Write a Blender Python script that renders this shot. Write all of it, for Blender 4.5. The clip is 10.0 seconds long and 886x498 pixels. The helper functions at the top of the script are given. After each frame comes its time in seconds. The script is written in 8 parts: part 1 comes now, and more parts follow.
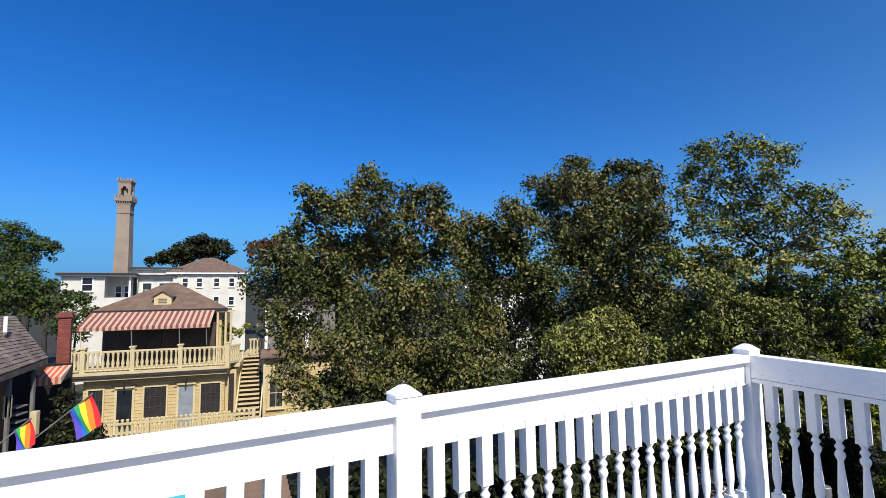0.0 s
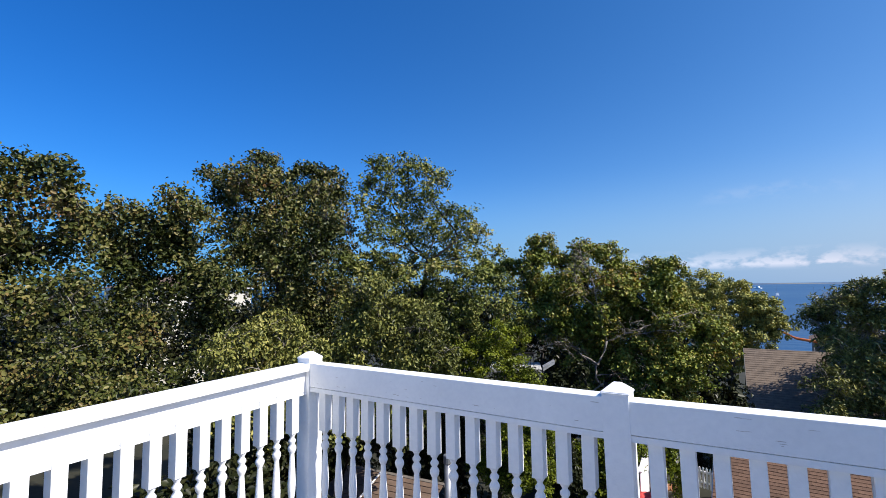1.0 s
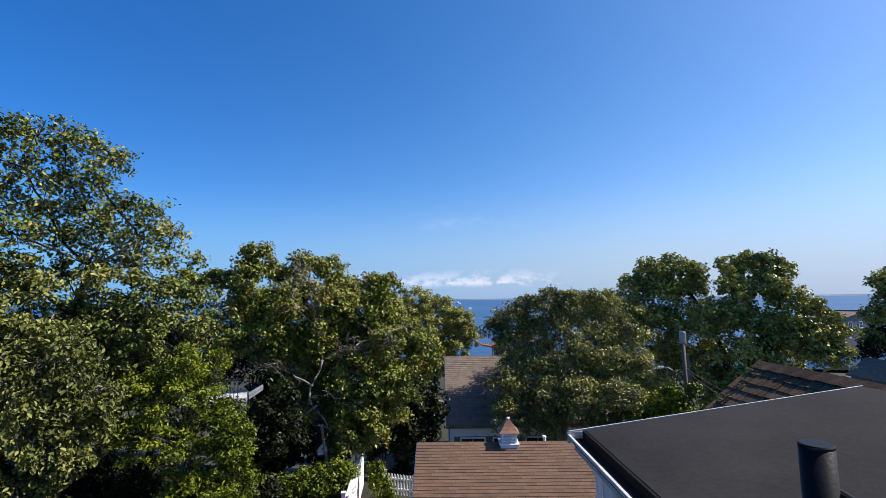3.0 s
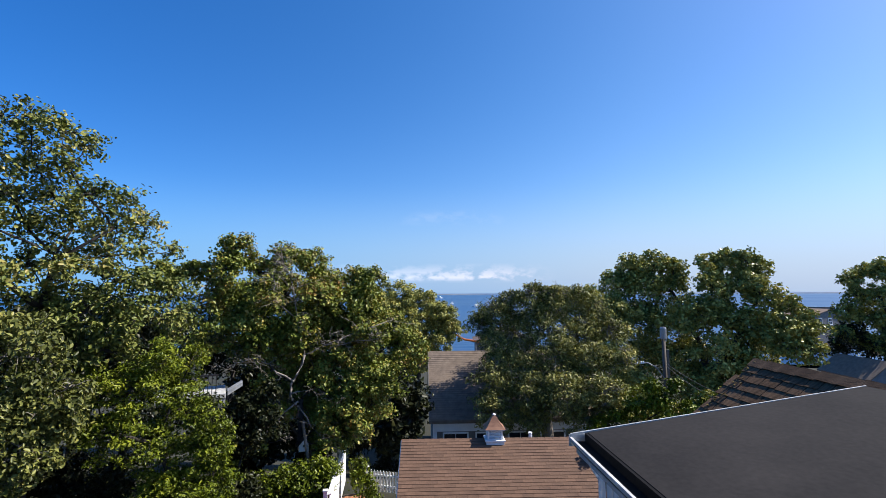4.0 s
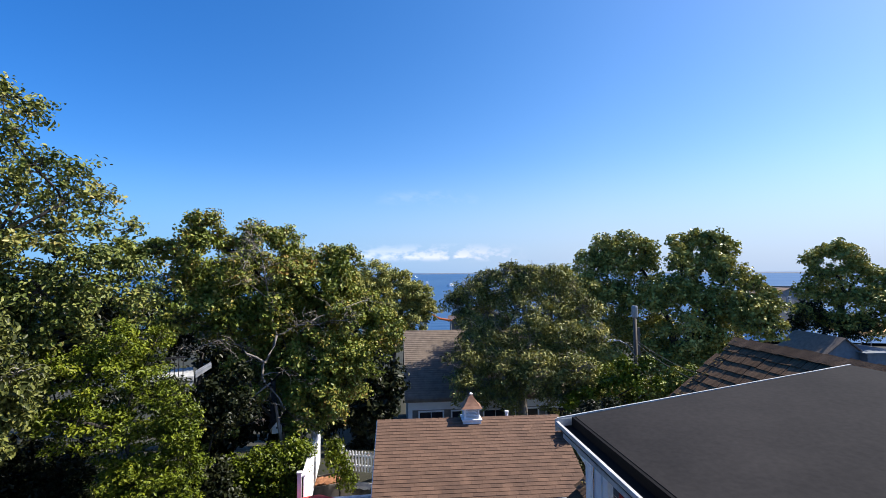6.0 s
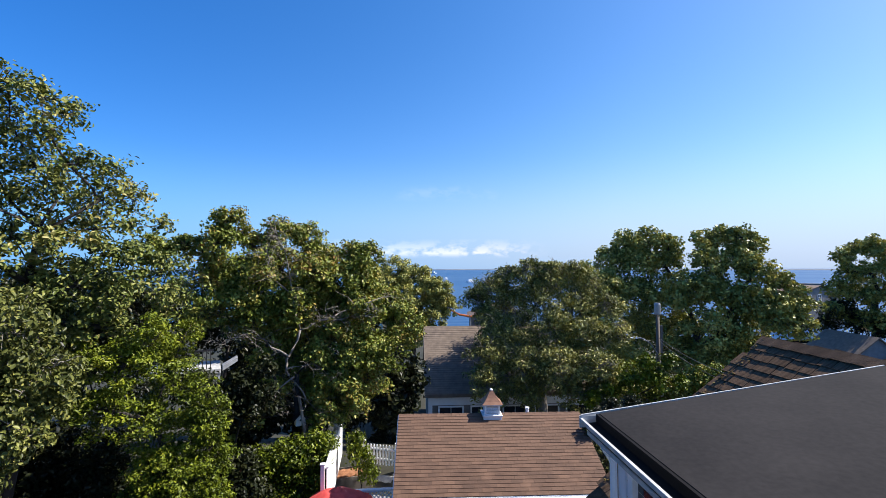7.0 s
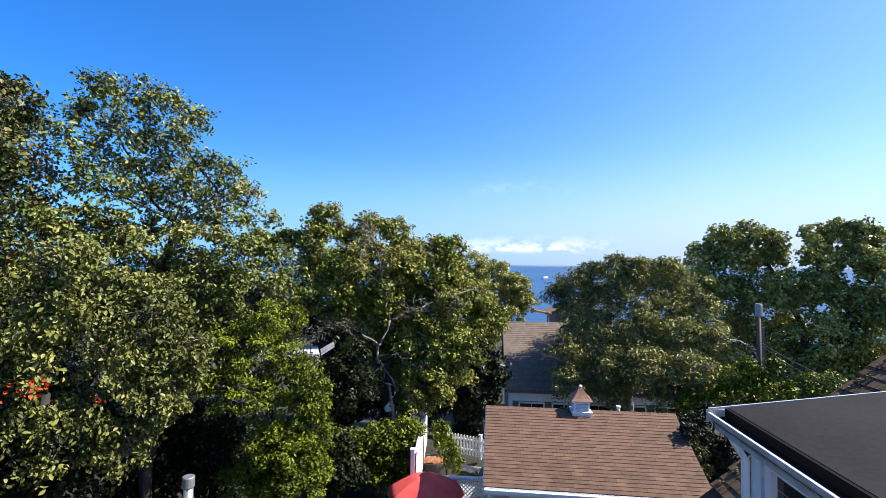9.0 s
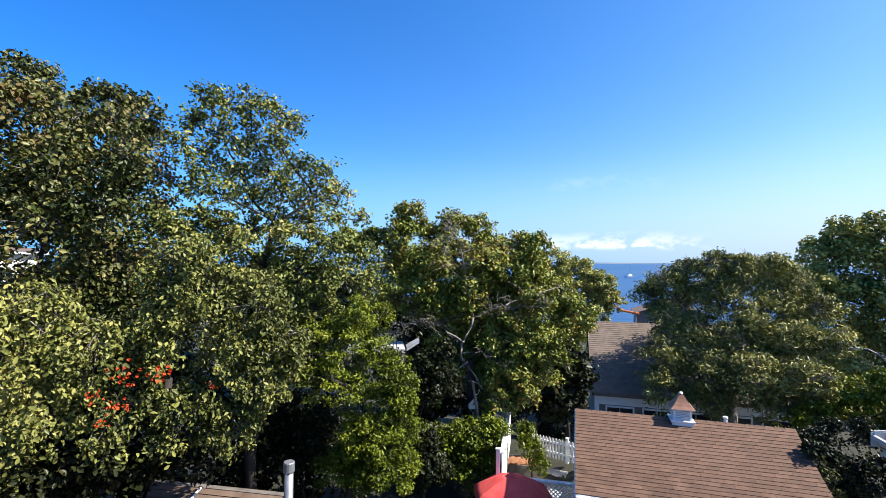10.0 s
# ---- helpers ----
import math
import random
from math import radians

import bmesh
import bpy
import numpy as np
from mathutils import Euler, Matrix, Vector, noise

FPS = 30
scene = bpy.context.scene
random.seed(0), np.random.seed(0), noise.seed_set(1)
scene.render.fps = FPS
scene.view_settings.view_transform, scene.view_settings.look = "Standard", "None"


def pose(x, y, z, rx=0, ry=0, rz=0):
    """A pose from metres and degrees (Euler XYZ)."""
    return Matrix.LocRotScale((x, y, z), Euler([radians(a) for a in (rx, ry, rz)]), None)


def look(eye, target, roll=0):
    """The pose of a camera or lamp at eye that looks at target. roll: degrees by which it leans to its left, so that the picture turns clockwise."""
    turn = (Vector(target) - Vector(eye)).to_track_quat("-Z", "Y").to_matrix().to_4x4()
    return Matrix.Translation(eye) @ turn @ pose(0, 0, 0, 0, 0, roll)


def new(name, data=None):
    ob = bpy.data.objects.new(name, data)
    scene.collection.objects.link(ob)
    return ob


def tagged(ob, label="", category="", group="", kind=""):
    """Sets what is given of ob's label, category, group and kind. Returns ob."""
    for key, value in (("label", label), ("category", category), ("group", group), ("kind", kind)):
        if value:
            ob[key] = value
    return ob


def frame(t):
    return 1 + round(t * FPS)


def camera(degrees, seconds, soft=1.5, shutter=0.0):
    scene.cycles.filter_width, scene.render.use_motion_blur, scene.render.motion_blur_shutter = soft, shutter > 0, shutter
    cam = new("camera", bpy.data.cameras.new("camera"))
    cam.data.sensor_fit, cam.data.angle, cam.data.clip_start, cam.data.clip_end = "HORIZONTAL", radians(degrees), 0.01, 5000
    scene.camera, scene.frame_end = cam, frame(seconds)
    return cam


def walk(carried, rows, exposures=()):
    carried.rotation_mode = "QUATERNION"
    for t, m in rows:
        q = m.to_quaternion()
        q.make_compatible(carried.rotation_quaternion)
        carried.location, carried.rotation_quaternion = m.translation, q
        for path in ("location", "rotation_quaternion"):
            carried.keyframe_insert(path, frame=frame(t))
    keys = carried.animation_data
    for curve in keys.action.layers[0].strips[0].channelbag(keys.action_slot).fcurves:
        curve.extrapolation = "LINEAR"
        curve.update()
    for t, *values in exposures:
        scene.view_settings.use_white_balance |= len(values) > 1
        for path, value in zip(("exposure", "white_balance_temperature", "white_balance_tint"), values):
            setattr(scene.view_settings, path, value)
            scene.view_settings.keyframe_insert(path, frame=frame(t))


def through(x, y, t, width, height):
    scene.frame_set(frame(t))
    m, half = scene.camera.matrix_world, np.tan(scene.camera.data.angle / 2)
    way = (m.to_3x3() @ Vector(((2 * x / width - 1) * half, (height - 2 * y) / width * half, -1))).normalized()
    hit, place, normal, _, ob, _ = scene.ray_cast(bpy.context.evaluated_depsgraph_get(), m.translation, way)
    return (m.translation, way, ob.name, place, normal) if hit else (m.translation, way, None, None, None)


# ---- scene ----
cam = camera(87.3, 10.0, soft=0.5)

PATH = [
    (0, (-0.511, 0.355, 7.621), (-0.223, 2.327, 7.792), -0.8),
    (0.5, (0.032, 0.266, 7.71), (0.779, 2.116, 7.855), -0.1),
    (1, (0.711, 0.325, 7.644), (2.055, 1.798, 7.803), -0.8),
    (1.5, (1.178, 0.44, 7.602), (2.926, 1.402, 7.741), -0.6),
    (2, (1.465, 0.587, 7.604), (3.323, 1.313, 7.744), -0.5),
    (2.5, (1.811, 0.597, 7.624), (3.712, 1.201, 7.768), -0.5),
    (2.7, (1.961, 0.613, 7.612), (3.87, 1.177, 7.806), -1.0),
    (4, (2.387, 0.886, 7.619), (4.326, 1.339, 7.805), -0.3),
    (4.5, (2.487, 0.962, 7.635), (4.432, 1.397, 7.803), -0.3),
    (5, (2.618, 0.999, 7.606), (4.579, 1.368, 7.739), -0.4),
    (6.5, (2.728, 1.037, 7.601), (4.693, 1.4, 7.684), -0.2),
    (7, (2.648, 1.063, 7.617), (4.6, 1.494, 7.698), -0.1),
    (7.5, (2.589, 1.043, 7.604), (4.512, 1.586, 7.68), 0.2),
    (8, (2.561, 1.129, 7.596), (4.441, 1.806, 7.666), 0.5),
    (8.5, (2.406, 1.325, 7.558), (4.255, 2.085, 7.628), 0.6),
    (9, (2.355, 1.458, 7.537), (4.215, 2.19, 7.599), 0.5),
    (9.5, (2.404, 1.643, 7.528), (4.286, 2.319, 7.58), 0.4),
    (10, (2.42, 1.773, 7.528), (4.136, 2.8, 7.575), 0.5),
]
EXPOSURES = [(0.0, 0.27), (0.5, 0.33), (1.0, 0.47), (2.5, 0.51), (4.5, 0.70), (6.5, 0.80), (8.0, 0.94), (9.0, 1.05), (10.0, 1.10)]
walk(cam, [(t, look(eye, target, roll)) for t, eye, target, roll in PATH], EXPOSURES)

# ---------------------------------------------------------------- light
SUN_BEARING, SUN_HEIGHT = 158.0, 46.0          # degrees clockwise from +y, and above the horizon
world = bpy.data.worlds.new("sky")
scene.world = world
world.use_nodes = True


def sky_nodes():
    nt = world.node_tree
    N, L = nt.nodes, nt.links
    sky = N.new("ShaderNodeTexSky")
    sky.sky_type, sky.sun_disc = "NISHITA", False
    sky.sun_elevation, sky.sun_rotation = radians(SUN_HEIGHT), radians(SUN_BEARING)
    sky.air_density, sky.dust_density, sky.ozone_density = 1.0, 0.8, 3.0
    deep = N.new("ShaderNodeHueSaturation")
    deep.inputs["Saturation"].default_value = 1.20
    tint = N.new("ShaderNodeMix"); tint.data_type, tint.blend_type = "RGBA", "MULTIPLY"
    tint.inputs[0].default_value, tint.inputs[7].default_value = 1.0, (0.85, 1.02, 1.24, 1)
    L.new(sky.outputs["Color"], tint.inputs[6])
    L.new(tint.outputs[2], deep.inputs["Color"])
    # thin bank of fair-weather cumulus low over the sea
    tc, sep = N.new("ShaderNodeTexCoord"), N.new("ShaderNodeSeparateXYZ")
    L.new(tc.outputs["Generated"], sep.inputs[0])
    stretch = N.new("ShaderNodeVectorMath")
    stretch.operation, stretch.inputs[1].default_value = "MULTIPLY", (1.0, 1.0, 2.0)
    L.new(tc.outputs["Generated"], stretch.inputs[0])
    puff = N.new("ShaderNodeTexNoise")
    puff.inputs["Scale"].default_value, puff.inputs["Detail"].default_value = 26.0, 8.0
    puff.inputs["Roughness"].default_value = 0.55
    L.new(stretch.outputs[0], puff.inputs["Vector"])
    band = N.new("ShaderNodeValToRGB")
    e = band.color_ramp.elements
    e[0].position, e[0].color = 0.022, (0, 0, 0, 1)
    e[1].position, e[1].color = 0.031, (1, 1, 1, 1)
    m = band.color_ramp.elements.new(0.046); m.color = (0.5, 0.5, 0.5, 1)
    m = band.color_ramp.elements.new(0.062); m.color = (0, 0, 0, 1)
    L.new(sep.outputs["Z"], band.inputs[0])
    cut = N.new("ShaderNodeMapRange")
    cut.inputs[1].default_value, cut.inputs[2].default_value = 0.43, 0.58
    L.new(puff.outputs["Fac"], cut.inputs[0])
    mul = N.new("ShaderNodeMath"); mul.operation = "MULTIPLY"
    L.new(cut.outputs[0], mul.inputs[0]); L.new(band.outputs[0], mul.inputs[1])
    mul2 = N.new("ShaderNodeMath"); mul2.operation = "MULTIPLY"
    L.new(mul.outputs[0], mul2.inputs[0])

    def sector(bearing, near, wide):
        """1 within near degrees of a bearing from the east, 0 past wide."""
        v = N.new("ShaderNodeVectorMath"); v.operation = "DOT_PRODUCT"
        v.inputs[1].default_value = (math.cos(radians(bearing)), math.sin(radians(bearing)), 0)
        L.new(tc.outputs["Generated"], v.inputs[0])
        q = N.new("ShaderNodeMapRange"); q.interpolation_type = "SMOOTHSTEP"
        q.inputs[1].default_value, q.inputs[2].default_value = math.cos(radians(wide)), math.cos(radians(near))
        L.new(v.outputs["Value"], q.inputs[0])
        return q.outputs[0]
    L.new(sector(16.5, 8.0, 17.5), mul2.inputs[1])
    high = N.new("ShaderNodeValToRGB")
    h = high.color_ramp.elements
    h[0].position, h[0].color = 0.140, (0, 0, 0, 1)
    h[1].position, h[1].color = 0.160, (0.13, 0.13, 0.13, 1)
    m = h.new(0.180); m.color = (0, 0, 0, 1)
    L.new(sep.outputs["Z"], high.inputs[0])
    wisp = N.new("ShaderNodeMath"); wisp.operation = "MULTIPLY"
    L.new(high.outputs[0], wisp.inputs[0]); L.new(cut.outputs[0], wisp.inputs[1])
    thin = N.new("ShaderNodeMath"); thin.operation = "MULTIPLY"
    L.new(wisp.outputs[0], thin.inputs[0]); L.new(sector(12.0, 9.6, 11.5), thin.inputs[1])
    every = N.new("ShaderNodeMath"); every.operation = "MAXIMUM"
    L.new(mul2.outputs[0], every.inputs[0]); L.new(thin.outputs[0], every.inputs[1])
    mul2 = every
    mix = N.new("ShaderNodeMix"); mix.data_type = "RGBA"
    L.new(mul2.outputs[0], mix.inputs[0])
    L.new(deep.outputs[0], mix.inputs[6])
    mix.inputs[7].default_value = (4.4, 5.9, 7.4, 1)
    # pale haze close to the horizon
    haze = N.new("ShaderNodeMapRange"); haze.interpolation_type = "SMOOTHSTEP"
    haze.inputs[1].default_value, haze.inputs[2].default_value, haze.inputs[3].default_value, haze.inputs[4].default_value = 0.0, 0.24, 0.85, 0.0
    L.new(sep.outputs["Z"], haze.inputs[0])
    air = N.new("ShaderNodeMix"); air.data_type = "RGBA"
    air.inputs[7].default_value = (1.78, 3.62, 5.95, 1)
    L.new(haze.outputs[0], air.inputs[0]); L.new(deep.outputs[0], air.inputs[6]); L.new(air.outputs[2], mix.inputs[6])
    bg = N["Background"]
    bg.inputs["Strength"].default_value = 0.09
    # deeper blue away from the sun, paler towards it
    dot = N.new("ShaderNodeVectorMath"); dot.operation = "DOT_PRODUCT"
    dot.inputs[1].default_value = (math.sin(radians(SUN_BEARING)), math.cos(radians(SUN_BEARING)), 0.0)
    L.new(tc.outputs["Generated"], dot.inputs[0])
    way = N.new("ShaderNodeMapRange"); way.inputs[1].default_value, way.inputs[2].default_value = -0.85, 0.5
    L.new(dot.outputs["Value"], way.inputs[0])
    wash = N.new("ShaderNodeMix"); wash.data_type = "RGBA"
    wash.inputs[6].default_value, wash.inputs[7].default_value = (0.50, 0.87, 1.12, 1), (1.60, 1.14, 1.02, 1)
    L.new(way.outputs[0], wash.inputs[0])
    both = N.new("ShaderNodeMix"); both.data_type, both.blend_type = "RGBA", "MULTIPLY"; both.inputs[0].default_value = 1.0
    L.new(mix.outputs[2], both.inputs[6]); L.new(wash.outputs[2], both.inputs[7])
    L.new(both.outputs[2], bg.inputs["Color"])


sky_nodes()
sun_data = bpy.data.lights.new("sun", "SUN")
sun_data.energy, sun_data.angle, sun_data.color = 5.0, radians(0.53), (1.0, 0.945, 0.86)
sun = new("sun", sun_data)
b_, h_ = radians(SUN_BEARING), radians(SUN_HEIGHT)
sun.matrix_world = look((30 * math.sin(b_), 30 * math.cos(b_), 40), (30 * math.sin(b_) - math.sin(b_) * math.cos(h_), 30 * math.cos(b_) - math.cos(b_) * math.cos(h_), 40 - math.sin(h_)))

# ---------------------------------------------------------------- materials


def material(name, dark, light, rough=0.6, scale=6.0, fine=60.0, bump=0.15, metal=0.0, per="", spread=0.25, stretch=(1, 1, 1), spec=0.5):
    """Two scales of colour variation, fine relief, and, with per, a shade of its own for each object or island."""
    mt = bpy.data.materials.new(name)
    mt.use_nodes = True
    N, L = mt.node_tree.nodes, mt.node_tree.links
    p = N["Principled BSDF"]
    p.inputs["Metallic"].default_value = metal
    p.inputs["Specular IOR Level"].default_value = spec
    tc = N.new("ShaderNodeTexCoord")
    vm = N.new("ShaderNodeVectorMath"); vm.operation = "MULTIPLY"; vm.inputs[1].default_value = stretch
    L.new(tc.outputs["Object"], vm.inputs[0])
    big = N.new("ShaderNodeTexNoise"); big.inputs["Scale"].default_value = scale; big.inputs["Detail"].default_value = 6
    small = N.new("ShaderNodeTexNoise"); small.inputs["Scale"].default_value = fine; small.inputs["Detail"].default_value = 4
    L.new(vm.outputs[0], big.inputs["Vector"]); L.new(vm.outputs[0], small.inputs["Vector"])
    add = N.new("ShaderNodeMath"); add.operation = "MULTIPLY_ADD"; add.inputs[1].default_value = 0.45
    L.new(small.outputs["Fac"], add.inputs[0])
    half = N.new("ShaderNodeMath"); half.operation = "MULTIPLY_ADD"; half.inputs[1].default_value, half.inputs[2].default_value = 1.3, -0.38
    L.new(big.outputs["Fac"], half.inputs[0]); L.new(half.outputs[0], add.inputs[2])
    ramp = N.new("ShaderNodeValToRGB")
    ramp.color_ramp.elements[0].position, ramp.color_ramp.elements[0].color = 0.2, (*dark, 1)
    ramp.color_ramp.elements[1].position, ramp.color_ramp.elements[1].color = 0.8, (*light, 1)
    L.new(add.outputs[0], ramp.inputs[0])
    out = ramp.outputs[0]
    if per:
        src = N.new("ShaderNodeObjectInfo").outputs["Random"] if per == "object" else N.new("ShaderNodeNewGeometry").outputs["Random Per Island"]
        mr = N.new("ShaderNodeMapRange"); mr.inputs[3].default_value, mr.inputs[4].default_value = 1 - spread, 1 + spread
        L.new(src, mr.inputs[0])
        hs = N.new("ShaderNodeHueSaturation")
        L.new(mr.outputs[0], hs.inputs["Value"]); L.new(out, hs.inputs["Color"])
        out = hs.outputs[0]
    L.new(out, p.inputs["Base Color"])
    rr = N.new("ShaderNodeMapRange"); rr.inputs[3].default_value, rr.inputs[4].default_value = max(rough - 0.1, 0.03), min(rough + 0.1, 1)
    L.new(big.outputs["Fac"], rr.inputs[0]); L.new(rr.outputs[0], p.inputs["Roughness"])
    if bump:
        bp = N.new("ShaderNodeBump"); bp.inputs["Strength"].default_value = bump; bp.inputs["Distance"].default_value = 0.01
        L.new(small.outputs["Fac"], bp.inputs["Height"]); L.new(bp.outputs[0], p.inputs["Normal"])
    return mt


def leaf_material(name, shades, through=0.04):
    mt = bpy.data.materials.new(name)
    mt.use_nodes = True
    N, L = mt.node_tree.nodes, mt.node_tree.links
    p = N["Principled BSDF"]
    p.inputs["Roughness"].default_value = 0.38
    p.inputs["Specular IOR Level"].default_value = 0.17
    ramp = N.new("ShaderNodeValToRGB")
    e = ramp.color_ramp.elements
    e[0].position, e[0].color = 0.0, (*shades[0], 1)
    e[1].position, e[1].color = 1.0, (*shades[-1], 1)
    for i, c in enumerate(shades[1:-1]):
        m = e.new((i + 1) / (len(shades) - 1)); m.color = (*c, 1)
    # a shade for each leaf, and patches of ripe and young foliage over the crown
    tc = N.new("ShaderNodeTexCoord")
    nz = N.new("ShaderNodeTexNoise"); nz.inputs["Scale"].default_value = 0.55; nz.inputs["Detail"].default_value = 3
    L.new(tc.outputs["Object"], nz.inputs["Vector"])
    ad = N.new("ShaderNodeMath"); ad.operation = "MULTIPLY_ADD"; ad.inputs[1].default_value = 0.62
    L.new(N.new("ShaderNodeNewGeometry").outputs["Random Per Island"], ad.inputs[0])
    mu = N.new("ShaderNodeMath"); mu.operation = "MULTIPLY_ADD"; mu.inputs[1].default_value, mu.inputs[2].default_value = 1.5, -0.58
    L.new(nz.outputs["Fac"], mu.inputs[0]); L.new(mu.outputs[0], ad.inputs[2])
    L.new(ad.outputs[0], ramp.inputs[0])
    L.new(ramp.outputs[0], p.inputs["Base Color"])
    tr = N.new("ShaderNodeBsdfTranslucent")
    br = N.new("ShaderNodeHueSaturation"); br.inputs["Value"].default_value = 1.5; br.inputs["Saturation"].default_value = 1.15
    L.new(ramp.outputs[0], br.inputs["Color"]); L.new(br.outputs[0], tr.inputs["Color"])
    mx = N.new("ShaderNodeMixShader"); mx.inputs[0].default_value = through
    L.new(p.outputs[0], mx.inputs[1]); L.new(tr.outputs[0], mx.inputs[2])
    L.new(mx.outputs[0], N["Material Output"].inputs["Surface"])
    return mt


def glass_material():
    mt = material("window_glass", (0.012, 0.015, 0.02), (0.03, 0.035, 0.045), 0.06, 0.7, 3, 0)
    return mt


WHITE = material("white_paint", (0.78, 0.79, 0.80), (0.93, 0.93, 0.92), 0.45, 2.2, 38, 0.25)
WHITE_WALL = material("white_clapboard", (0.516, 0.499, 0.439), (0.628, 0.611, 0.542), 0.6, 1.2, 30, 0.1)
YELLOW = material("yellow_paint", (0.459, 0.348, 0.163), (0.540, 0.433, 0.229), 0.6, 1.5, 30, 0.12)
CREAM = material("cream_trim", (0.488, 0.400, 0.222), (0.562, 0.481, 0.296), 0.55, 2, 40, 0.1)
BLACK_METAL = material("black_metal", (0.003, 0.003, 0.004), (0.008, 0.008, 0.009), 0.5, 4, 60, 0.1, spec=0.14)
MOSS = material("ochre_moss", (0.089, 0.056, 0.011), (0.222, 0.148, 0.030), 0.95, 12, 90, 0.6)
MEMBRANE = material("roof_membrane", (0.012, 0.011, 0.011), (0.033, 0.030, 0.029), 0.9, 0.8, 22, 0.05, spec=0.12)
TAR = material("roof_edge", (0.004, 0.004, 0.004), (0.008, 0.007, 0.007), 0.85, 3, 50, 0.2, spec=0.12)
SHINGLE_TAN = material("tan_shingle", (0.085, 0.044, 0.026), (0.151, 0.085, 0.053), 0.9, 3, 140, 0.5, per="object", spread=0.17)
SHINGLE_TAN_REST = material("tan_shingle_joined", (0.085, 0.044, 0.026), (0.151, 0.085, 0.053), 0.9, 3, 140, 0.5, per="island", spread=0.17)
SHAKE = material("weathered_shake", (0.065, 0.041, 0.026), (0.193, 0.124, 0.077), 0.95, 5, 60, 0.7, per="object", spread=0.16, spec=0.03)
SHINGLE_GREY = material("grey_brown_shingle", (0.130, 0.096, 0.070), (0.222, 0.168, 0.125), 0.85, 3, 60, 0.5)
SHINGLE_BROWN = material("brown_shingle", (0.092, 0.059, 0.041), (0.174, 0.115, 0.081), 0.85, 2.5, 60, 0.5)
CEDAR = material("grey_cedar_wall", (0.118, 0.111, 0.104), (0.222, 0.207, 0.192), 0.8, 2, 40, 0.4)
BLUEGREY = material("blue_grey_wall", (0.118, 0.141, 0.163), (0.192, 0.215, 0.244), 0.75, 2.5, 25, 0.3)
BRICK = material("red_brick", (0.148, 0.033, 0.026), (0.252, 0.067, 0.048), 0.8, 6, 60, 0.4, per="object", spread=0.2)
GLASS = glass_material()
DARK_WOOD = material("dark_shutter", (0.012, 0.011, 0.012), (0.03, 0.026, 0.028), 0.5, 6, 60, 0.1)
DOOR_GREY = material("grey_blue_door", (0.178, 0.207, 0.244), (0.252, 0.281, 0.318), 0.5, 4, 40, 0.1)
WEATHERED = material("weathered_wood", (0.096, 0.081, 0.070), (0.200, 0.174, 0.148), 0.8, 4, 50, 0.4, stretch=(1, 1, 0.2))
RED_BOARD = material("red_brown_board", (0.126, 0.056, 0.037), (0.200, 0.096, 0.067), 0.8, 4, 50, 0.4)
UMBRELLA = material("red_canvas", (0.618, 0.061, 0.055), (0.790, 0.111, 0.095), 0.8, 3, 150, 0.2)
AWNING_RED = material("awning_red", (0.148, 0.041, 0.026), (0.215, 0.063, 0.041), 0.85, 4, 100, 0.1)
AWNING_WHITE = material("awning_white", (0.396, 0.275, 0.206), (0.499, 0.361, 0.275), 0.85, 4, 100, 0.1)
STONE = material("granite", (0.215, 0.167, 0.130), (0.311, 0.252, 0.200), 0.85, 0.15, 2.5, 0.3)
BARK = material("bark", (0.018, 0.014, 0.013), (0.050, 0.042, 0.034), 0.9, 8, 50, 0.6, stretch=(1, 1, 0.3))
BARK_PALE = material("pale_bark", (0.163, 0.141, 0.118), (0.311, 0.274, 0.237), 0.85, 8, 50, 0.5, stretch=(1, 1, 0.3))
COPPER = material("copper_roof", (0.163, 0.074, 0.041), (0.266, 0.133, 0.074), 0.5, 8, 60, 0.15)
METAL = material("galvanised_metal", (0.252, 0.259, 0.274), (0.355, 0.363, 0.377), 0.45, 6, 50, 0.1, metal=0.6)
POLE_WOOD = material("pole_wood", (0.074, 0.063, 0.052), (0.148, 0.126, 0.107), 0.85, 4, 50, 0.4, stretch=(1, 1, 0.15))
GROUND = material("ground_soil", (0.010, 0.013, 0.006), (0.037, 0.034, 0.019), 0.95, 0.35, 6, 0.5)
ASPHALT = material("asphalt", (0.074, 0.074, 0.074), (0.118, 0.115, 0.111), 0.9, 0.4, 25, 0.3)
SHELLS = material("pale_gravel", (0.252, 0.244, 0.229), (0.429, 0.414, 0.392), 0.9, 6, 40, 0.8)
# sand greyed towards blue, the distance haze put into its colour
SAND = material("hazed_far_sand", (0.104, 0.111, 0.126), (0.178, 0.178, 0.178), 0.9, 0.01, 0.06, 0)
DECKING = material("deck_board", (0.178, 0.163, 0.148), (0.266, 0.244, 0.222), 0.75, 3, 40, 0.3)

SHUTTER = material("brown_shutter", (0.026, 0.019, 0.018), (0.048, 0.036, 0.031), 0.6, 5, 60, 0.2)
# wall colour darkened to carry the shade under an awning
SHADED_BROWN_WALL = material("shaded_brown_wall", (0.037, 0.028, 0.022), (0.067, 0.052, 0.041), 0.7, 3, 50, 0.2)
RED_BRIGHT = material("awning_bright_red", (0.370, 0.067, 0.030), (0.459, 0.096, 0.044), 0.85, 4, 100, 0.1)
OLD_SHINGLE = material("old_split_shingle", (0.074, 0.058, 0.049), (0.178, 0.141, 0.122), 0.9, 5, 60, 0.5, per="island", spread=0.3)

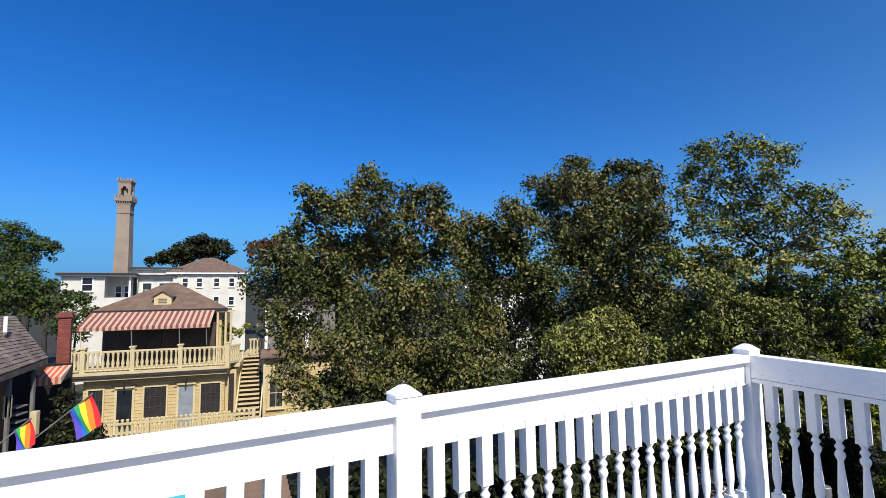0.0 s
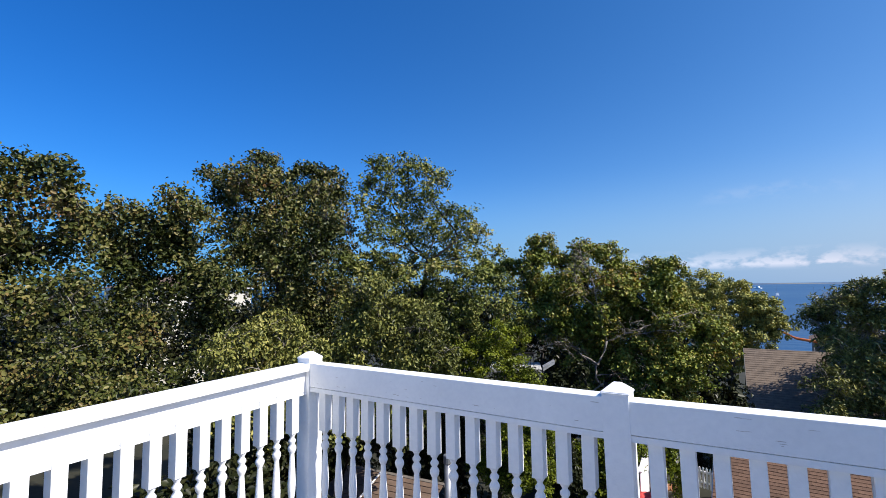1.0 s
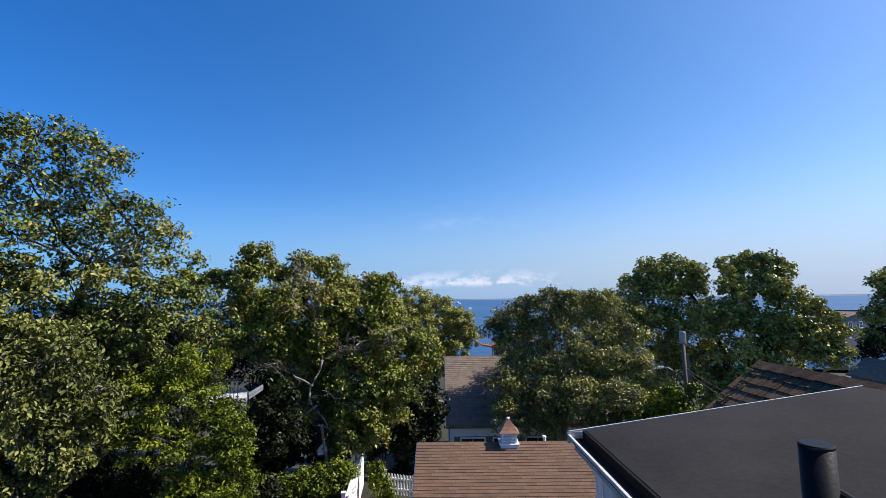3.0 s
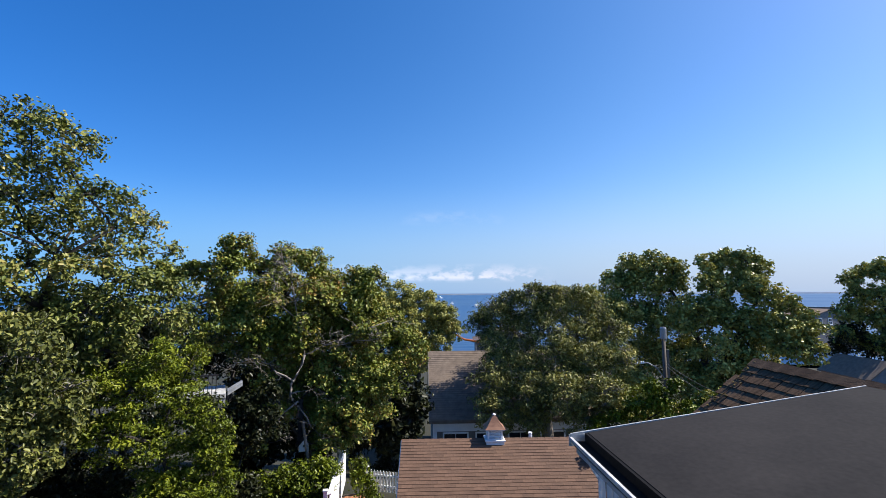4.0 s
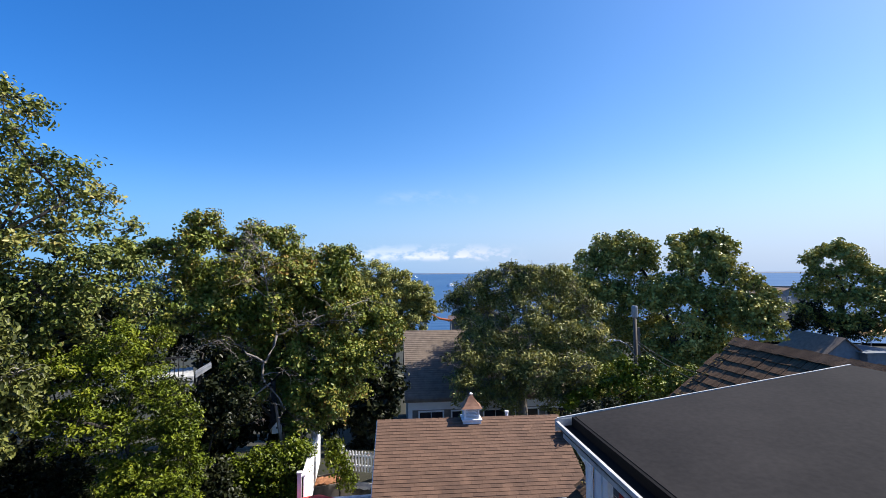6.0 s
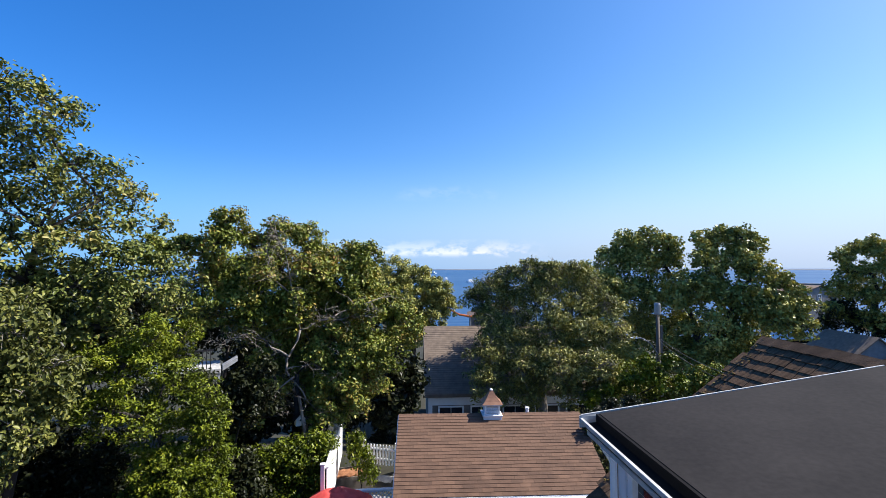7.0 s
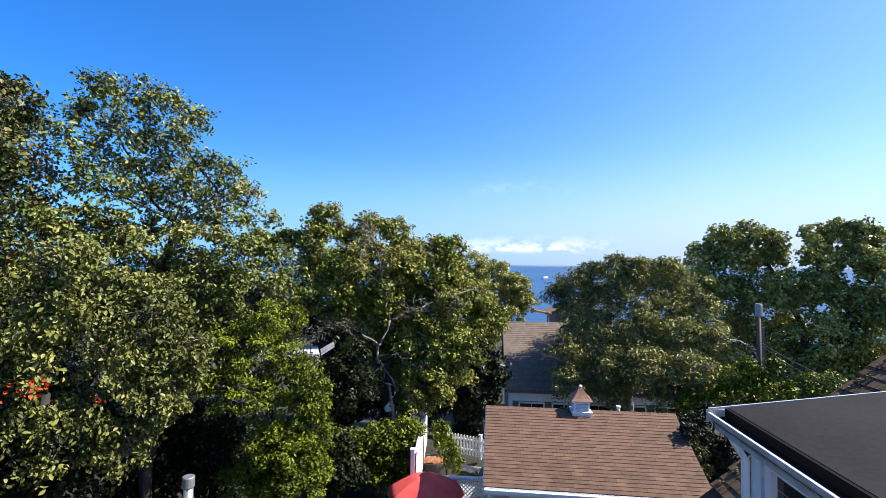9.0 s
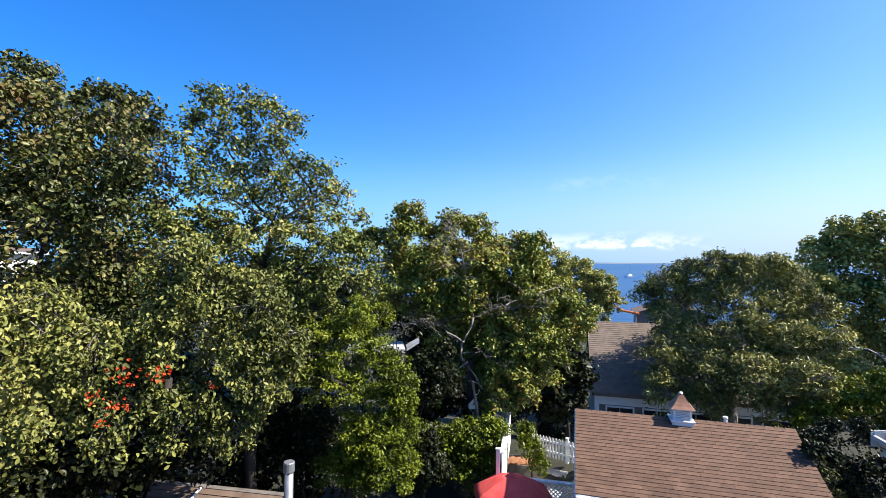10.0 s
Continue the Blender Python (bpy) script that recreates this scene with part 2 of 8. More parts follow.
CHIPPED = material("flaked_paint", (0.42, 0.38, 0.35), (0.62, 0.58, 0.55), 0.8, 20, 90, 0.3)
WORN_WHITE = material("worn_white_gutter", (0.310, 0.310, 0.301), (0.619, 0.611, 0.585), 0.6, 5, 45, 0.4)

LEAF_BIRCH = leaf_material("leaf_small_green", [(0.014, 0.021, 0.006), (0.035, 0.047, 0.010), (0.084, 0.094, 0.024), (0.178, 0.158, 0.051), (0.135, 0.068, 0.029)])
LEAF_AIRY = leaf_material("leaf_airy_green", [(0.046, 0.062, 0.014), (0.104, 0.131, 0.027), (0.209, 0.219, 0.054), (0.298, 0.240, 0.075)])
LEAF_DARK = leaf_material("leaf_dark_green", [(0.032, 0.042, 0.011), (0.078, 0.090, 0.024), (0.165, 0.167, 0.042), (0.314, 0.260, 0.071)])
LEAF_STREET = leaf_material("leaf_street_green", [(0.084, 0.099, 0.026), (0.199, 0.217, 0.057), (0.401, 0.380, 0.097), (0.602, 0.468, 0.128)])
LEAF_LIME = leaf_material("leaf_bright_green", [(0.028, 0.041, 0.004), (0.076, 0.103, 0.007), (0.158, 0.188, 0.014), (0.239, 0.242, 0.019)])
LEAF_GREY = leaf_material("leaf_grey_green", [(0.045, 0.050, 0.012), (0.131, 0.139, 0.038), (0.293, 0.287, 0.080), (0.492, 0.425, 0.135)])
LEAF_OLIVE = leaf_material("leaf_olive", [(0.043, 0.060, 0.010), (0.110, 0.143, 0.023), (0.210, 0.241, 0.041), (0.275, 0.229, 0.048), (0.229, 0.118, 0.038)])
LEAF_HANG = leaf_material("leaf_hanging_olive", [(0.025, 0.031, 0.006), (0.079, 0.090, 0.022), (0.198, 0.204, 0.050), (0.333, 0.297, 0.084)])
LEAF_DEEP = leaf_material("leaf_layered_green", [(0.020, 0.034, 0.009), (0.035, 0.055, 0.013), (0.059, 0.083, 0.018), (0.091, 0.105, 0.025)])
# near-black: understorey shade put into the leaf colour, and some dark-leaved plants
LEAF_SHADE = leaf_material("leaf_shade_dark_green", [(0.008, 0.012, 0.005), (0.015, 0.019, 0.007), (0.026, 0.030, 0.010), (0.042, 0.040, 0.014)])
LEAF_RED = leaf_material("leaf_reddish", [(0.040, 0.026, 0.013), (0.080, 0.032, 0.018), (0.116, 0.043, 0.024)])
FLOWER = leaf_material("flower_orange", [(0.496, 0.060, 0.018), (0.640, 0.104, 0.032)])

# ---------------------------------------------------------------- tools


def thing(name, at, turn=0.0, label="", category="", group="", kind=""):
    ob = new(name)
    ob.empty_display_size = 0.1
    ob.matrix_basis = pose(*at, 0, 0, turn)
    return tagged(ob, label, category, group, kind)


def part(name, bm, mat, parent=None, label="", m=None, smooth=False):
    me = bpy.data.meshes.new(name)
    bm.to_mesh(me)
    bm.free()
    me.materials.append(mat)
    if smooth:
        me.shade_smooth()
    return share(name, me, parent, label, m)


def share(name, me, parent=None, label="", m=None):
    ob = new(name, me)
    if parent:
        ob.parent = parent
    if m is not None:
        ob.matrix_basis = m
    return tagged(ob, label)


def raw(name, verts, faces, mat, parent=None, label="", smooth=False):
    me = bpy.data.meshes.new(name)
    me.from_pydata(verts, [], faces)
    me.materials.append(mat)
    if smooth:
        me.shade_smooth()
    return share(name, me, parent, label)


def box(bm, x0, x1, y0, y1, z0, z1, m=None, bevel=0.0):
    made = bmesh.ops.create_cube(bm, size=1.0)["verts"]
    t = Matrix.Translation(((x0 + x1) / 2, (y0 + y1) / 2, (z0 + z1) / 2)) @ Matrix.Diagonal((x1 - x0, y1 - y0, z1 - z0, 1))
    bmesh.ops.transform(bm, matrix=(m @ t) if m is not None else t, verts=made)
    if bevel:
        edges = list({e for v in made for e in v.link_edges})
        bmesh.ops.bevel(bm, geom=edges, offset=bevel, segments=2, affect="EDGES", profile=0.7)
    return bm


def boxes(*dims, bevel=0.0):
    bm = bmesh.new()
    for d in dims:
        box(bm, *d, bevel=bevel)
    return bm


def lathe(profile, sides=10):
    """profile: (radius, height) from bottom to top."""
    bm = bmesh.new()
    rings = []
    for r, z in profile:
        rings.append([bm.verts.new((r * math.cos(2 * math.pi * i / sides), r * math.sin(2 * math.pi * i / sides), z)) for i in range(sides)])
    for a, b in zip(rings, rings[1:]):
        for i in range(sides):
            bm.faces.new((a[i], a[(i + 1) % sides], b[(i + 1) % sides], b[i]))
    bm.faces.new(rings[-1])
    bm.faces.new(list(reversed(rings[0])))
    return bm


def tube(bm, points, radii, sides=6):
    points = [Vector(p) for p in points]
    rings = []
    for i, p in enumerate(points):
        d = (points[min(i + 1, len(points) - 1)] - points[max(i - 1, 0)]).normalized()
        a = d.orthogonal().normalized()
        b = d.cross(a)
        r = radii[i] if isinstance(radii, (list, tuple)) else radii
        rings.append([bm.verts.new(p + (a * math.cos(2 * math.pi * k / sides) + b * math.sin(2 * math.pi * k / sides)) * r) for k in range(sides)])
    for u, v in zip(rings, rings[1:]):
        # match the rings' starts so that the tube doesn't twist
        s = min(range(sides), key=lambda k: (v[k].co - u[0].co - (points[1] - points[0]) * 0).length)
        for k in range(sides):
            bm.faces.new((u[k], u[(k + 1) % sides], v[(k + 1 + s) % sides], v[(k + s) % sides]))
        v[:] = v[s:] + v[:s]
    bm.faces.new(rings[-1])
    bm.faces.new(list(reversed(rings[0])))
    return bm


def prism(points, depth):
    """A flat outline in x, z, given depth along y (both ways from 0 to depth)."""
    bm = bmesh.new()
    a = [bm.verts.new((x, 0, z)) for x, z in points]
    b = [bm.verts.new((x, depth, z)) for x, z in points]
    n = len(points)
    bm.faces.new(a)
    bm.faces.new(list(reversed(b)))
    for i in range(n):
        bm.faces.new((a[i], b[i], b[(i + 1) % n], a[(i + 1) % n]))
    bmesh.ops.recalc_face_normals(bm, faces=bm.faces[:])
    return bm


def solid(bm_verts, faces):
    bm = bmesh.new()
    v = [bm.verts.new(p) for p in bm_verts]
    for f in faces:
        bm.faces.new([v[i] for i in f])
    bmesh.ops.recalc_face_normals(bm, faces=bm.faces[:])
    return bm


# ---------------------------------------------------------------- ground, sea, far shore


def ground_height(x, y):
    h = -0.45
    h -= 2.8 * min(max((x - 21.5) / 10, 0), 1) + 2.7 * min(max((x - 32) / 75, 0), 1)
    back = min(max((y - 12) / 70, 0), 1) * min(max((14 - x) / 22, 0), 1)
    h += 3.2 * back
    far = min(max((y - 90) / 200, 0), 1) * min(max((10 - x) / 100, 0), 1)
    dip = min(max((x - 13.2) / 1.6, 0), 1) * min(max((21.3 - x) / 1.2, 0), 1) * min(max((y - 5.7) / 0.9, 0), 1) * min(max((11.5 - y) / 1.5, 0), 1)
    return h - 0.8 * dip + 10 * far - 6 * min(max((x - 108) / 60, 0), 1)


def ground_sheet():
    xs = sorted({*range(-60, 130, 6), *range(10, 27), -4800, -2500, -1200, -600, -300, -200, -120, -90, 150, 200, 300, 600, 1500, 4800})
    ys = sorted({*range(-90, 120, 6), *range(1, 15), -4800, -2500, -1200, -600, -300, -150, 150, 200, 260, 320, 400, 600, 1500, 4800})
    verts = [(x, y, ground_height(x, y)) for y in ys for x in xs]
    n = len(xs)
    faces = [(j * n + i, j * n + i + 1, (j + 1) * n + i + 1, (j + 1) * n + i) for j in range(len(ys) - 1) for i in range(n - 1)]
    ob = raw("ground", verts, faces, GROUND, smooth=True)
    tagged(ob, "dark earth and grass sloping to the harbour", "ground", kind="structure")


ground_sheet()


def sea_material():
    mt = material("sea_water", (0.004, 0.033, 0.100), (0.008, 0.058, 0.158), 0.32, 0.004, 0.05, 0, spec=0.28)
    N, L = mt.node_tree.nodes, mt.node_tree.links
    p = N["Principled BSDF"]
    tc = N.new("ShaderNodeTexCoord")
    vm = N.new("ShaderNodeVectorMath"); vm.operation = "MULTIPLY"; vm.inputs[1].default_value = (1.0, 0.35, 1)
    L.new(tc.outputs["Object"], vm.inputs[0])
    nz = N.new("ShaderNodeTexNoise"); nz.inputs["Scale"].default_value = 0.35; nz.inputs["Detail"].default_value = 5
    L.new(vm.outputs[0], nz.inputs["Vector"])
    bp = N.new("ShaderNodeBump"); bp.inputs["Strength"].default_value = 0.5; bp.inputs["Distance"].default_value = 0.5
    L.new(nz.outputs["Fac"], bp.inputs["Height"]); L.new(bp.outputs[0], p.inputs["Normal"])
    return mt


raw("water", [(95, -4600, -5.0), (4600, -4600, -5.0), (4600, 4600, -5.0), (95, 4600, -5.0)], [(0, 1, 2, 3)], sea_material())
tagged(bpy.data.objects["water"], "blue harbour water with light ripples", "water", kind="structure")


def far_shore():
    verts, faces = [], []
    n = 90
    for i in range(n + 1):
        b = radians(30 + 120 * i / n)
        for r, z in ((2600, -5.2), (2640, -1.6 + 1.6 * noise.noise((i * 0.31, 0, 0))), (2900, -5.2)):
            verts.append((r * math.sin(b), r * math.cos(b), z))
    for i in range(n):
        for k in range(2):
            a = i * 3 + k
            faces.append((a, a + 3, a + 4, a + 1))
    raw("backdrop", verts, faces, SAND)
    tagged(bpy.data.objects["backdrop"], "low hazy sand spit across the harbour", "shore", kind="structure")


far_shore()

# ---------------------------------------------------------------- trees


def leaf_mesh(name, centres, out, length, width, mat, parent, rng, hang=0.0, label="", oval=False):
    """One small folded leaf at each centre, its face turned outwards and up with some play.
    oval: rounded sides, for trees close by; else a plain pointed leaf."""
    n = len(centres)
    nrm = rng.normal(size=(n, 3)) * 0.6 + out + np.array((0.12, -0.28, 0.46))
    nrm /= np.linalg.norm(nrm, axis=1)[:, None] + 1e-9
    d = rng.normal(size=(n, 3)) + np.array((0.0, 0.0, -hang))
    d -= nrm * (d * nrm).sum(1)[:, None]
    d /= np.linalg.norm(d, axis=1)[:, None] + 1e-9
    side = np.cross(nrm, d)
    s = rng.uniform(0.62, 1.2, size=(n, 1))
    ahead, across, up = d * length * s, side * width * 0.5 * s, nrm * width * 0.2
    a = centres - ahead * 0.5
    tip = centres + ahead * 0.5 - nrm * length * 0.12
    if oval:
        ring = [a, centres - ahead * 0.2 - across * 0.85 + up, centres + ahead * 0.15 - across + up, tip, centres + ahead * 0.15 + across + up, centres - ahead * 0.2 + across * 0.85 + up]
        face, k = (0, 1, 2, 3, 0, 3, 4, 5), 4
    else:
        ring = [a, centres - across + up, tip, centres + across + up]
        face, k = (0, 1, 2, 0, 2, 3), 3
    v = len(ring)
    me = bpy.data.meshes.new(name)
    me.vertices.add(v * n)
    me.vertices.foreach_set("co", np.stack(ring, 1).astype(np.float32).ravel())
    idx = (np.arange(n)[:, None] * v + np.array(face)[None, :]).astype(np.int32).ravel()
    me.loops.add(len(idx))
    me.loops.foreach_set("vertex_index", idx)
    me.polygons.add(2 * n)
    me.polygons.foreach_set("loop_start", np.arange(0, len(idx), k, dtype=np.int32))
    me.update(calc_edges=True)
    me.materials.append(mat)
    return share(name, me, parent, label)


def limbs(wood, stem, ends, trunk, rnd):
    """Crooked limbs from the stem to every mass of the crown; each grows from the nearest limb that is already there."""
    nodes = [(stem[2], -1, 0.0), (stem[3], 0, (stem[3] - stem[2]).length)]
    todo = list(ends)
    while todo:
        best = None
        for e in todo:
            for j, (p, _, far) in enumerate(nodes):
                d = (e - p).length
                cost = d + 0.35 * far + (1.2 * (p.z - e.z) if p.z > e.z else 0.0)
                if best is None or cost < best[0]:
                    best = (cost, e, j, far + d)
        _, e, j, far = best
        nodes.append((e, j, far))
        todo.remove(e)
    load = [1.0] * len(nodes)
    for i in range(len(nodes) - 1, 1, -1):
        load[nodes[i][1]] += load[i]
    total = max(load)
    for i in range(2, len(nodes)):
        e, j, _ = nodes[i]
        p = nodes[j][0]
        r0 = max(trunk * 0.72 * (load[i] / total) ** 0.5, trunk * 0.10)
        r1 = max(trunk * 0.72 * ((load[i] - 1) / total) ** 0.5, trunk * 0.05)
        span = (e - p).length
        bow = Vector((rnd.uniform(-.1, .1), rnd.uniform(-.1, .1), rnd.uniform(-.12, .04))) * span
        tube(wood, [p, p.lerp(e, 0.35) + bow, p.lerp(e, 0.7) + bow * 0.6, e], [r0, r0 * 0.75 + r1 * 0.25, (r0 + r1) / 2, r1], 6)


def tree(blobs, leaf, mat, label, base=None, trunk=0.18, cover=6.0, hang=0.0, bark=None, seed=1, sprays=40, loose=0.13, name="tree", category="tree", group="", fork=0.35, kind="", slim=0.6, bare=0.0, twig=None, lift=0.4, reach=0.94, fill=False, oval=False, inner=0.22, flat=0.7):
    """blobs: (x, y, z, radius) of the crown's masses. Each is a burst of sprays round a limb, and each spray
    carries a clump of leaves at its end. leaf: its length. cover: layers of leaves over each mass.
    loose: a clump's spread against its mass. inner: share of leaves along the sprays. bare: share of leafless sprays."""
    if fill:                                        # smaller masses between neighbours close the crown
        more = []
        for i, b in enumerate(blobs):
            near = sorted(blobs[:i] + blobs[i + 1:], key=lambda q: math.dist(q[:3], b[:3]))[:2]
            more += [((b[0] + q[0]) / 2, (b[1] + q[1]) / 2, (b[2] + q[2]) / 2, 0.32 * (b[3] + q[3])) for q in near if blobs.index(q) > i or len(blobs) < 8]
        blobs = blobs + more
    rng = np.random.default_rng(seed)
    rnd = random.Random(seed)
    cx, cy = sum(b[0] for b in blobs) / len(blobs), sum(b[1] for b in blobs) / len(blobs)
    if base is None:
        base = (cx, cy)
    bz = ground_height(*base)
    root = thing(name, (base[0], base[1], bz), 0, label, category, group, kind)
    off = np.array((base[0], base[1], bz))
    low = min(b[2] - b[3] for b in blobs) - bz
    high = max(b[2] + b[3] for b in blobs) - bz
    wood, thin = bmesh.new(), bmesh.new()
    top = Vector((cx - base[0], cy - base[1], max(0.3, low + (high - low) * fork)))
    bend = [Vector((0, 0, -0.1)), Vector((rnd.uniform(-.1, .1), rnd.uniform(-.1, .1), top.z * 0.35)), top * 0.7 + Vector((rnd.uniform(-.15, .15), rnd.uniform(-.15, .15), 0)), top]
    tube(wood, bend, [trunk * 1.25, trunk, trunk * 0.85, trunk * 0.7], 8)
    limbs(wood, bend, [Vector(b[:3]) - Vector(off) for b in blobs], trunk, rnd)
    pts, outs = [], []
    width = leaf * slim
    area = (0.7 if oval else 0.5) * leaf * width
    for bx, by, bzz, r in blobs:
        c = np.array((bx, by, bzz)) - off
        k = int(sprays * (0.6 + 0.4 * r))
        u = rng.normal(size=(k, 3)) + np.array((0, 0, lift)); u /= np.linalg.norm(u, axis=1)[:, None]
        a = c + u * (0.15 * r) + rng.normal(size=(k, 3)) * 0.16 * r
        far = r * (0.55 + (reach - 0.55) * rng.random(k) ** 0.7)
        b = c + u * far[:, None] + rng.normal(size=(k, 3)) * 0.06 * r
        sag = -(0.06 + 0.16 * hang) * r * rng.uniform(0.5, 1.4, k)
        leafy = rng.random(k) > bare
        for j in range(k):
            tt = (0.0, 0.55, 1.0)
            pp = [Vector(a[j] + (b[j] - a[j]) * q + np.array((0, 0, sag[j] * q * q))) for q in tt]
            g = trunk ** 0.5 * 0.4 * (1.6 if not leafy[j] else 1.0)
            tube(thin, pp, [g * 0.075, g * 0.045, g * 0.016], 3)
            if not leafy[j]:
                for _ in range(3):
                    q = pp[1].lerp(pp[2], rnd.uniform(0, 0.7))
                    e = q + Vector((rnd.uniform(-1, 1), rnd.uniform(-1, 1), rnd.uniform(-.6, .9))) * r * 0.38
                    tube(thin, [q, q.lerp(e, 0.55) + Vector((0, 0, .04 * r)), e], [g * 0.04, g * 0.026, g * 0.01], 3)
        n = max(8, int(cover * math.pi * r * r / area))
        live = np.nonzero(leafy)[0]
        size = rng.uniform(0.65, 1.35, k) * loose * r * (1.0 + 0.3 / max(r, 0.5))
        # clumps at the ends of the sprays
        m = int(n * (1 - inner))
        share_of = size[live] ** 2
        which = live[rng.choice(len(live), m, p=share_of / share_of.sum())]
        g = rng.normal(size=(m, 3))
        ln = np.linalg.norm(g, axis=1)[:, None]
        g *= np.minimum(ln, 1.9) / ln
        tip = b[which].copy()
        tip[:, 2] += sag[which]
        shape = np.array((1.0, 1.0, flat))
        p = tip + g * size[which][:, None] * shape
        p[:, 2] -= hang * size[which] * np.abs(rng.normal(size=m)) * 0.9
        pts.append(p)
        outs.append(0.62 * g / np.maximum(ln, 0.6) / shape + 0.22 * (p - c) / r)
        # thinner leaves along the sprays
        m = n - m
        which = live[rng.integers(0, len(live), m)]
        t = 0.15 + 0.8 * rng.random(m)
        p = a[which] + (b[which] - a[which]) * t[:, None] + rng.normal(size=(m, 3)) * 0.12 * r
        p[:, 2] += sag[which] * t * t
        pts.append(p)
        outs.append(0.4 * rng.normal(size=(m, 3)))
    part("trunk", wood, bark or BARK, root, smooth=True)
    tagged(part("branchwork", thin, twig or bark or BARK, root), kind="stuff")
    leaf_mesh("crown", np.concatenate(pts), np.concatenate(outs), leaf, width, mat, root, rng, hang, oval=oval)
    return root


# ---------------------------------------------------------------- roof deck and its railing
DECK = 5.845
CORNER = Vector((2.397, 3.712, DECK + 0.16))
RUN_A = Matrix.Rotation(radians(200.2), 4, "Z")     # from the corner back along the long side
RUN_B = Matrix.Rotation(radians(-75.0), 4, "Z")     # from the corner along the seaward side

RUN_C = RUN_B @ Matrix.Translation((2.292, 0, -0.010)) @ Matrix.Rotation(radians(-1.0), 4, "Y")   # the last bay, to the stair


def deck():
    a, b = RUN_A @ Vector((6.2, 0, 0)), RUN_B @ Vector((3.5, 0, 0))
    c = [CORNER, CORNER + a, CORNER + a + b, CORNER + b]
    mid = (c[0] + c[2]) / 2

    def block(z0, z1, grow):
        q = [mid + (p - mid) * grow for p in c]
        return solid([(p.x, p.y, z0) for p in q] + [(p.x, p.y, z1) for p in q], [(3, 2, 1, 0), (4, 5, 6, 7), (0, 1, 5, 4), (1, 2, 6, 5), (2, 3, 7, 6), (3, 0, 4, 7)])
    tagged(part("floor", block(DECK - 0.18, DECK - 0.03, 1.02), DECKING), "grey weathered roof deck", "deck", kind="structure")
    tagged(part("wall_house", block(-0.6, DECK - 0.184, 0.985), WHITE_WALL), "white clapboard house under the deck", "wall", kind="structure")
    n = 24
    fl = bpy.data.objects["floor"]
    for i in range(n):
        w = 3.4 / n
        m = Matrix.Translation((CORNER.x, CORNER.y, DECK)) @ RUN_A
        bm = boxes((0.05, 6.1, 0.07 + i * w, 0.07 + (i + 1) * w - 0.006, -0.027, 0.0))
        part("board", bm, DECKING, fl, m=m)


deck()


def baluster_mesh(length):
    bm = bmesh.new()
    box(bm, -0.033, 0.033, -0.033, 0.033, length - 0.28, length + 0.02, bevel=0.003)
    box(bm, -0.033, 0.033, -0.033, 0.033, 0.0, 0.12, bevel=0.003)
    prof = [(0.014, 0.115), (0.021, 0.135), (0.013, 0.155), (0.021, 0.23), (0.022, 0.28), (0.019, 0.35), (0.012, 0.49), (0.021, 0.515), (0.023, 0.528), (0.021, 0.541), (0.012, 0.560), (0.020, 0.575), (0.020, 0.586), (0.011, 0.603), (0.014, length - 0.300), (0.0235, length - 0.280)]
    t = lathe([(q * 1.34, z) for q, z in prof], 12)
    me = bpy.data.meshes.new("tmp")
    t.to_mesh(me); t.free()
    bm.from_mesh(me)
    bpy.data.meshes.remove(me)
    out = bpy.data.meshes.new("baluster")
    bm.to_mesh(out); bm.free()
    out.materials.append(WHITE)
    for p in out.polygons:
        p.use_smooth = len(p.vertices) == 4 and p.area < 0.0012
    return out


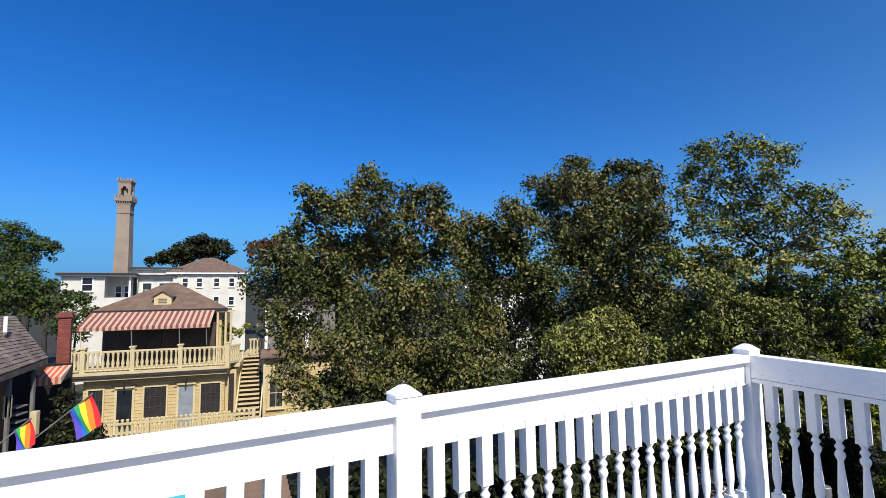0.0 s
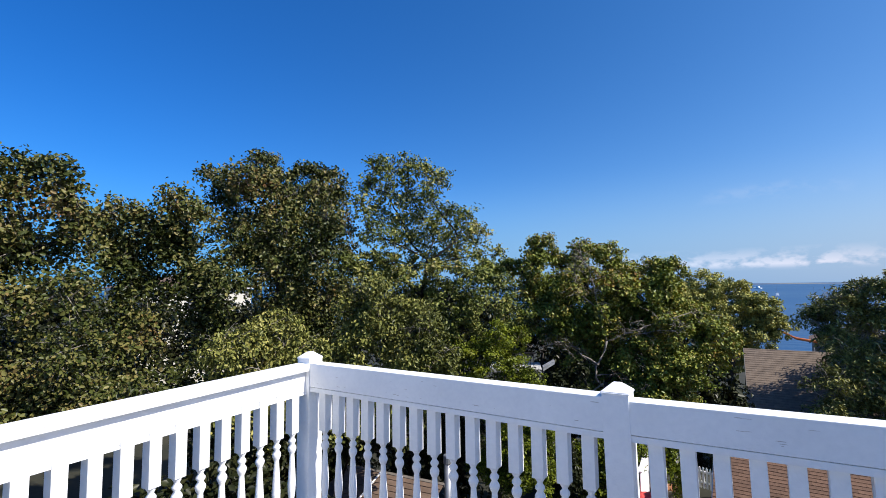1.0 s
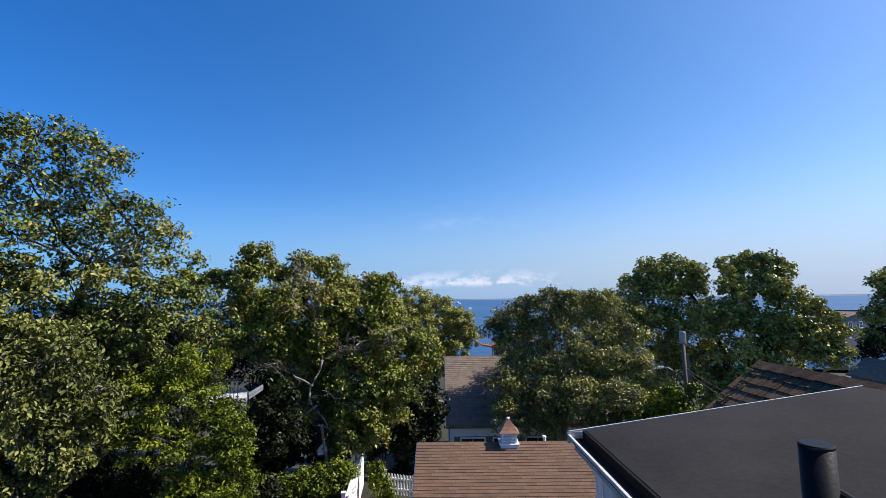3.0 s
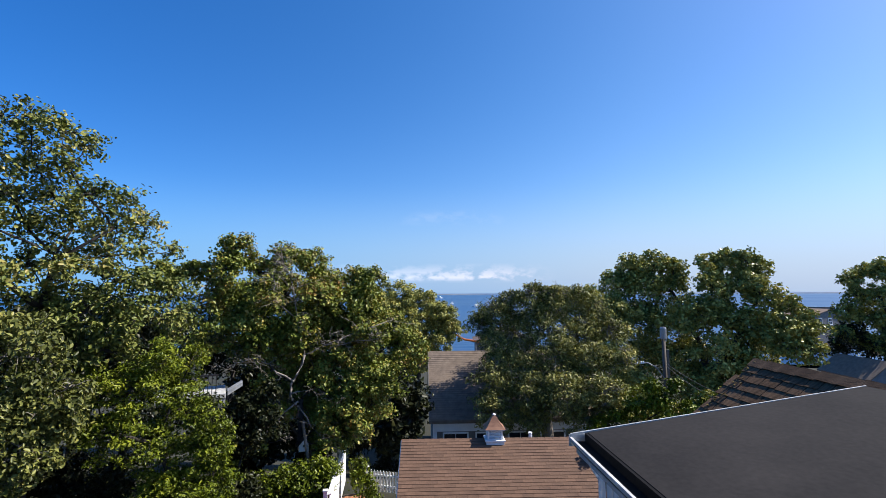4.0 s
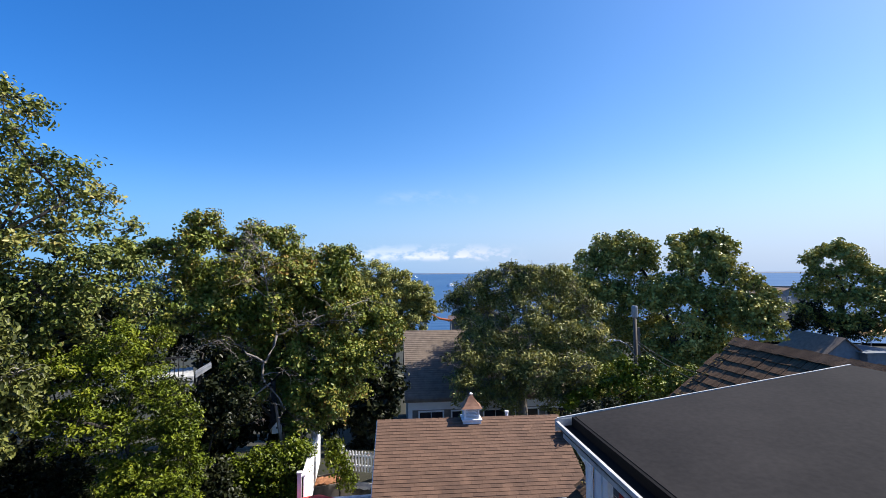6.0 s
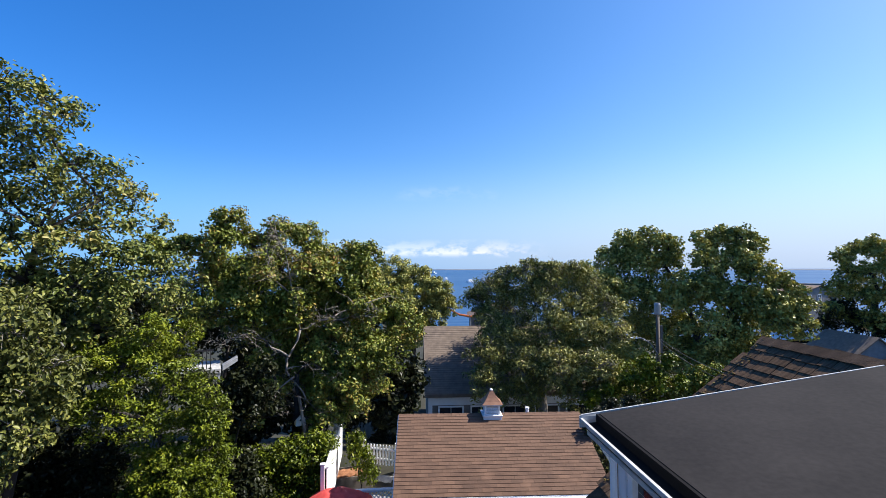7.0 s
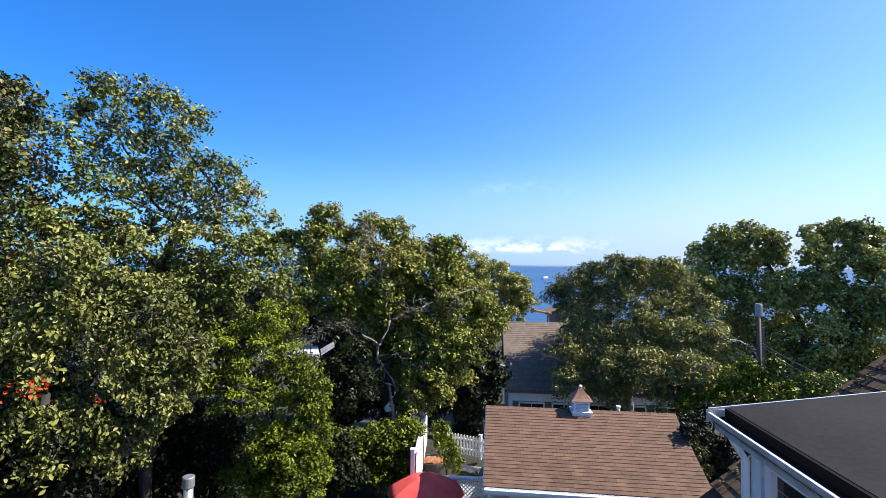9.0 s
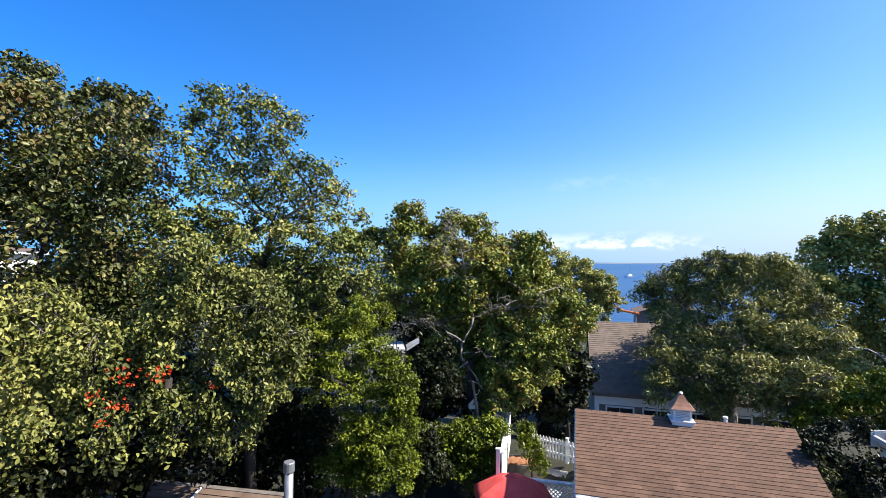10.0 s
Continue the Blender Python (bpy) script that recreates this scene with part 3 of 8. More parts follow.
def railing():
    root = thing("deck_railing", CORNER, 0, "white painted wooden railing with turned balusters and capped posts", "railing")
    bal = baluster_mesh(0.915)
    post_me = None
    cap_me = None

    def post(m, far=False):
        nonlocal post_me, cap_me
        if post_me is None:
            o = part("post", box(bmesh.new(), -0.065, 0.065, -0.065, 0.065, -0.18, 1.098, bevel=0.004), WHITE, root, m=m)
            post_me = o.data
            h = 0.070
            bm = solid([(-h, -h, 0), (h, -h, 0), (h, h, 0), (-h, h, 0), (-h, -h, 0.010), (h, -h, 0.010), (h, h, 0.010), (-h, h, 0.010), (-.02, -.02, 0.050), (.02, -.02, 0.050), (.02, .02, 0.050), (-.02, .02, 0.050)],
                       [(3, 2, 1, 0), (0, 1, 5, 4), (1, 2, 6, 5), (2, 3, 7, 6), (3, 0, 4, 7), (4, 5, 9, 8), (5, 6, 10, 9), (6, 7, 11, 10), (7, 4, 8, 11), (8, 9, 10, 11)])
            bmesh.ops.bevel(bm, geom=bm.edges[:], offset=0.003, segments=2, affect="EDGES")
            c = part("post_cap", bm, WHITE, o, m=Matrix.Translation((0, 0, 1.098)))
            cap_me = c.data
        else:
            o = share("post", post_me, root, m=m)
            share("post_cap", cap_me, o, m=Matrix.Translation((0, 0, 1.098)))

    def span(m, x0, x1, s, n, over, low):
        a, b = x0 + 0.064, x1 - 0.064
        if over:
            part("top_rail", box(bmesh.new(), a, b, -0.06, 0.06, 1.016, 1.07, bevel=0.005), WHITE, root, m=m)
            y = sorted((s * -0.03, s * (0.06 - over)))
            part("fascia", box(bmesh.new(), a, b, y[0], y[1], low, 1.0155, bevel=0.0015), WHITE, root, m=m)
        else:                                       # here the face board runs up flush with the top
            y = sorted((s * -0.06, s * 0.0298))
            part("top_rail", box(bmesh.new(), a, b, y[0], y[1], 1.032, 1.07, bevel=0.003), WHITE, root, m=m)
            y = sorted((s * 0.03, s * 0.06))
            part("fascia", box(bmesh.new(), a, b, y[0], y[1], low, 1.0705, bevel=0.003), WHITE, root, m=m)
        ys = (-0.026, 0.026) if over else sorted((s * -0.026, s * 0.0565))
        part("sub_rail", box(bmesh.new(), a, b, ys[0], ys[1], low - (0.012 if over else 0.036), low - (0.0015 if over else 0.004), bevel=0.002), WHITE, root, m=m)
        part("bottom_rail", box(bmesh.new(), a, b, -0.035, 0.035, -0.09, -0.05, bevel=0.004), WHITE, root, m=m)
        for i in range(n):
            gap = (b - a - n * 0.066) / (n + 1)
            x = a + gap + 0.033 + i * (gap + 0.066)
            share("baluster", bal, root, m=m @ Matrix.Translation((x, 0, -0.05)))

    for x in (2.954, 5.9):
        post(RUN_A @ Matrix.Translation((x, 0, 0)))
    for m in (RUN_B, RUN_C, RUN_C @ Matrix.Translation((1.15, 0, 0))):
        post(m)
    span(RUN_A, 0.0, 2.954, 1, 19, 0.042, 0.852)
    span(RUN_A, 2.954, 5.9, 1, 19, 0.042, 0.852)
    span(RUN_B, 0.0, 2.292, -1, 15, 0.0, 0.900)
    span(RUN_C, 0.0, 1.15, -1, 7, 0.0, 0.912)

    # chips and flakes where the paint has let go
    rnd = random.Random(31)
    chips = bmesh.new()

    def chip(m, x, y, z, w, h):
        n = rnd.randint(6, 9)
        ring = []
        for i in range(n):
            a, k = 2 * math.pi * i / n, rnd.uniform(0.55, 1.0)
            ring.append(chips.verts.new(m @ Vector((x + w * k * math.cos(a), y, z + h * k * math.sin(a)))))
        chips.faces.new(ring)
    for i in range(26):
        z = rnd.choice((rnd.uniform(0.855, 0.88), rnd.uniform(1.02, 1.066)))
        chip(RUN_A, rnd.uniform(0.15, 4.6), 0.0188 if z < 1 else 0.0608, z, rnd.uniform(0.004, 0.03), rnd.uniform(0.001, 0.003))
    for i in range(22):
        chip(RUN_B, rnd.uniform(0.15, 2.2), -0.0608, rnd.choice((rnd.uniform(0.928, 0.94), rnd.uniform(0.95, 1.06))), rnd.uniform(0.003, 0.03), rnd.uniform(0.0006, 0.0022))
    for i in range(8):
        chip(RUN_C, rnd.uniform(0.1, 1.05), -0.0608, rnd.uniform(0.932, 1.06), rnd.uniform(0.003, 0.03), rnd.uniform(0.0006, 0.002))
    tagged(part("paint_chip", chips, CHIPPED, root, "bare wood where paint has flaked"), kind="stuff")


railing()

# ---------------------------------------------------------------- neighbour house with the low-slope dormer roof
EAVE = Vector((7.341, 0.751, 6.226))


def window_unit(parent, m, w, h, frame_mat, bars=(1, 1), fw=0.07, label="", depth=0.06, glass=None, name="window", bar=None):
    """A framed sash window in the local x, z plane, its outer face towards -y. m: its lower left corner."""
    bm = boxes((-fw, 0, -depth, 0.01, -fw, h + fw), (w, w + fw, -depth, 0.01, -fw, h + fw), (0, w, -depth, 0.01, -fw, 0), (0, w, -depth, 0.01, h, h + fw))
    fr = part(name, bm, frame_mat, parent, label, m)
    part("pane", boxes((0, w, -0.012, 0.0, 0, h)), glass or GLASS, fr)
    bb = bmesh.new()
    for i in range(1, bars[0] + 1):
        x = w * i / (bars[0] + 1)
        box(bb, x - 0.014, x + 0.014, -0.035, -0.013, 0, h)
    for i in range(1, bars[1] + 1):
        z = h * i / (bars[1] + 1)
        box(bb, 0, w, -0.04, -0.014, z - 0.02, z + 0.02)
    part("muntin", bb, bar or frame_mat, fr)
    part("sill", boxes((-fw - 0.03, w + fw + 0.03, -depth - 0.05, 0, -fw - 0.04, -fw)), frame_mat, fr)
    return fr


def dormer_house():
    root = thing("neighbour_house", EAVE, 196.1, "white house with a dark membrane dormer roof and weathered shakes", "house")
    g = ground_height(EAVE.x, EAVE.y) - EAVE.z
    zr = 0.339
    # low-slope membrane, thin slab from the eave up to the ridge and down the other side
    x1 = 4.0
    bm = solid([(0.03, 0.17, 0.0), (-0.27, 3.41, zr), (x1 + 0.4, 3.6, zr), (x1, 0.17, 0.0), (0.03, 0.17, -0.06), (-0.27, 3.41, zr - 0.07), (x1 + 0.4, 3.6, zr - 0.07), (x1, 0.17, -0.06)],
               [(3, 2, 1, 0), (4, 5, 6, 7), (0, 1, 5, 4), (1, 2, 6, 5), (2, 3, 7, 6), (3, 0, 4, 7)])
    bmesh.ops.subdivide_edges(bm, edges=bm.edges[:], cuts=5, use_grid_fill=True)
    part("membrane_roof", bm, MEMBRANE, root, "dull black rubber roof membrane")
    # far edge trim in white metal
    bm = solid([(0.008, 0.0, -0.012), (-0.286, 3.42, zr + 0.006), (-0.270, 3.42, zr + 0.006), (0.024, 0.0, -0.012), (0.008, 0.0, -0.10), (-0.286, 3.42, zr - 0.10), (-0.270, 3.42, zr - 0.10), (0.024, 0.0, -0.10)],
               [(3, 2, 1, 0), (4, 5, 6, 7), (0, 1, 5, 4), (1, 2, 6, 5), (2, 3, 7, 6), (3, 0, 4, 7)])
    part("edge_trim", bm, WORN_WHITE, root, "white metal drip edge")
    # eave: black tarred strip, white gutter lip, soffit
    part("tarred_edge", boxes((0.03, x1, 0.03, 0.168, -0.13, -0.085), (0.03, x1, 0.14, 0.168, -0.085, -0.005)), TAR, root, "black tarred roof edge")
    part("gutter_lip", boxes((0.0, x1, -0.012, 0.014, -0.078, -0.045), bevel=0.004), WORN_WHITE, root)
    part("gutter_body", solid([(0.0, -0.004, -0.0785), (0.0, 0.03, -0.0785), (0.0, 0.10, -0.161), (0.0, 0.06, -0.161), (x1, -0.004, -0.0785), (x1, 0.03, -0.0785), (x1, 0.10, -0.161), (x1, 0.06, -0.161)], [(0, 1, 2, 3), (7, 6, 5, 4), (0, 4, 5, 1), (1, 5, 6, 2), (2, 6, 7, 3), (3, 7, 4, 0)]), WORN_WHITE, root)
    part("gutter_end", boxes((-0.008, -0.001, -0.01, 0.10, -0.14, -0.03), (0.0, 0.022, 0.016, 0.15, -0.06, -0.02)), WORN_WHITE, root)
    part("soffit", boxes((0.02, x1, 0.055, 0.36, -0.20, -0.162)), WORN_WHITE, root)
    # dormer cheek and front wall
    part("wall", boxes((0.22, x1, 0.30, 3.3, g - 0.3, -0.201)), WHITE_WALL, root, "white painted front wall")
    part("corner_board", boxes((0.20, 0.34, 0.275, 0.30, g, -0.202), (0.195, 0.218, 0.275, 0.42, g, -0.202)), WHITE, root)
    bm = bmesh.new()
    for i in range(22):
        z = -0.35 - i * 0.14
        box(bm, 0.345, x1, 0.284, 0.299, z, z + 0.003)
    part("clapboard_edge", bm, WHITE_WALL, root)
    for x in (0.55, 1.75):
        # outer face towards -y
        window_unit(root, Matrix.Translation((x, 0.298, -1.55)), 0.75, 1.2, WHITE, (0, 1), 0.09)
    part("downspout", tube(bmesh.new(), [(0.11, 0.12, -0.17), (0.11, 0.20, -0.32), (0.15, 0.25, -0.42), (0.15, 0.25, g)], 0.035, 8), WHITE, root)
    # main gable roof beyond the dormer, with thick shakes
    slope = math.atan(0.80)
    base = solid([(-2.2, 3.6, zr - 0.03), (-2.2, -1.2, zr - 0.03 - 4.8 * 0.80), (0.15, -1.2, zr - 0.03 - 4.8 * 0.8), (0.15, 3.6, zr - 0.03),
                  (-2.2, 3.6, zr - 0.2), (-2.2, -1.2, zr - 0.2 - 4.8 * 0.80), (0.15, -1.2, zr - 0.2 - 4.8 * 0.8), (0.15, 3.6, zr - 0.2)],
                 [(0, 1, 2, 3), (4, 7, 6, 5), (0, 4, 5, 1), (1, 5, 6, 2), (2, 6, 7, 3), (3, 7, 4, 0)])
    part("gable_roof", base, SHAKE, root, "mossy weathered shake roof")
    part("gable_wall", solid([(-1.95, 3.6, zr - 0.25), (-1.95, -0.9, zr - 0.25 - 4.5 * 0.8), (-1.95, -0.9, g), (-1.95, 7.5, g), (-1.95, 7.5, zr - 0.25 - 3.9 * 0.8), (-1.9, 3.6, zr - 0.25), (-1.9, -0.9, zr - 0.25 - 4.5 * 0.8), (-1.9, -0.9, g), (-1.9, 7.5, g), (-1.9, 7.5, zr - 0.25 - 3.9 * 0.8)],
               [(0, 1, 2, 3, 4), (9, 8, 7, 6, 5), (0, 5, 6, 1), (1, 6, 7, 2), (2, 7, 8, 3), (3, 8, 9, 4), (4, 9, 5, 0)]), CEDAR, root)
    part("back_slope", solid([(-2.2, 3.6, zr - 0.03), (x1 + 2, 3.6, zr - 0.03), (x1 + 2, 7.8, zr - 0.03 - 4.2 * 0.8), (-2.2, 7.8, zr - 0.03 - 4.2 * 0.8), (-2.2, 3.6, zr - 0.2), (x1 + 2, 3.6, zr - 0.2), (x1 + 2, 7.8, zr - 0.2 - 4.2 * 0.8), (-2.2, 7.8, zr - 0.2 - 4.2 * 0.8)],
               [(0, 1, 2, 3), (7, 6, 5, 4), (0, 4, 5, 1), (1, 5, 6, 2), (2, 6, 7, 3), (3, 7, 4, 0)]), SHAKE, root)
    # shakes, course by course
    rnd = random.Random(5)
    me = bpy.data.meshes.new("shake")
    bm = solid([(0, 0, 0.0), (1, 0, 0.0), (1, -0.26, 0.019), (0, -0.26, 0.019), (0, -0.26, -0.004), (1, -0.26, -0.004)], [(0, 1, 2, 3), (3, 2, 5, 4), (0, 3, 4), (1, 5, 2), (0, 4, 5, 1)])
    bm.to_mesh(me); bm.free(); me.materials.append(SHAKE)
    frame_m = Matrix.Translation((0, 3.6, zr - 0.025)) @ Matrix.Rotation(slope, 4, "X")
    rows = 19
    for r in range(rows):
        x = -2.22 + rnd.uniform(-0.1, 0.02)
        while x < 0.1:
            w = rnd.uniform(0.16, 0.34)
            m = frame_m @ Matrix.Translation((x, 0.02 - r * 0.168 + rnd.uniform(-0.012, 0.003), 0.003 + rnd.uniform(0, 0.006))) @ Matrix.Diagonal((w - 0.012, 1, 1, 1))
            share("shake", me, root, m=m)
            x += w
    moss = bmesh.new()
    for i in range(150):
        q = frame_m @ Vector((-2.20 + abs(rnd.gauss(0, 0.07)), -rnd.uniform(0, 3.2), 0.035))
        k = rnd.uniform(0.006, 0.02)
        bmesh.ops.create_icosphere(moss, subdivisions=1, radius=1.0, matrix=Matrix.Translation(q) @ Matrix.Diagonal((k * 1.3, k, k * 0.5, 1)))
    tagged(part("moss", moss, MOSS, root, "ochre moss on the shakes"), kind="stuff")
    # ridge caps
    cap = bpy.data.meshes.new("ridge_cap")
    bm = solid([(0, -0.12, -0.065), (0, 0, 0.035), (0, 0.12, -0.065), (0.34, -0.12, -0.08), (0.34, 0, 0.018), (0.34, 0.12, -0.08)], [(0, 1, 4, 3), (1, 2, 5, 4), (0, 3, 5, 2), (0, 2, 1), (3, 4, 5)])
    bm.to_mesh(cap); bm.free(); cap.materials.append(SHAKE)
    for i in range(22):
        share("ridge_cap", cap, root, m=Matrix.Translation((-2.24 + i * 0.3, 3.6, zr + 0.0 + rnd.uniform(-0.004, 0.008))))


dormer_house()


def stair_newel():
    root = thing("metal_stair_rail", (3.863, -0.045, DECK), 0, "black metal newel post with a slim tube handrail", "stair rail")
    part("newel_post", lathe([(0.047, -0.04), (0.047, 1.298)], 40), BLACK_METAL, root, smooth=True)
    part("post_top", lathe([(0.047, 1.2985), (0.047, 1.305), (0.044, 1.309)], 40), BLACK_METAL, root)
    pts = [(0.0, -0.048, 1.164), (-0.16, -0.08, 1.156), (-0.60, -0.19, 1.116), (-0.805, -0.24, 1.092)]
    part("handrail", tube(bmesh.new(), pts, 0.017, 10), BLACK_METAL, root)
    for t in (0.28, 0.55, 0.82):
        x, y = -0.805 * t, -0.048 - 0.193 * t
        part("baluster", tube(bmesh.new(), [(x, y, 1.13), (x, y, -0.04)], 0.01, 8), BLACK_METAL, root)


stair_newel()

# ---------------------------------------------------------------- garage with cupola
RIDGE = Vector((16.607, 5.561, 3.07))


def garage():
    root = thing("garage", (RIDGE.x, RIDGE.y, -0.45), -75.2, "low garage with a tan asphalt shingle roof and white walls", "garage")
    zr, ze, run, ln = 3.07 + 0.45, 1.85 + 0.45, 2.72, 5.65
    sl = math.atan2(zr - ze, run)
    part("roof_near", solid([(0, 0, zr), (ln, 0, zr), (ln, -run, ze), (0, -run, ze), (0, 0, zr - 0.1), (ln, 0, zr - 0.1), (ln, -run, ze - 0.1), (0, -run, ze - 0.1)], [(0, 1, 2, 3), (7, 6, 5, 4), (0, 4, 5, 1), (1, 5, 6, 2), (2, 6, 7, 3), (3, 7, 4, 0)]), SHINGLE_TAN_REST, root)
    part("roof_far", solid([(0, 0, zr), (ln, 0, zr), (ln, run, ze), (0, run, ze), (0, 0, zr - 0.1), (ln, 0, zr - 0.1), (ln, run, ze - 0.1), (0, run, ze - 0.1)], [(3, 2, 1, 0), (4, 5, 6, 7), (0, 1, 5, 4), (1, 2, 6, 5), (2, 3, 7, 6), (3, 0, 4, 7)]), SHINGLE_TAN_REST, root)
    part("wall", solid([(0.2, -run + 0.3, 0), (ln - 0.2, -run + 0.3, 0), (ln - 0.2, run - 0.3, 0), (0.2, run - 0.3, 0), (0.2, -run + 0.3, ze - 0.05), (ln - 0.2, -run + 0.3, ze - 0.05), (ln - 0.2, run - 0.3, ze - 0.05), (0.2, run - 0.3, ze - 0.05), (0.2, 0, zr - 0.12), (ln - 0.2, 0, zr - 0.12)],
               [(3, 2, 1, 0), (0, 1, 5, 4), (2, 3, 7, 6), (1, 2, 6, 9, 5), (3, 0, 4, 8, 7), (4, 5, 9, 8), (6, 7, 8, 9)]), WHITE_WALL, root)
    part("fascia", boxes((0, ln, -run - 0.025, -run + 0.0, ze - 0.20, ze - 0.015), bevel=0.004), WHITE, root)
    part("gutter", boxes((0.02, ln - 0.02, -run - 0.11, -run - 0.03, ze - 0.13, ze - 0.04), bevel=0.015), WHITE, root, "white gutter")
    window_unit(root, Matrix.Translation((0.75, -run + 0.298, 0.9)), 1.1, 1.0, WHITE, (1, 1))
    window_unit(root, Matrix.Translation((3.0, -run + 0.298, 0.9)), 1.1, 1.0, WHITE, (1, 1))
    part("rake_board", solid([(-0.02, 0, zr - 0.01), (-0.02, -run, ze - 0.01), (-0.02, -run, ze - 0.16), (-0.02, 0, zr - 0.16), (-0.001, 0, zr - 0.01), (-0.001, -run, ze - 0.01), (-0.001, -run, ze - 0.16), (-0.001, 0, zr - 0.16)], [(0, 1, 2, 3), (7, 6, 5, 4), (0, 4, 5, 1), (1, 5, 6, 2), (2, 6, 7, 3), (3, 7, 4, 0)]), WHITE, root)
    # vent pipe on the ridge
    part("ridge_vent", lathe([(0.05, zr - 0.15), (0.05, zr + 0.08), (0.065, zr + 0.08), (0.065, zr + 0.13)], 10), WHITE, root, m=Matrix.Translation((4.05, 0.15, 0)))
    return root, zr, ze, run, ln, sl


GARAGE = garage()


def cupola():
    zr = RIDGE.z
    m = Matrix.Translation((17.35, 2.77, zr))
    root = thing("cupola", (17.35, 2.77, zr - 0.42), -75.2, "white louvred cupola with a copper roof on a garage", "cupola")
    part("base", boxes((-0.28, 0.28, -0.28, 0.28, -0.05, 0.40), bevel=0.008), WHITE, root)
    part("base_moulding", boxes((-0.31, 0.31, -0.31, 0.31, 0.401, 0.435), bevel=0.008), WHITE, root)
    part("core", boxes((-0.19, 0.19, -0.19, 0.19, 0.436, 0.71)), DARK_WOOD, root)
    for x in (-0.235, 0.185):
        for y in (-0.235, 0.185):
            part("corner_post", boxes((x, x + 0.05, y, y + 0.05, 0.436, 0.72)), WHITE, root)
    for i in range(6):
        z = 0.455 + i * 0.044
        bm = bmesh.new()
        for k in range(4):
            mm = Matrix.Rotation(k * math.pi / 2, 4, "Z") @ Matrix.Translation((0, -0.212, z)) @ Matrix.Rotation(radians(35), 4, "X")
            box(bm, -0.184, 0.184, -0.02, 0.02, -0.004, 0.004, m=mm)
        part("louvre", bm, WHITE, root)
    part("cornice", boxes((-0.29, 0.29, -0.29, 0.29, 0.721, 0.76), bevel=0.01), WHITE, root)
    prof = [(0.33, 0.761), (0.25, 0.83), (0.17, 0.93), (0.10, 1.04), (0.05, 1.12), (0.03, 1.14)]
    bm = lathe([(r * 1.38, z) for r, z in prof], 4)
    bmesh.ops.rotate(bm, cent=(0, 0, 0), matrix=Matrix.Rotation(radians(45), 3, "Z"), verts=bm.verts[:])
    part("copper_roof", bm, COPPER, root, "brown copper flared roof")
    part("finial", lathe([(0.05, 1.13), (0.06, 1.15), (0.03, 1.18)], 8), WHITE, root)


cupola()


def grey_house():
    root = thing("grey_house", (34.5, 9.5, ground_height(34.5, 9.5)), -74, "house with a steep grey-brown shingle roof and white trim", "house")
    g = ground_height(34.5, 9.5)
    zr, ze, run, ln = 3.5 - g, -0.08 - g, 4.4, 11.0
    part("roof", solid([(0, 0, zr), (ln, 0, zr), (ln, -run, ze), (0, -run, ze), (0, run, ze), (ln, run, ze), (0, 0, zr - 0.2), (ln, 0, zr - 0.2), (ln, -run, ze - 0.2), (0, -run, ze - 0.2), (0, run, ze - 0.2), (ln, run, ze - 0.2)],
               [(0, 1, 2, 3), (1, 0, 4, 5), (6, 9, 8, 7), (6, 7, 11, 10), (0, 3, 9, 6), (0, 6, 10, 4), (1, 7, 8, 2), (1, 5, 11, 7), (3, 2, 8, 9), (4, 10, 11, 5)]), SHINGLE_GREY, root)
    bm = bmesh.new()
    for i in range(33):
        t = (i + 0.5) / 33
        y, z = -run * t, zr + (ze - zr) * t
        box(bm, 0.0, ln, y - 0.012, y + 0.012, z - 0.01, z + 0.007)
    part("shingle_course", bm, SHINGLE_GREY, root)
    part("wall", solid([(0.25, -run + 0.4, 0), (ln - .25, -run + 0.4, 0), (ln - .25, run - .4, 0), (0.25, run - .4, 0), (0.25, -run + 0.4, ze), (ln - .25, -run + .4, ze), (ln - .25, run - .4, ze), (.25, run - .4, ze), (.25, 0, zr - .35), (ln - .25, 0, zr - .35)],
               [(3, 2, 1, 0), (0, 1, 5, 4), (2, 3, 7, 6), (1, 2, 6, 9, 5), (3, 0, 4, 8, 7), (4, 5, 9, 8), (6, 7, 8, 9)]), CEDAR, root)
    part("frieze", boxes((0.2, ln - 0.2, -run + 0.32, -run + 0.39, ze - 0.75, ze - 0.21)), WHITE, root, "white painted frieze board")
    part("corner_board", boxes((0.2, 0.45, -run + 0.33, -run + 0.395, -0.2, ze - 0.751)), WHITE, root)
    for i in range(5):
        window_unit(root, Matrix.Translation((0.9 + i * 2.0, -run + 0.398, ze - 2.1)), 1.4, 1.2, WHITE, (1, 1), 0.09)
    part("rake_trim", solid([(-.03, 0, zr + .01), (-.03, -run, ze + .01), (-.03, -run, ze - .2), (-.03, 0, zr - .22), (-.002, 0, zr + .01), (-.002, -run, ze + .01), (-.002, -run, ze - .2), (-.002, 0, zr - .22)], [(0, 1, 2, 3), (7, 6, 5, 4), (0, 4, 5, 1), (1, 5, 6, 2), (2, 6, 7, 3), (3, 7, 4, 0)]), CEDAR, root)


grey_house()

# ---------------------------------------------------------------- the yellow house with the awning


def turned_mesh(name, h, r, mat):
    bm = lathe([(r * 0.75, 0), (r, h * 0.05), (r * 0.6, h * 0.12), (r * 1.15, h * 0.32), (r * 0.55, h * 0.6), (r * 0.75, h * 0.85), (r, h * 0.93), (r * 0.9, h)], 8)
    me = bpy.data.meshes.new(name)
    bm.to_mesh(me); bm.free()
    me.materials.append(mat)
    me.shade_smooth()
    return me


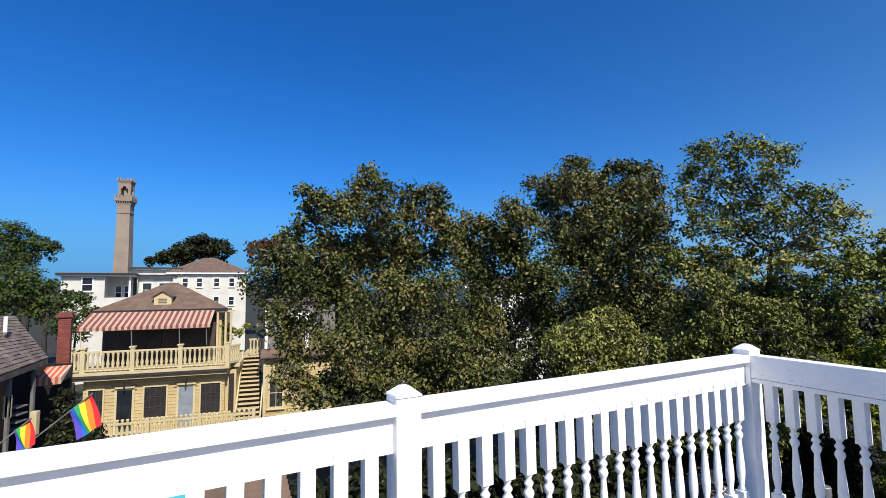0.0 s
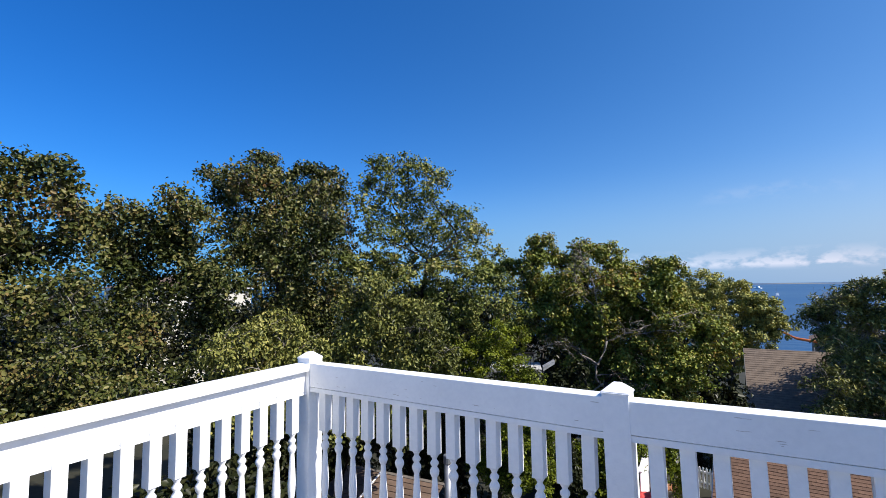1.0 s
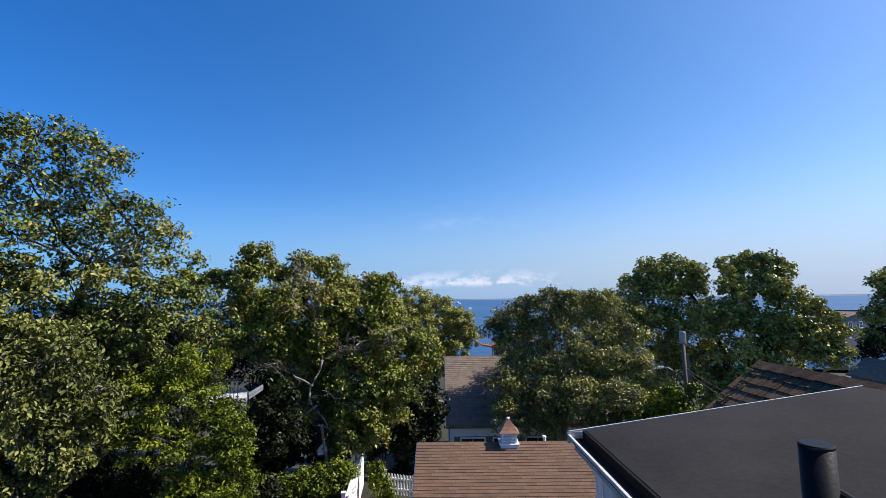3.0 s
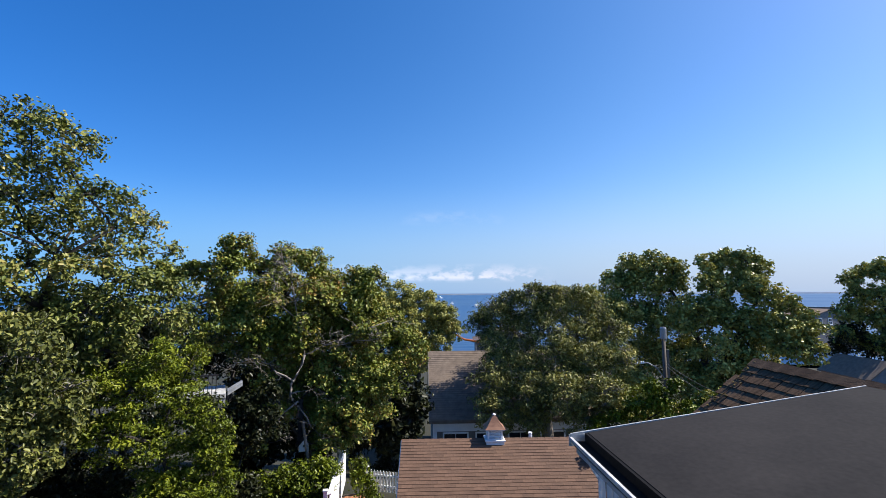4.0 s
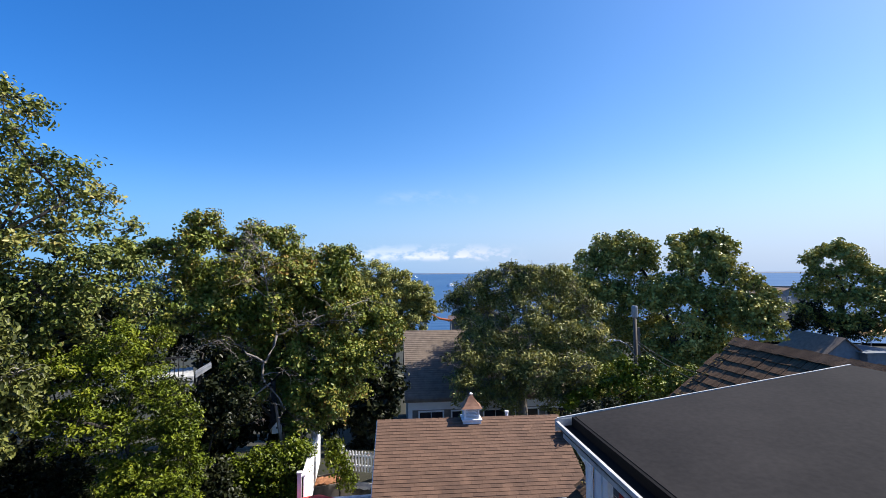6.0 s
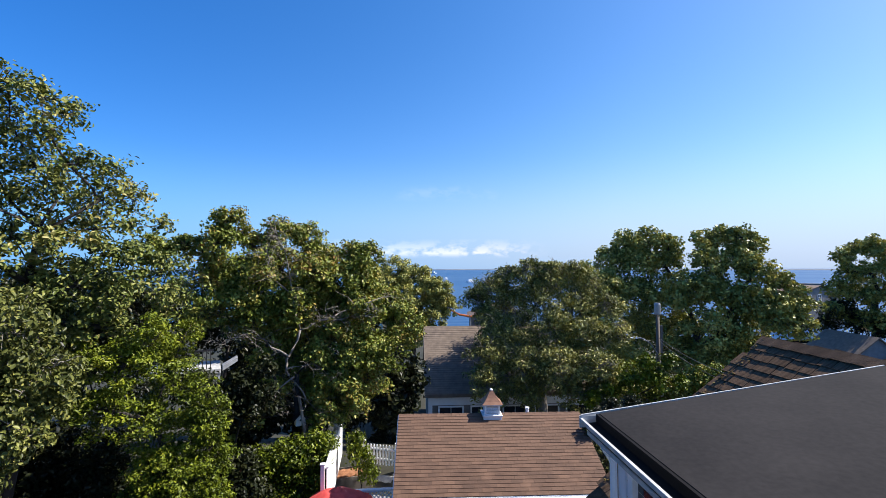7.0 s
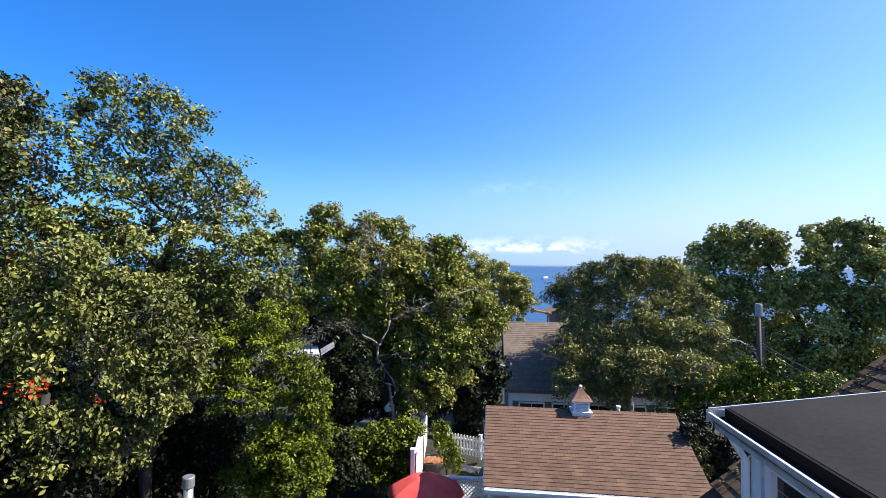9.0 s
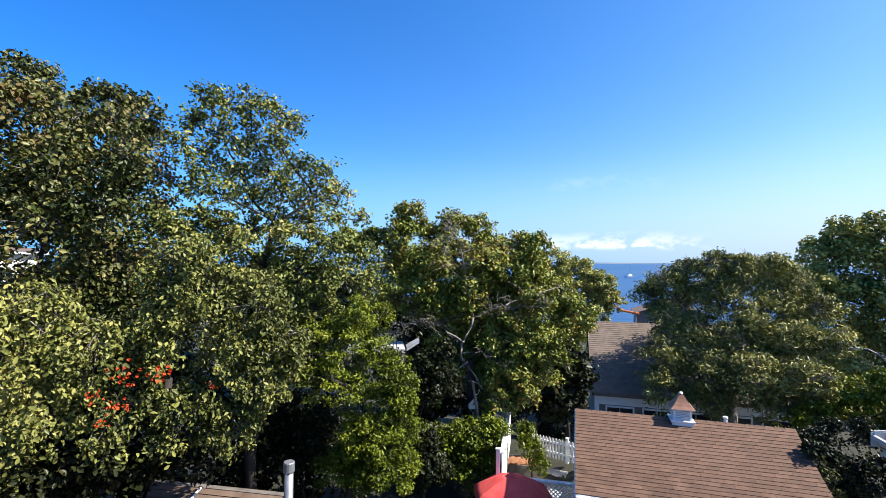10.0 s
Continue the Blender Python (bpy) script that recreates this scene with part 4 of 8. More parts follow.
def balustrade(parent, a, b, z, h, n, mat, me):
    """Rails and turned balusters from a to b (x, y) in the parent's own space."""
    d = Vector((b[0] - a[0], b[1] - a[1], 0))
    m = Matrix.Translation((a[0], a[1], z)) @ Matrix.Rotation(math.atan2(d.y, d.x), 4, "Z")
    top = part("handrail", boxes((0, d.length, -0.07, 0.07, h - 0.09, h), bevel=0.01), mat, parent, m=m)
    part("bottom_rail", boxes((0, d.length, -0.05, 0.05, 0.06, 0.13)), mat, parent, m=m)
    for i in range(n):
        share("baluster", me, parent, m=m @ Matrix.Translation((d.length * (i + 0.5) / n, 0, 0.13)))


def yellow_house():
    g = 0.25
    root = thing("yellow_house", (-14.735, 25.153, g), 8.5, "two-storey yellow house with a balcony, brown hip roof and striped awning", "house")
    root.matrix_basis = root.matrix_basis @ Matrix.Diagonal((1.054, 1, 1, 1))
    Z = lambda z: z - g
    me = turned_mesh("baluster", 0.78, 0.07, CREAM)
    W = 6.25
    part("lower_wall", boxes((0.25, W - 0.05, 0.45, 8.5, Z(-0.3), Z(3.5))), YELLOW, root)
    # upper wall is dark brown for the shade below the awning
    part("upper_wall", boxes((0.3, 5.5, 2.3, 6.0, Z(3.84), Z(6.6))), SHADED_BROWN_WALL, root, "upper wall behind the balcony, shade put into its brown")
    part("side_wall", boxes((5.501, 5.75, 2.2, 6.0, Z(3.84), Z(6.6))), YELLOW, root)
    for x in (5.56, 5.95, 6.2):
        part("pergola_post", boxes((x, x + 0.1, 1.8, 1.9, Z(3.831), Z(6.5)), bevel=0.01), CREAM, root)
    part("pergola_beam", boxes((5.5, 6.4, 1.78, 1.92, Z(6.501), Z(6.6)), bevel=0.01), CREAM, root)
    # the balcony's back: awning shade put into the dark screens between thin posts, a door
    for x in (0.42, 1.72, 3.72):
        sc = part("screen", boxes((x, x + 1.2, 2.255, 2.297, Z(3.88), Z(6.5))), DARK_WOOD, root, "dark screen with the balcony shade in its colour")
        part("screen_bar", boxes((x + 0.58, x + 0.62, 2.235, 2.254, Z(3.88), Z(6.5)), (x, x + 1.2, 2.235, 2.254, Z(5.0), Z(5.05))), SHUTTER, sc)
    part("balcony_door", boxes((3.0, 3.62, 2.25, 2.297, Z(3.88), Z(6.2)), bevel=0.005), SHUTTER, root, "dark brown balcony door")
    # near-black ceiling, added to keep the balcony's shade dark
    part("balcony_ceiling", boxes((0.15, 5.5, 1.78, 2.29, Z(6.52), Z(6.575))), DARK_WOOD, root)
    bm = bmesh.new()
    for i in range(16):
        z = Z(1.0) + i * 0.165
        box(bm, 0.25, W - 0.05, 0.43, 0.449, z, z + 0.02)
    part("clapboard_edge", bm, YELLOW, root)
    part("balcony_floor", boxes((-0.25, 6.45, -0.08, 2.4, Z(3.63), Z(3.83)), (6.451, 6.85, 0.75, 2.4, Z(3.63), Z(3.83))), CREAM, root)
    part("balcony_cornice", boxes((-0.18, 6.38, -0.02, 0.44, Z(3.43), Z(3.628)), bevel=0.02), CREAM, root)
    part("gutter_strip", boxes((-0.28, 6.48, -0.15, -0.082, Z(3.6), Z(3.7))), SHUTTER, root)
    for x in (-0.18, 0.31, 2.28, 4.28, 6.36):
        p = part("post", boxes((x - 0.09, x + 0.09, 0.0, 0.18, Z(3.83), Z(4.945)), bevel=0.01), CREAM, root)
        part("post_cap", boxes((x - 0.13, x + 0.13, -0.04, 0.22, Z(4.946), Z(5.025)), bevel=0.02), CREAM, p)
    for a, b in ((-0.09, 0.22), (0.40, 2.19), (2.37, 4.19), (4.37, 6.27)):
        balustrade(root, (a, 0.09), (b, 0.09), Z(3.83), 1.0, max(2, round((b - a) / 0.21)), CREAM, me)
    balustrade(root, (-0.18, 0.2), (-0.35, 2.3), Z(3.83), 1.0, 9, CREAM, me)
    balustrade(root, (6.4, 0.22), (6.8, 0.95), Z(3.83), 1.0, 6, CREAM, me)
    # hip roof
    r0, r1, y0, y1, ze, zp = 0.0, W - 0.15, 1.75, 6.4, Z(6.74), Z(8.2)
    cx, cy = 2.95, 4.0
    part("roof", solid([(r0, y0, ze), (r1, y0, ze), (r1 - 0.9, y1, ze), (r0, y1, ze), (cx - 0.25, cy, zp), (cx + 0.25, cy, zp), (r0, y0, ze - 0.12), (r1, y0, ze - 0.12), (r1 - 0.9, y1, ze - 0.12), (r0, y1, ze - 0.12)],
               [(0, 1, 5, 4), (1, 2, 5), (2, 3, 4, 5), (3, 0, 4), (0, 6, 7, 1), (1, 7, 8, 2), (2, 8, 9, 3), (3, 9, 6, 0), (9, 8, 7, 6)]), SHINGLE_BROWN, root, "brown asphalt shingle hip roof")
    part("eave_trim", boxes((r0, r1, y0 - 0.05, y0 - 0.001, ze - 0.13, ze - 0.01)), DARK_WOOD, root)
    dx, dy, e0, e1, e2 = 2.95, 2.12, Z(6.84), Z(7.42), Z(7.68)
    gable = [(dx - 0.4, e0), (dx + 0.4, e0), (dx + 0.4, e1), (dx, e2), (dx - 0.4, e1)]
    d = part("dormer", solid([(x, dy, z) for x, z in gable] + [(x, dy + 1.9, z) for x, z in gable],
                     [(0, 1, 2, 3, 4), (9, 8, 7, 6, 5), (0, 5, 6, 1), (1, 6, 7, 2), (0, 4, 9, 5), (2, 7, 8, 3), (3, 8, 9, 4)]), CREAM, root, "small cream gabled dormer")
    cap = [(dx - 0.5, e1 - 0.05), (dx, e2 + 0.02), (dx + 0.5, e1 - 0.05), (dx - 0.5, e1 + 0.01), (dx, e2 + 0.08), (dx + 0.5, e1 + 0.01)]
    part("dormer_roof", solid([(x, dy - 0.1, z) for x, z in cap] + [(x, dy + 2.0, z) for x, z in cap],
                              [(3, 4, 10, 9), (4, 5, 11, 10), (0, 6, 7, 1), (1, 7, 8, 2), (0, 1, 4, 3), (1, 2, 5, 4), (6, 9, 10, 7), (7, 10, 11, 8), (0, 3, 9, 6), (2, 8, 11, 5)]), SHINGLE_BROWN, d)
    for i in range(3):
        part("dormer_louvre", boxes((dx - 0.2, dx + 0.2, dy - 0.015, dy - 0.002, e0 + 0.22 + i * 0.1, e0 + 0.26 + i * 0.1)), DARK_WOOD, d)
    # striped awning
    n = 44
    x0, x1 = -0.04, 5.48
    for i in range(n):
        a, b = x0 + (x1 - x0) * i / n, x0 + (x1 - x0) * (i + 1) / n
        k, l = a + 0.08, b + 0.08
        bm = solid([(a, 1.72, Z(6.64)), (b, 1.72, Z(6.64)), (l, -0.05, Z(5.98)), (k, -0.05, Z(5.98)), (l, -0.06, Z(5.8 + 0.02 * (i % 2))), (k, -0.06, Z(5.8 + 0.02 * (i % 2))),
                    (a, 1.72, Z(6.625)), (b, 1.72, Z(6.625)), (l, -0.035, Z(5.965)), (k, -0.035, Z(5.965)), (l, -0.045, Z(5.8 + 0.02 * (i % 2))), (k, -0.045, Z(5.8 + 0.02 * (i % 2)))],
                   [(0, 3, 2, 1), (3, 5, 4, 2), (6, 7, 8, 9), (9, 8, 10, 11), (5, 11, 10, 4), (0, 6, 9, 11, 5, 3), (1, 2, 4, 10, 8, 7), (0, 1, 7, 6)])
        part("awning_stripe", bm, (AWNING_RED, AWNING_WHITE)[i % 2], root, ("rust-red awning stripe", "cream awning stripe")[i % 2])
    for x in (0.2, 2.22, 4.22, 5.4):
        part("awning_pole", tube(bmesh.new(), [(x, 0.1, Z(4.93)), (x - 0.02, 0.0, Z(5.96))], 0.025, 6), CREAM if x < 1 else METAL, root)
    # lower storey: windows, doors, lamps
    for x, w in ((0.47, 0.58), (2.74, 0.92), (5.16, 0.86)):
        window_unit(root, Matrix.Translation((x, 0.44, Z(1.42))), w, 1.5, CREAM, (3, 2), 0.07, glass=DARK_WOOD, bar=SHUTTER)
    for x in (1.62, 4.2):
        dr = part("door", boxes((x, x + 0.62, 0.40, 0.438, Z(0.85), Z(2.82)), bevel=0.008), DOOR_GREY if x > 2 else GLASS, root, "grey-blue panelled door" if x > 2 else "glazed dark door")
        part("door_frame", boxes((x - 0.1, x - 0.001, 0.38, 0.45, Z(0.85), Z(2.93)), (x + 0.621, x + 0.72, 0.38, 0.45, Z(0.85), Z(2.93)), (x - 0.1, x + 0.72, 0.38, 0.45, Z(2.931), Z(3.03))), CREAM, dr)
        part("lamp_arm", boxes((x - 0.15, x + 0.85, 0.15, 0.19, Z(3.1), Z(3.13)), (x + 0.32, x + 0.36, 0.12, 0.22, Z(2.92), Z(3.3))), DARK_WOOD, root)
    # porch rail in front of the lower storey
    for a, b in ((1.2, 3.2), (3.36, 5.3), (5.46, 7.6)):
        balustrade(root, (a, -1.0), (b, -1.0), Z(0.85), 0.75, 10, CREAM, me)
    for x in (1.12, 3.28, 5.38, 7.7):
        part("porch_post", boxes((x - 0.08, x + 0.08, -1.08, -0.92, Z(0.2), Z(1.75)), bevel=0.01), CREAM, root)
    part("porch_floor", boxes((0.2, 7.8, -1.15, 0.42, Z(0.1), Z(0.85))), CREAM, root)
    # outside stair up to the balcony
    for i in range(15):
        part("stair_tread", boxes((6.78, 7.86 - i * 0.02, 0.2 + i * 0.2, 0.46 + i * 0.2, Z(1.0 + i * 0.2), Z(1.06 + i * 0.2))), CREAM, root)
        part("stair_riser", boxes((6.81, 7.83 - i * 0.02, 0.42 + i * 0.2, 0.45 + i * 0.2, Z(0.86 + i * 0.2), Z(0.999 + i * 0.2))), RED_BOARD, root)
    for x in (6.7, 7.865):
        part("stringer", solid([(x, 0.15, Z(0.75)), (x, 3.3, Z(3.83)), (x, 3.3, Z(4.18)), (x, 0.15, Z(1.1)), (x + 0.06, 0.15, Z(0.75)), (x + 0.06, 3.3, Z(3.83)), (x + 0.06, 3.3, Z(4.18)), (x + 0.06, 0.15, Z(1.1))], [(0, 1, 2, 3), (7, 6, 5, 4), (0, 4, 5, 1), (1, 5, 6, 2), (2, 6, 7, 3), (3, 7, 4, 0)]), CREAM, root)
    # side wing: yellow below, grey shingles above
    part("wing_lower", boxes((7.95, 11.6, 1.4, 7.0, Z(-0.3), Z(4.0))), YELLOW, root)
    bm = bmesh.new()
    for i in range(26):
        z = Z(-0.2) + i * 0.16
        box(bm, 7.94, 11.6, 1.378, 1.399, z, z + 0.025)
    part("clapboard_edge", bm, YELLOW, root)
    part("wing_edge_board", boxes((7.93, 8.06, 1.34, 1.377, Z(-0.2), Z(3.9))), CREAM, root)
    part("landing", boxes((6.6, 7.829, 3.4, 6.9, Z(3.53), Z(3.83))), CREAM, root)
    balustrade(root, (7.0, 3.45), (7.9, 3.45), Z(3.83), 1.0, 5, CREAM, me)
    part("wing_upper", boxes((8.0, 11.6, 1.6, 7.0, Z(4.3), Z(7.0))), CEDAR, root, "grey shingled upper wall")
    part("wing_skirt", solid([(7.8, 1.0, Z(4.05)), (11.8, 1.0, Z(4.05)), (11.8, 1.6, Z(4.4)), (7.8, 1.6, Z(4.4)), (7.8, 1.0, Z(3.95)), (11.8, 1.0, Z(3.95)), (11.8, 1.6, Z(4.2)), (7.8, 1.6, Z(4.2))], [(0, 1, 2, 3), (7, 6, 5, 4), (0, 4, 5, 1), (1, 5, 6, 2), (2, 6, 7, 3), (3, 7, 4, 0)]), SHINGLE_BROWN, root)
    part("wing_roof", boxes((7.9, 11.8, 1.4, 7.2, Z(7.001), Z(7.15))), SHINGLE_BROWN, root)
    part("wing_corner_board", boxes((7.96, 8.1, 1.52, 1.598, Z(4.42), Z(7.0))), WHITE, root)
    window_unit(root, Matrix.Translation((9.3, 1.59, Z(4.5))), 0.72, 1.65, WHITE, (1, 1), 0.2)
    window_unit(root, Matrix.Translation((8.27, 1.375, Z(1.25))), 0.62, 1.5, CREAM, (1, 1), 0.12, glass=DARK_WOOD)
    # a recessed bay with a tall louvred door between the front and the stair
    part("side_bay", boxes((W - 0.049, 6.695, 0.75, 7.95, Z(-0.3), Z(3.5))), YELLOW, root)
    ld = part("louvred_door", boxes((6.36, 6.6, 0.70, 0.748, Z(1.3), Z(3.3)), bevel=0.005), DARK_WOOD, root, "dark brown louvred door")
    for i in range(14):
        part("louvre", boxes((6.39, 6.57, 0.685, 0.699, Z(1.4 + i * 0.13), Z(1.47 + i * 0.13))), SHUTTER, ld)


yellow_house()


def brick_chimney():
    root = thing("brick_chimney", (-11.66, 19.2, 2.4), 21.6, "tall red brick chimney beside the yellow house", "chimney")
    root.matrix_basis = root.matrix_basis @ Matrix.Diagonal((0.66, 0.66, 1, 1))
    part("core", boxes((-0.25, 0.25, -0.25, 0.25, -2.3, 4.4)), BRICK, root)
    me = bpy.data.meshes.new("brick")
    bm = boxes((-0.1, 0.1, -0.02, 0.02, -0.031, 0.031)); bm.to_mesh(me); bm.free(); me.materials.append(BRICK)
    for r in range(32):
        z = 2.05 + r * 0.073
        for f in range(4):
            m = Matrix.Rotation(f * math.pi / 2, 4, "Z")
            for c in range(2):
                x = -0.125 + c * 0.25 + (0.05 if r % 2 else -0.03)
                share("brick", me, root, m=m @ Matrix.Translation((x, -0.255, z)) @ Matrix.Diagonal((1.16, 1, 1, 1)))
    part("cap", boxes((-0.36, 0.36, -0.36, 0.36, 4.38, 4.47), (-0.31, 0.31, -0.31, 0.31, 4.471, 4.56), bevel=0.01), BRICK, root)


brick_chimney()


def brown_house():
    root = thing("porch_house", (-12.0, 14.0, 0.0), 0, "dark house with a weathered brown shingle roof and porch", "house")
    V = lambda x, y, z: (x + 12.0, y - 14.0, z)
    top = [V(-10.25, 16.1, 5.72), V(-9.7, 12.6, 5.55), V(-16.5, 9.8, 5.6), V(-17.5, 14.0, 5.7), V(-11.75, 16.9, 6.95), V(-13.2, 13.2, 7.1)]
    bm = solid([*top[:4], top[4], top[5]] + [(x, y, z - 0.18) for x, y, z in top[:4]], [(0, 1, 5, 4), (1, 2, 5), (2, 3, 4, 5), (3, 0, 4), (0, 6, 7, 1), (1, 7, 8, 2), (2, 8, 9, 3), (3, 9, 6, 0), (9, 8, 7, 6)])
    part("roof", bm, OLD_SHINGLE, root)
    rnd = random.Random(5)

    def courses(a, b, d, c, rows, w):
        """Courses of split shingles up the slope from the eave a-b to the upper edge c-d."""
        up = (b - a).cross(d - b).normalized()
        up = up if up.z > 0 else -up
        for r in range(rows):
            p, q = a.lerp(c, r / rows), b.lerp(d, r / rows)
            p2, q2 = a.lerp(c, (r + 1.12) / rows), b.lerp(d, (r + 1.12) / rows)
            n = max(2, int((q - p).length / w))
            cuts = [0.0] + sorted((k + rnd.uniform(-.25, .25)) / n for k in range(1, n)) + [1.0]
            verts, faces = [], []
            for k in range(n):
                u, v = cuts[k] + 0.004, cuts[k + 1] - 0.004
                h = rnd.uniform(0.02, 0.045)
                k0 = len(verts)
                verts += [p.lerp(q, u) + up * h, p.lerp(q, v) + up * h, p2.lerp(q2, v) + up * 0.008, p2.lerp(q2, u) + up * 0.008, p.lerp(q, u) - up * 0.01, p.lerp(q, v) - up * 0.01]
                faces += [(k0, k0 + 1, k0 + 2, k0 + 3), (k0 + 4, k0 + 5, k0 + 1, k0), (k0 + 4, k0, k0 + 3), (k0 + 5, k0 + 2, k0 + 1)]
            raw("shingle_course", verts, faces, OLD_SHINGLE, root)
    t = [Vector(p) for p in top]
    courses(t[0], t[1], t[5], t[4], 16, 0.28)
    courses(t[1], t[2], t[5], t[5] + (t[2] - t[1]) * 0.02, 16, 0.28)
    part("roof_vent", lathe([(0.05, 6.7), (0.05, 7.15)], 8), WHITE, root, m=Matrix.Translation((0.9, 1.6, -0.15)))
    # near-black wall: darkness of the porch void is in its colour
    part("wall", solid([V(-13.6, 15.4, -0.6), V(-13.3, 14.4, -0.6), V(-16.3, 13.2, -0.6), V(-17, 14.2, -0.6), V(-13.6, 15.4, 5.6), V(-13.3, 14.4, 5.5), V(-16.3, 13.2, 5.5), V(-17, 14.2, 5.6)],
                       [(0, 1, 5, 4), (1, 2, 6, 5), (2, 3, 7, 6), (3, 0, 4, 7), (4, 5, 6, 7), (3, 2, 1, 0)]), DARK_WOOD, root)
    # second dark wall stands in for the shaded space under the eave
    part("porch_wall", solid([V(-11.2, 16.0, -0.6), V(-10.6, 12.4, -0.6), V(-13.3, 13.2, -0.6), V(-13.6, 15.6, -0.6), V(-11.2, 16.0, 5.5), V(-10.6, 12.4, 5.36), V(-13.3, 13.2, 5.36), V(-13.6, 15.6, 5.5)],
                             [(0, 1, 5, 4), (1, 2, 6, 5), (2, 3, 7, 6), (3, 0, 4, 7), (4, 5, 6, 7), (3, 2, 1, 0)]), DARK_WOOD, root, "porch wall, shade under the eave put into its dark colour")
    # added dark wall, fills the shaded gap towards the yellow house
    part("side_wall", boxes((-0.8, 1.35, 3.9, 4.0, -0.6, 5.3)), DARK_WOOD, root)
    part("porch_bracket", boxes((1.72, 1.86, 0.5, 0.64, 4.35, 4.95), bevel=0.03), CREAM, root)
    part("porch_bracket", boxes((2.05, 2.22, 1.0, 1.16, 3.75, 4.4), bevel=0.03), CREAM, root)
    for i in range(4):
        part("porch_shelf", boxes((1.45, 1.75, 1.0, 1.4, 3.9 + i * 0.2, 3.93 + i * 0.2)), CEDAR, root)
    part("porch_post", boxes((1.68, 1.76, 1.55, 1.63, 2.4, 5.42)), CEDAR, root)
    part("porch_post", boxes((1.78, 1.86, 0.5, 0.58, 2.4, 5.4)), CEDAR, root)
    # small side awning
    for i in range(8):
        x = 1.05 + i * 0.066
        y = 2.72 + i * 0.04
        part("awning_stripe", solid([(x, y + 0.5, 5.3), (x + 0.066, y + 0.54, 5.3), (x + 0.066, y + 0.04, 5), (x, y, 5), (x + 0.066, y + 0.03, 4.78), (x, y - 0.01, 4.78), (x, y + 0.5, 5.28), (x + 0.066, y + 0.54, 5.28)],
                                   [(0, 3, 2, 1), (3, 5, 4, 2), (0, 1, 7, 6), (0, 6, 5, 3), (1, 2, 4, 7), (6, 7, 4, 5)]), (RED_BRIGHT, AWNING_WHITE)[i % 2], root)


brown_house()


def rainbow_flag(at, foot, drop, width, lean, label):
    root = thing("rainbow_flag", foot, 0, label, "flag")
    a = Vector(at) - Vector(foot)
    part("flagpole", tube(bmesh.new(), [(0, 0, 0), a * 1.03], 0.016, 6), WEATHERED, root)
    cols = [(0.75, 0.02, 0.03), (0.85, 0.22, 0.02), (0.85, 0.65, 0.03), (0.03, 0.36, 0.10), (0.02, 0.15, 0.60), (0.10, 0.07, 0.50)]
    d = a.normalized()
    for i, c in enumerate(cols):
        mt = bpy.data.materials.get("flag_%d" % i) or material("flag_%d" % i, tuple(v * 0.85 for v in c), c, 0.8, 3, 60, 0.1)
        verts, faces = [], []
        n = 9
        for j in range(n + 1):
            for k in range(2):
                s = (i + k) / 6
                t = j / n
                p = a - d * width * s + Vector((lean[0], lean[1], -1)).normalized() * drop * t * (1 - 0.12 * s)
                p += Vector((0.3, 0.9, 0)) * 0.05 * math.sin(s * 7 + t * 3)
                verts += [p, p + Vector((0.002, 0.004, 0))]
        for j in range(n):
            q = j * 4
            faces += [(q, q + 2, q + 6, q + 4), (q + 1, q + 5, q + 7, q + 3), (q, q + 4, q + 5, q + 1), (q + 2, q + 3, q + 7, q + 6)]
        raw("stripe", verts, faces, mt, root)


rainbow_flag((-7.12, 12.57, 5.26), (-8.28, 11.94, 4.15), 0.76, 0.53, (0.30, 0.12), "rainbow striped flag hanging from a slanted pole")
rainbow_flag((-7.50, 11.22, 5.08), (-8.2, 10.8, 4.35), 0.52, 0.34, (0.18, 0.05), "second small rainbow flag on a slanted pole")

# ---------------------------------------------------------------- white houses and the stone tower on the hill


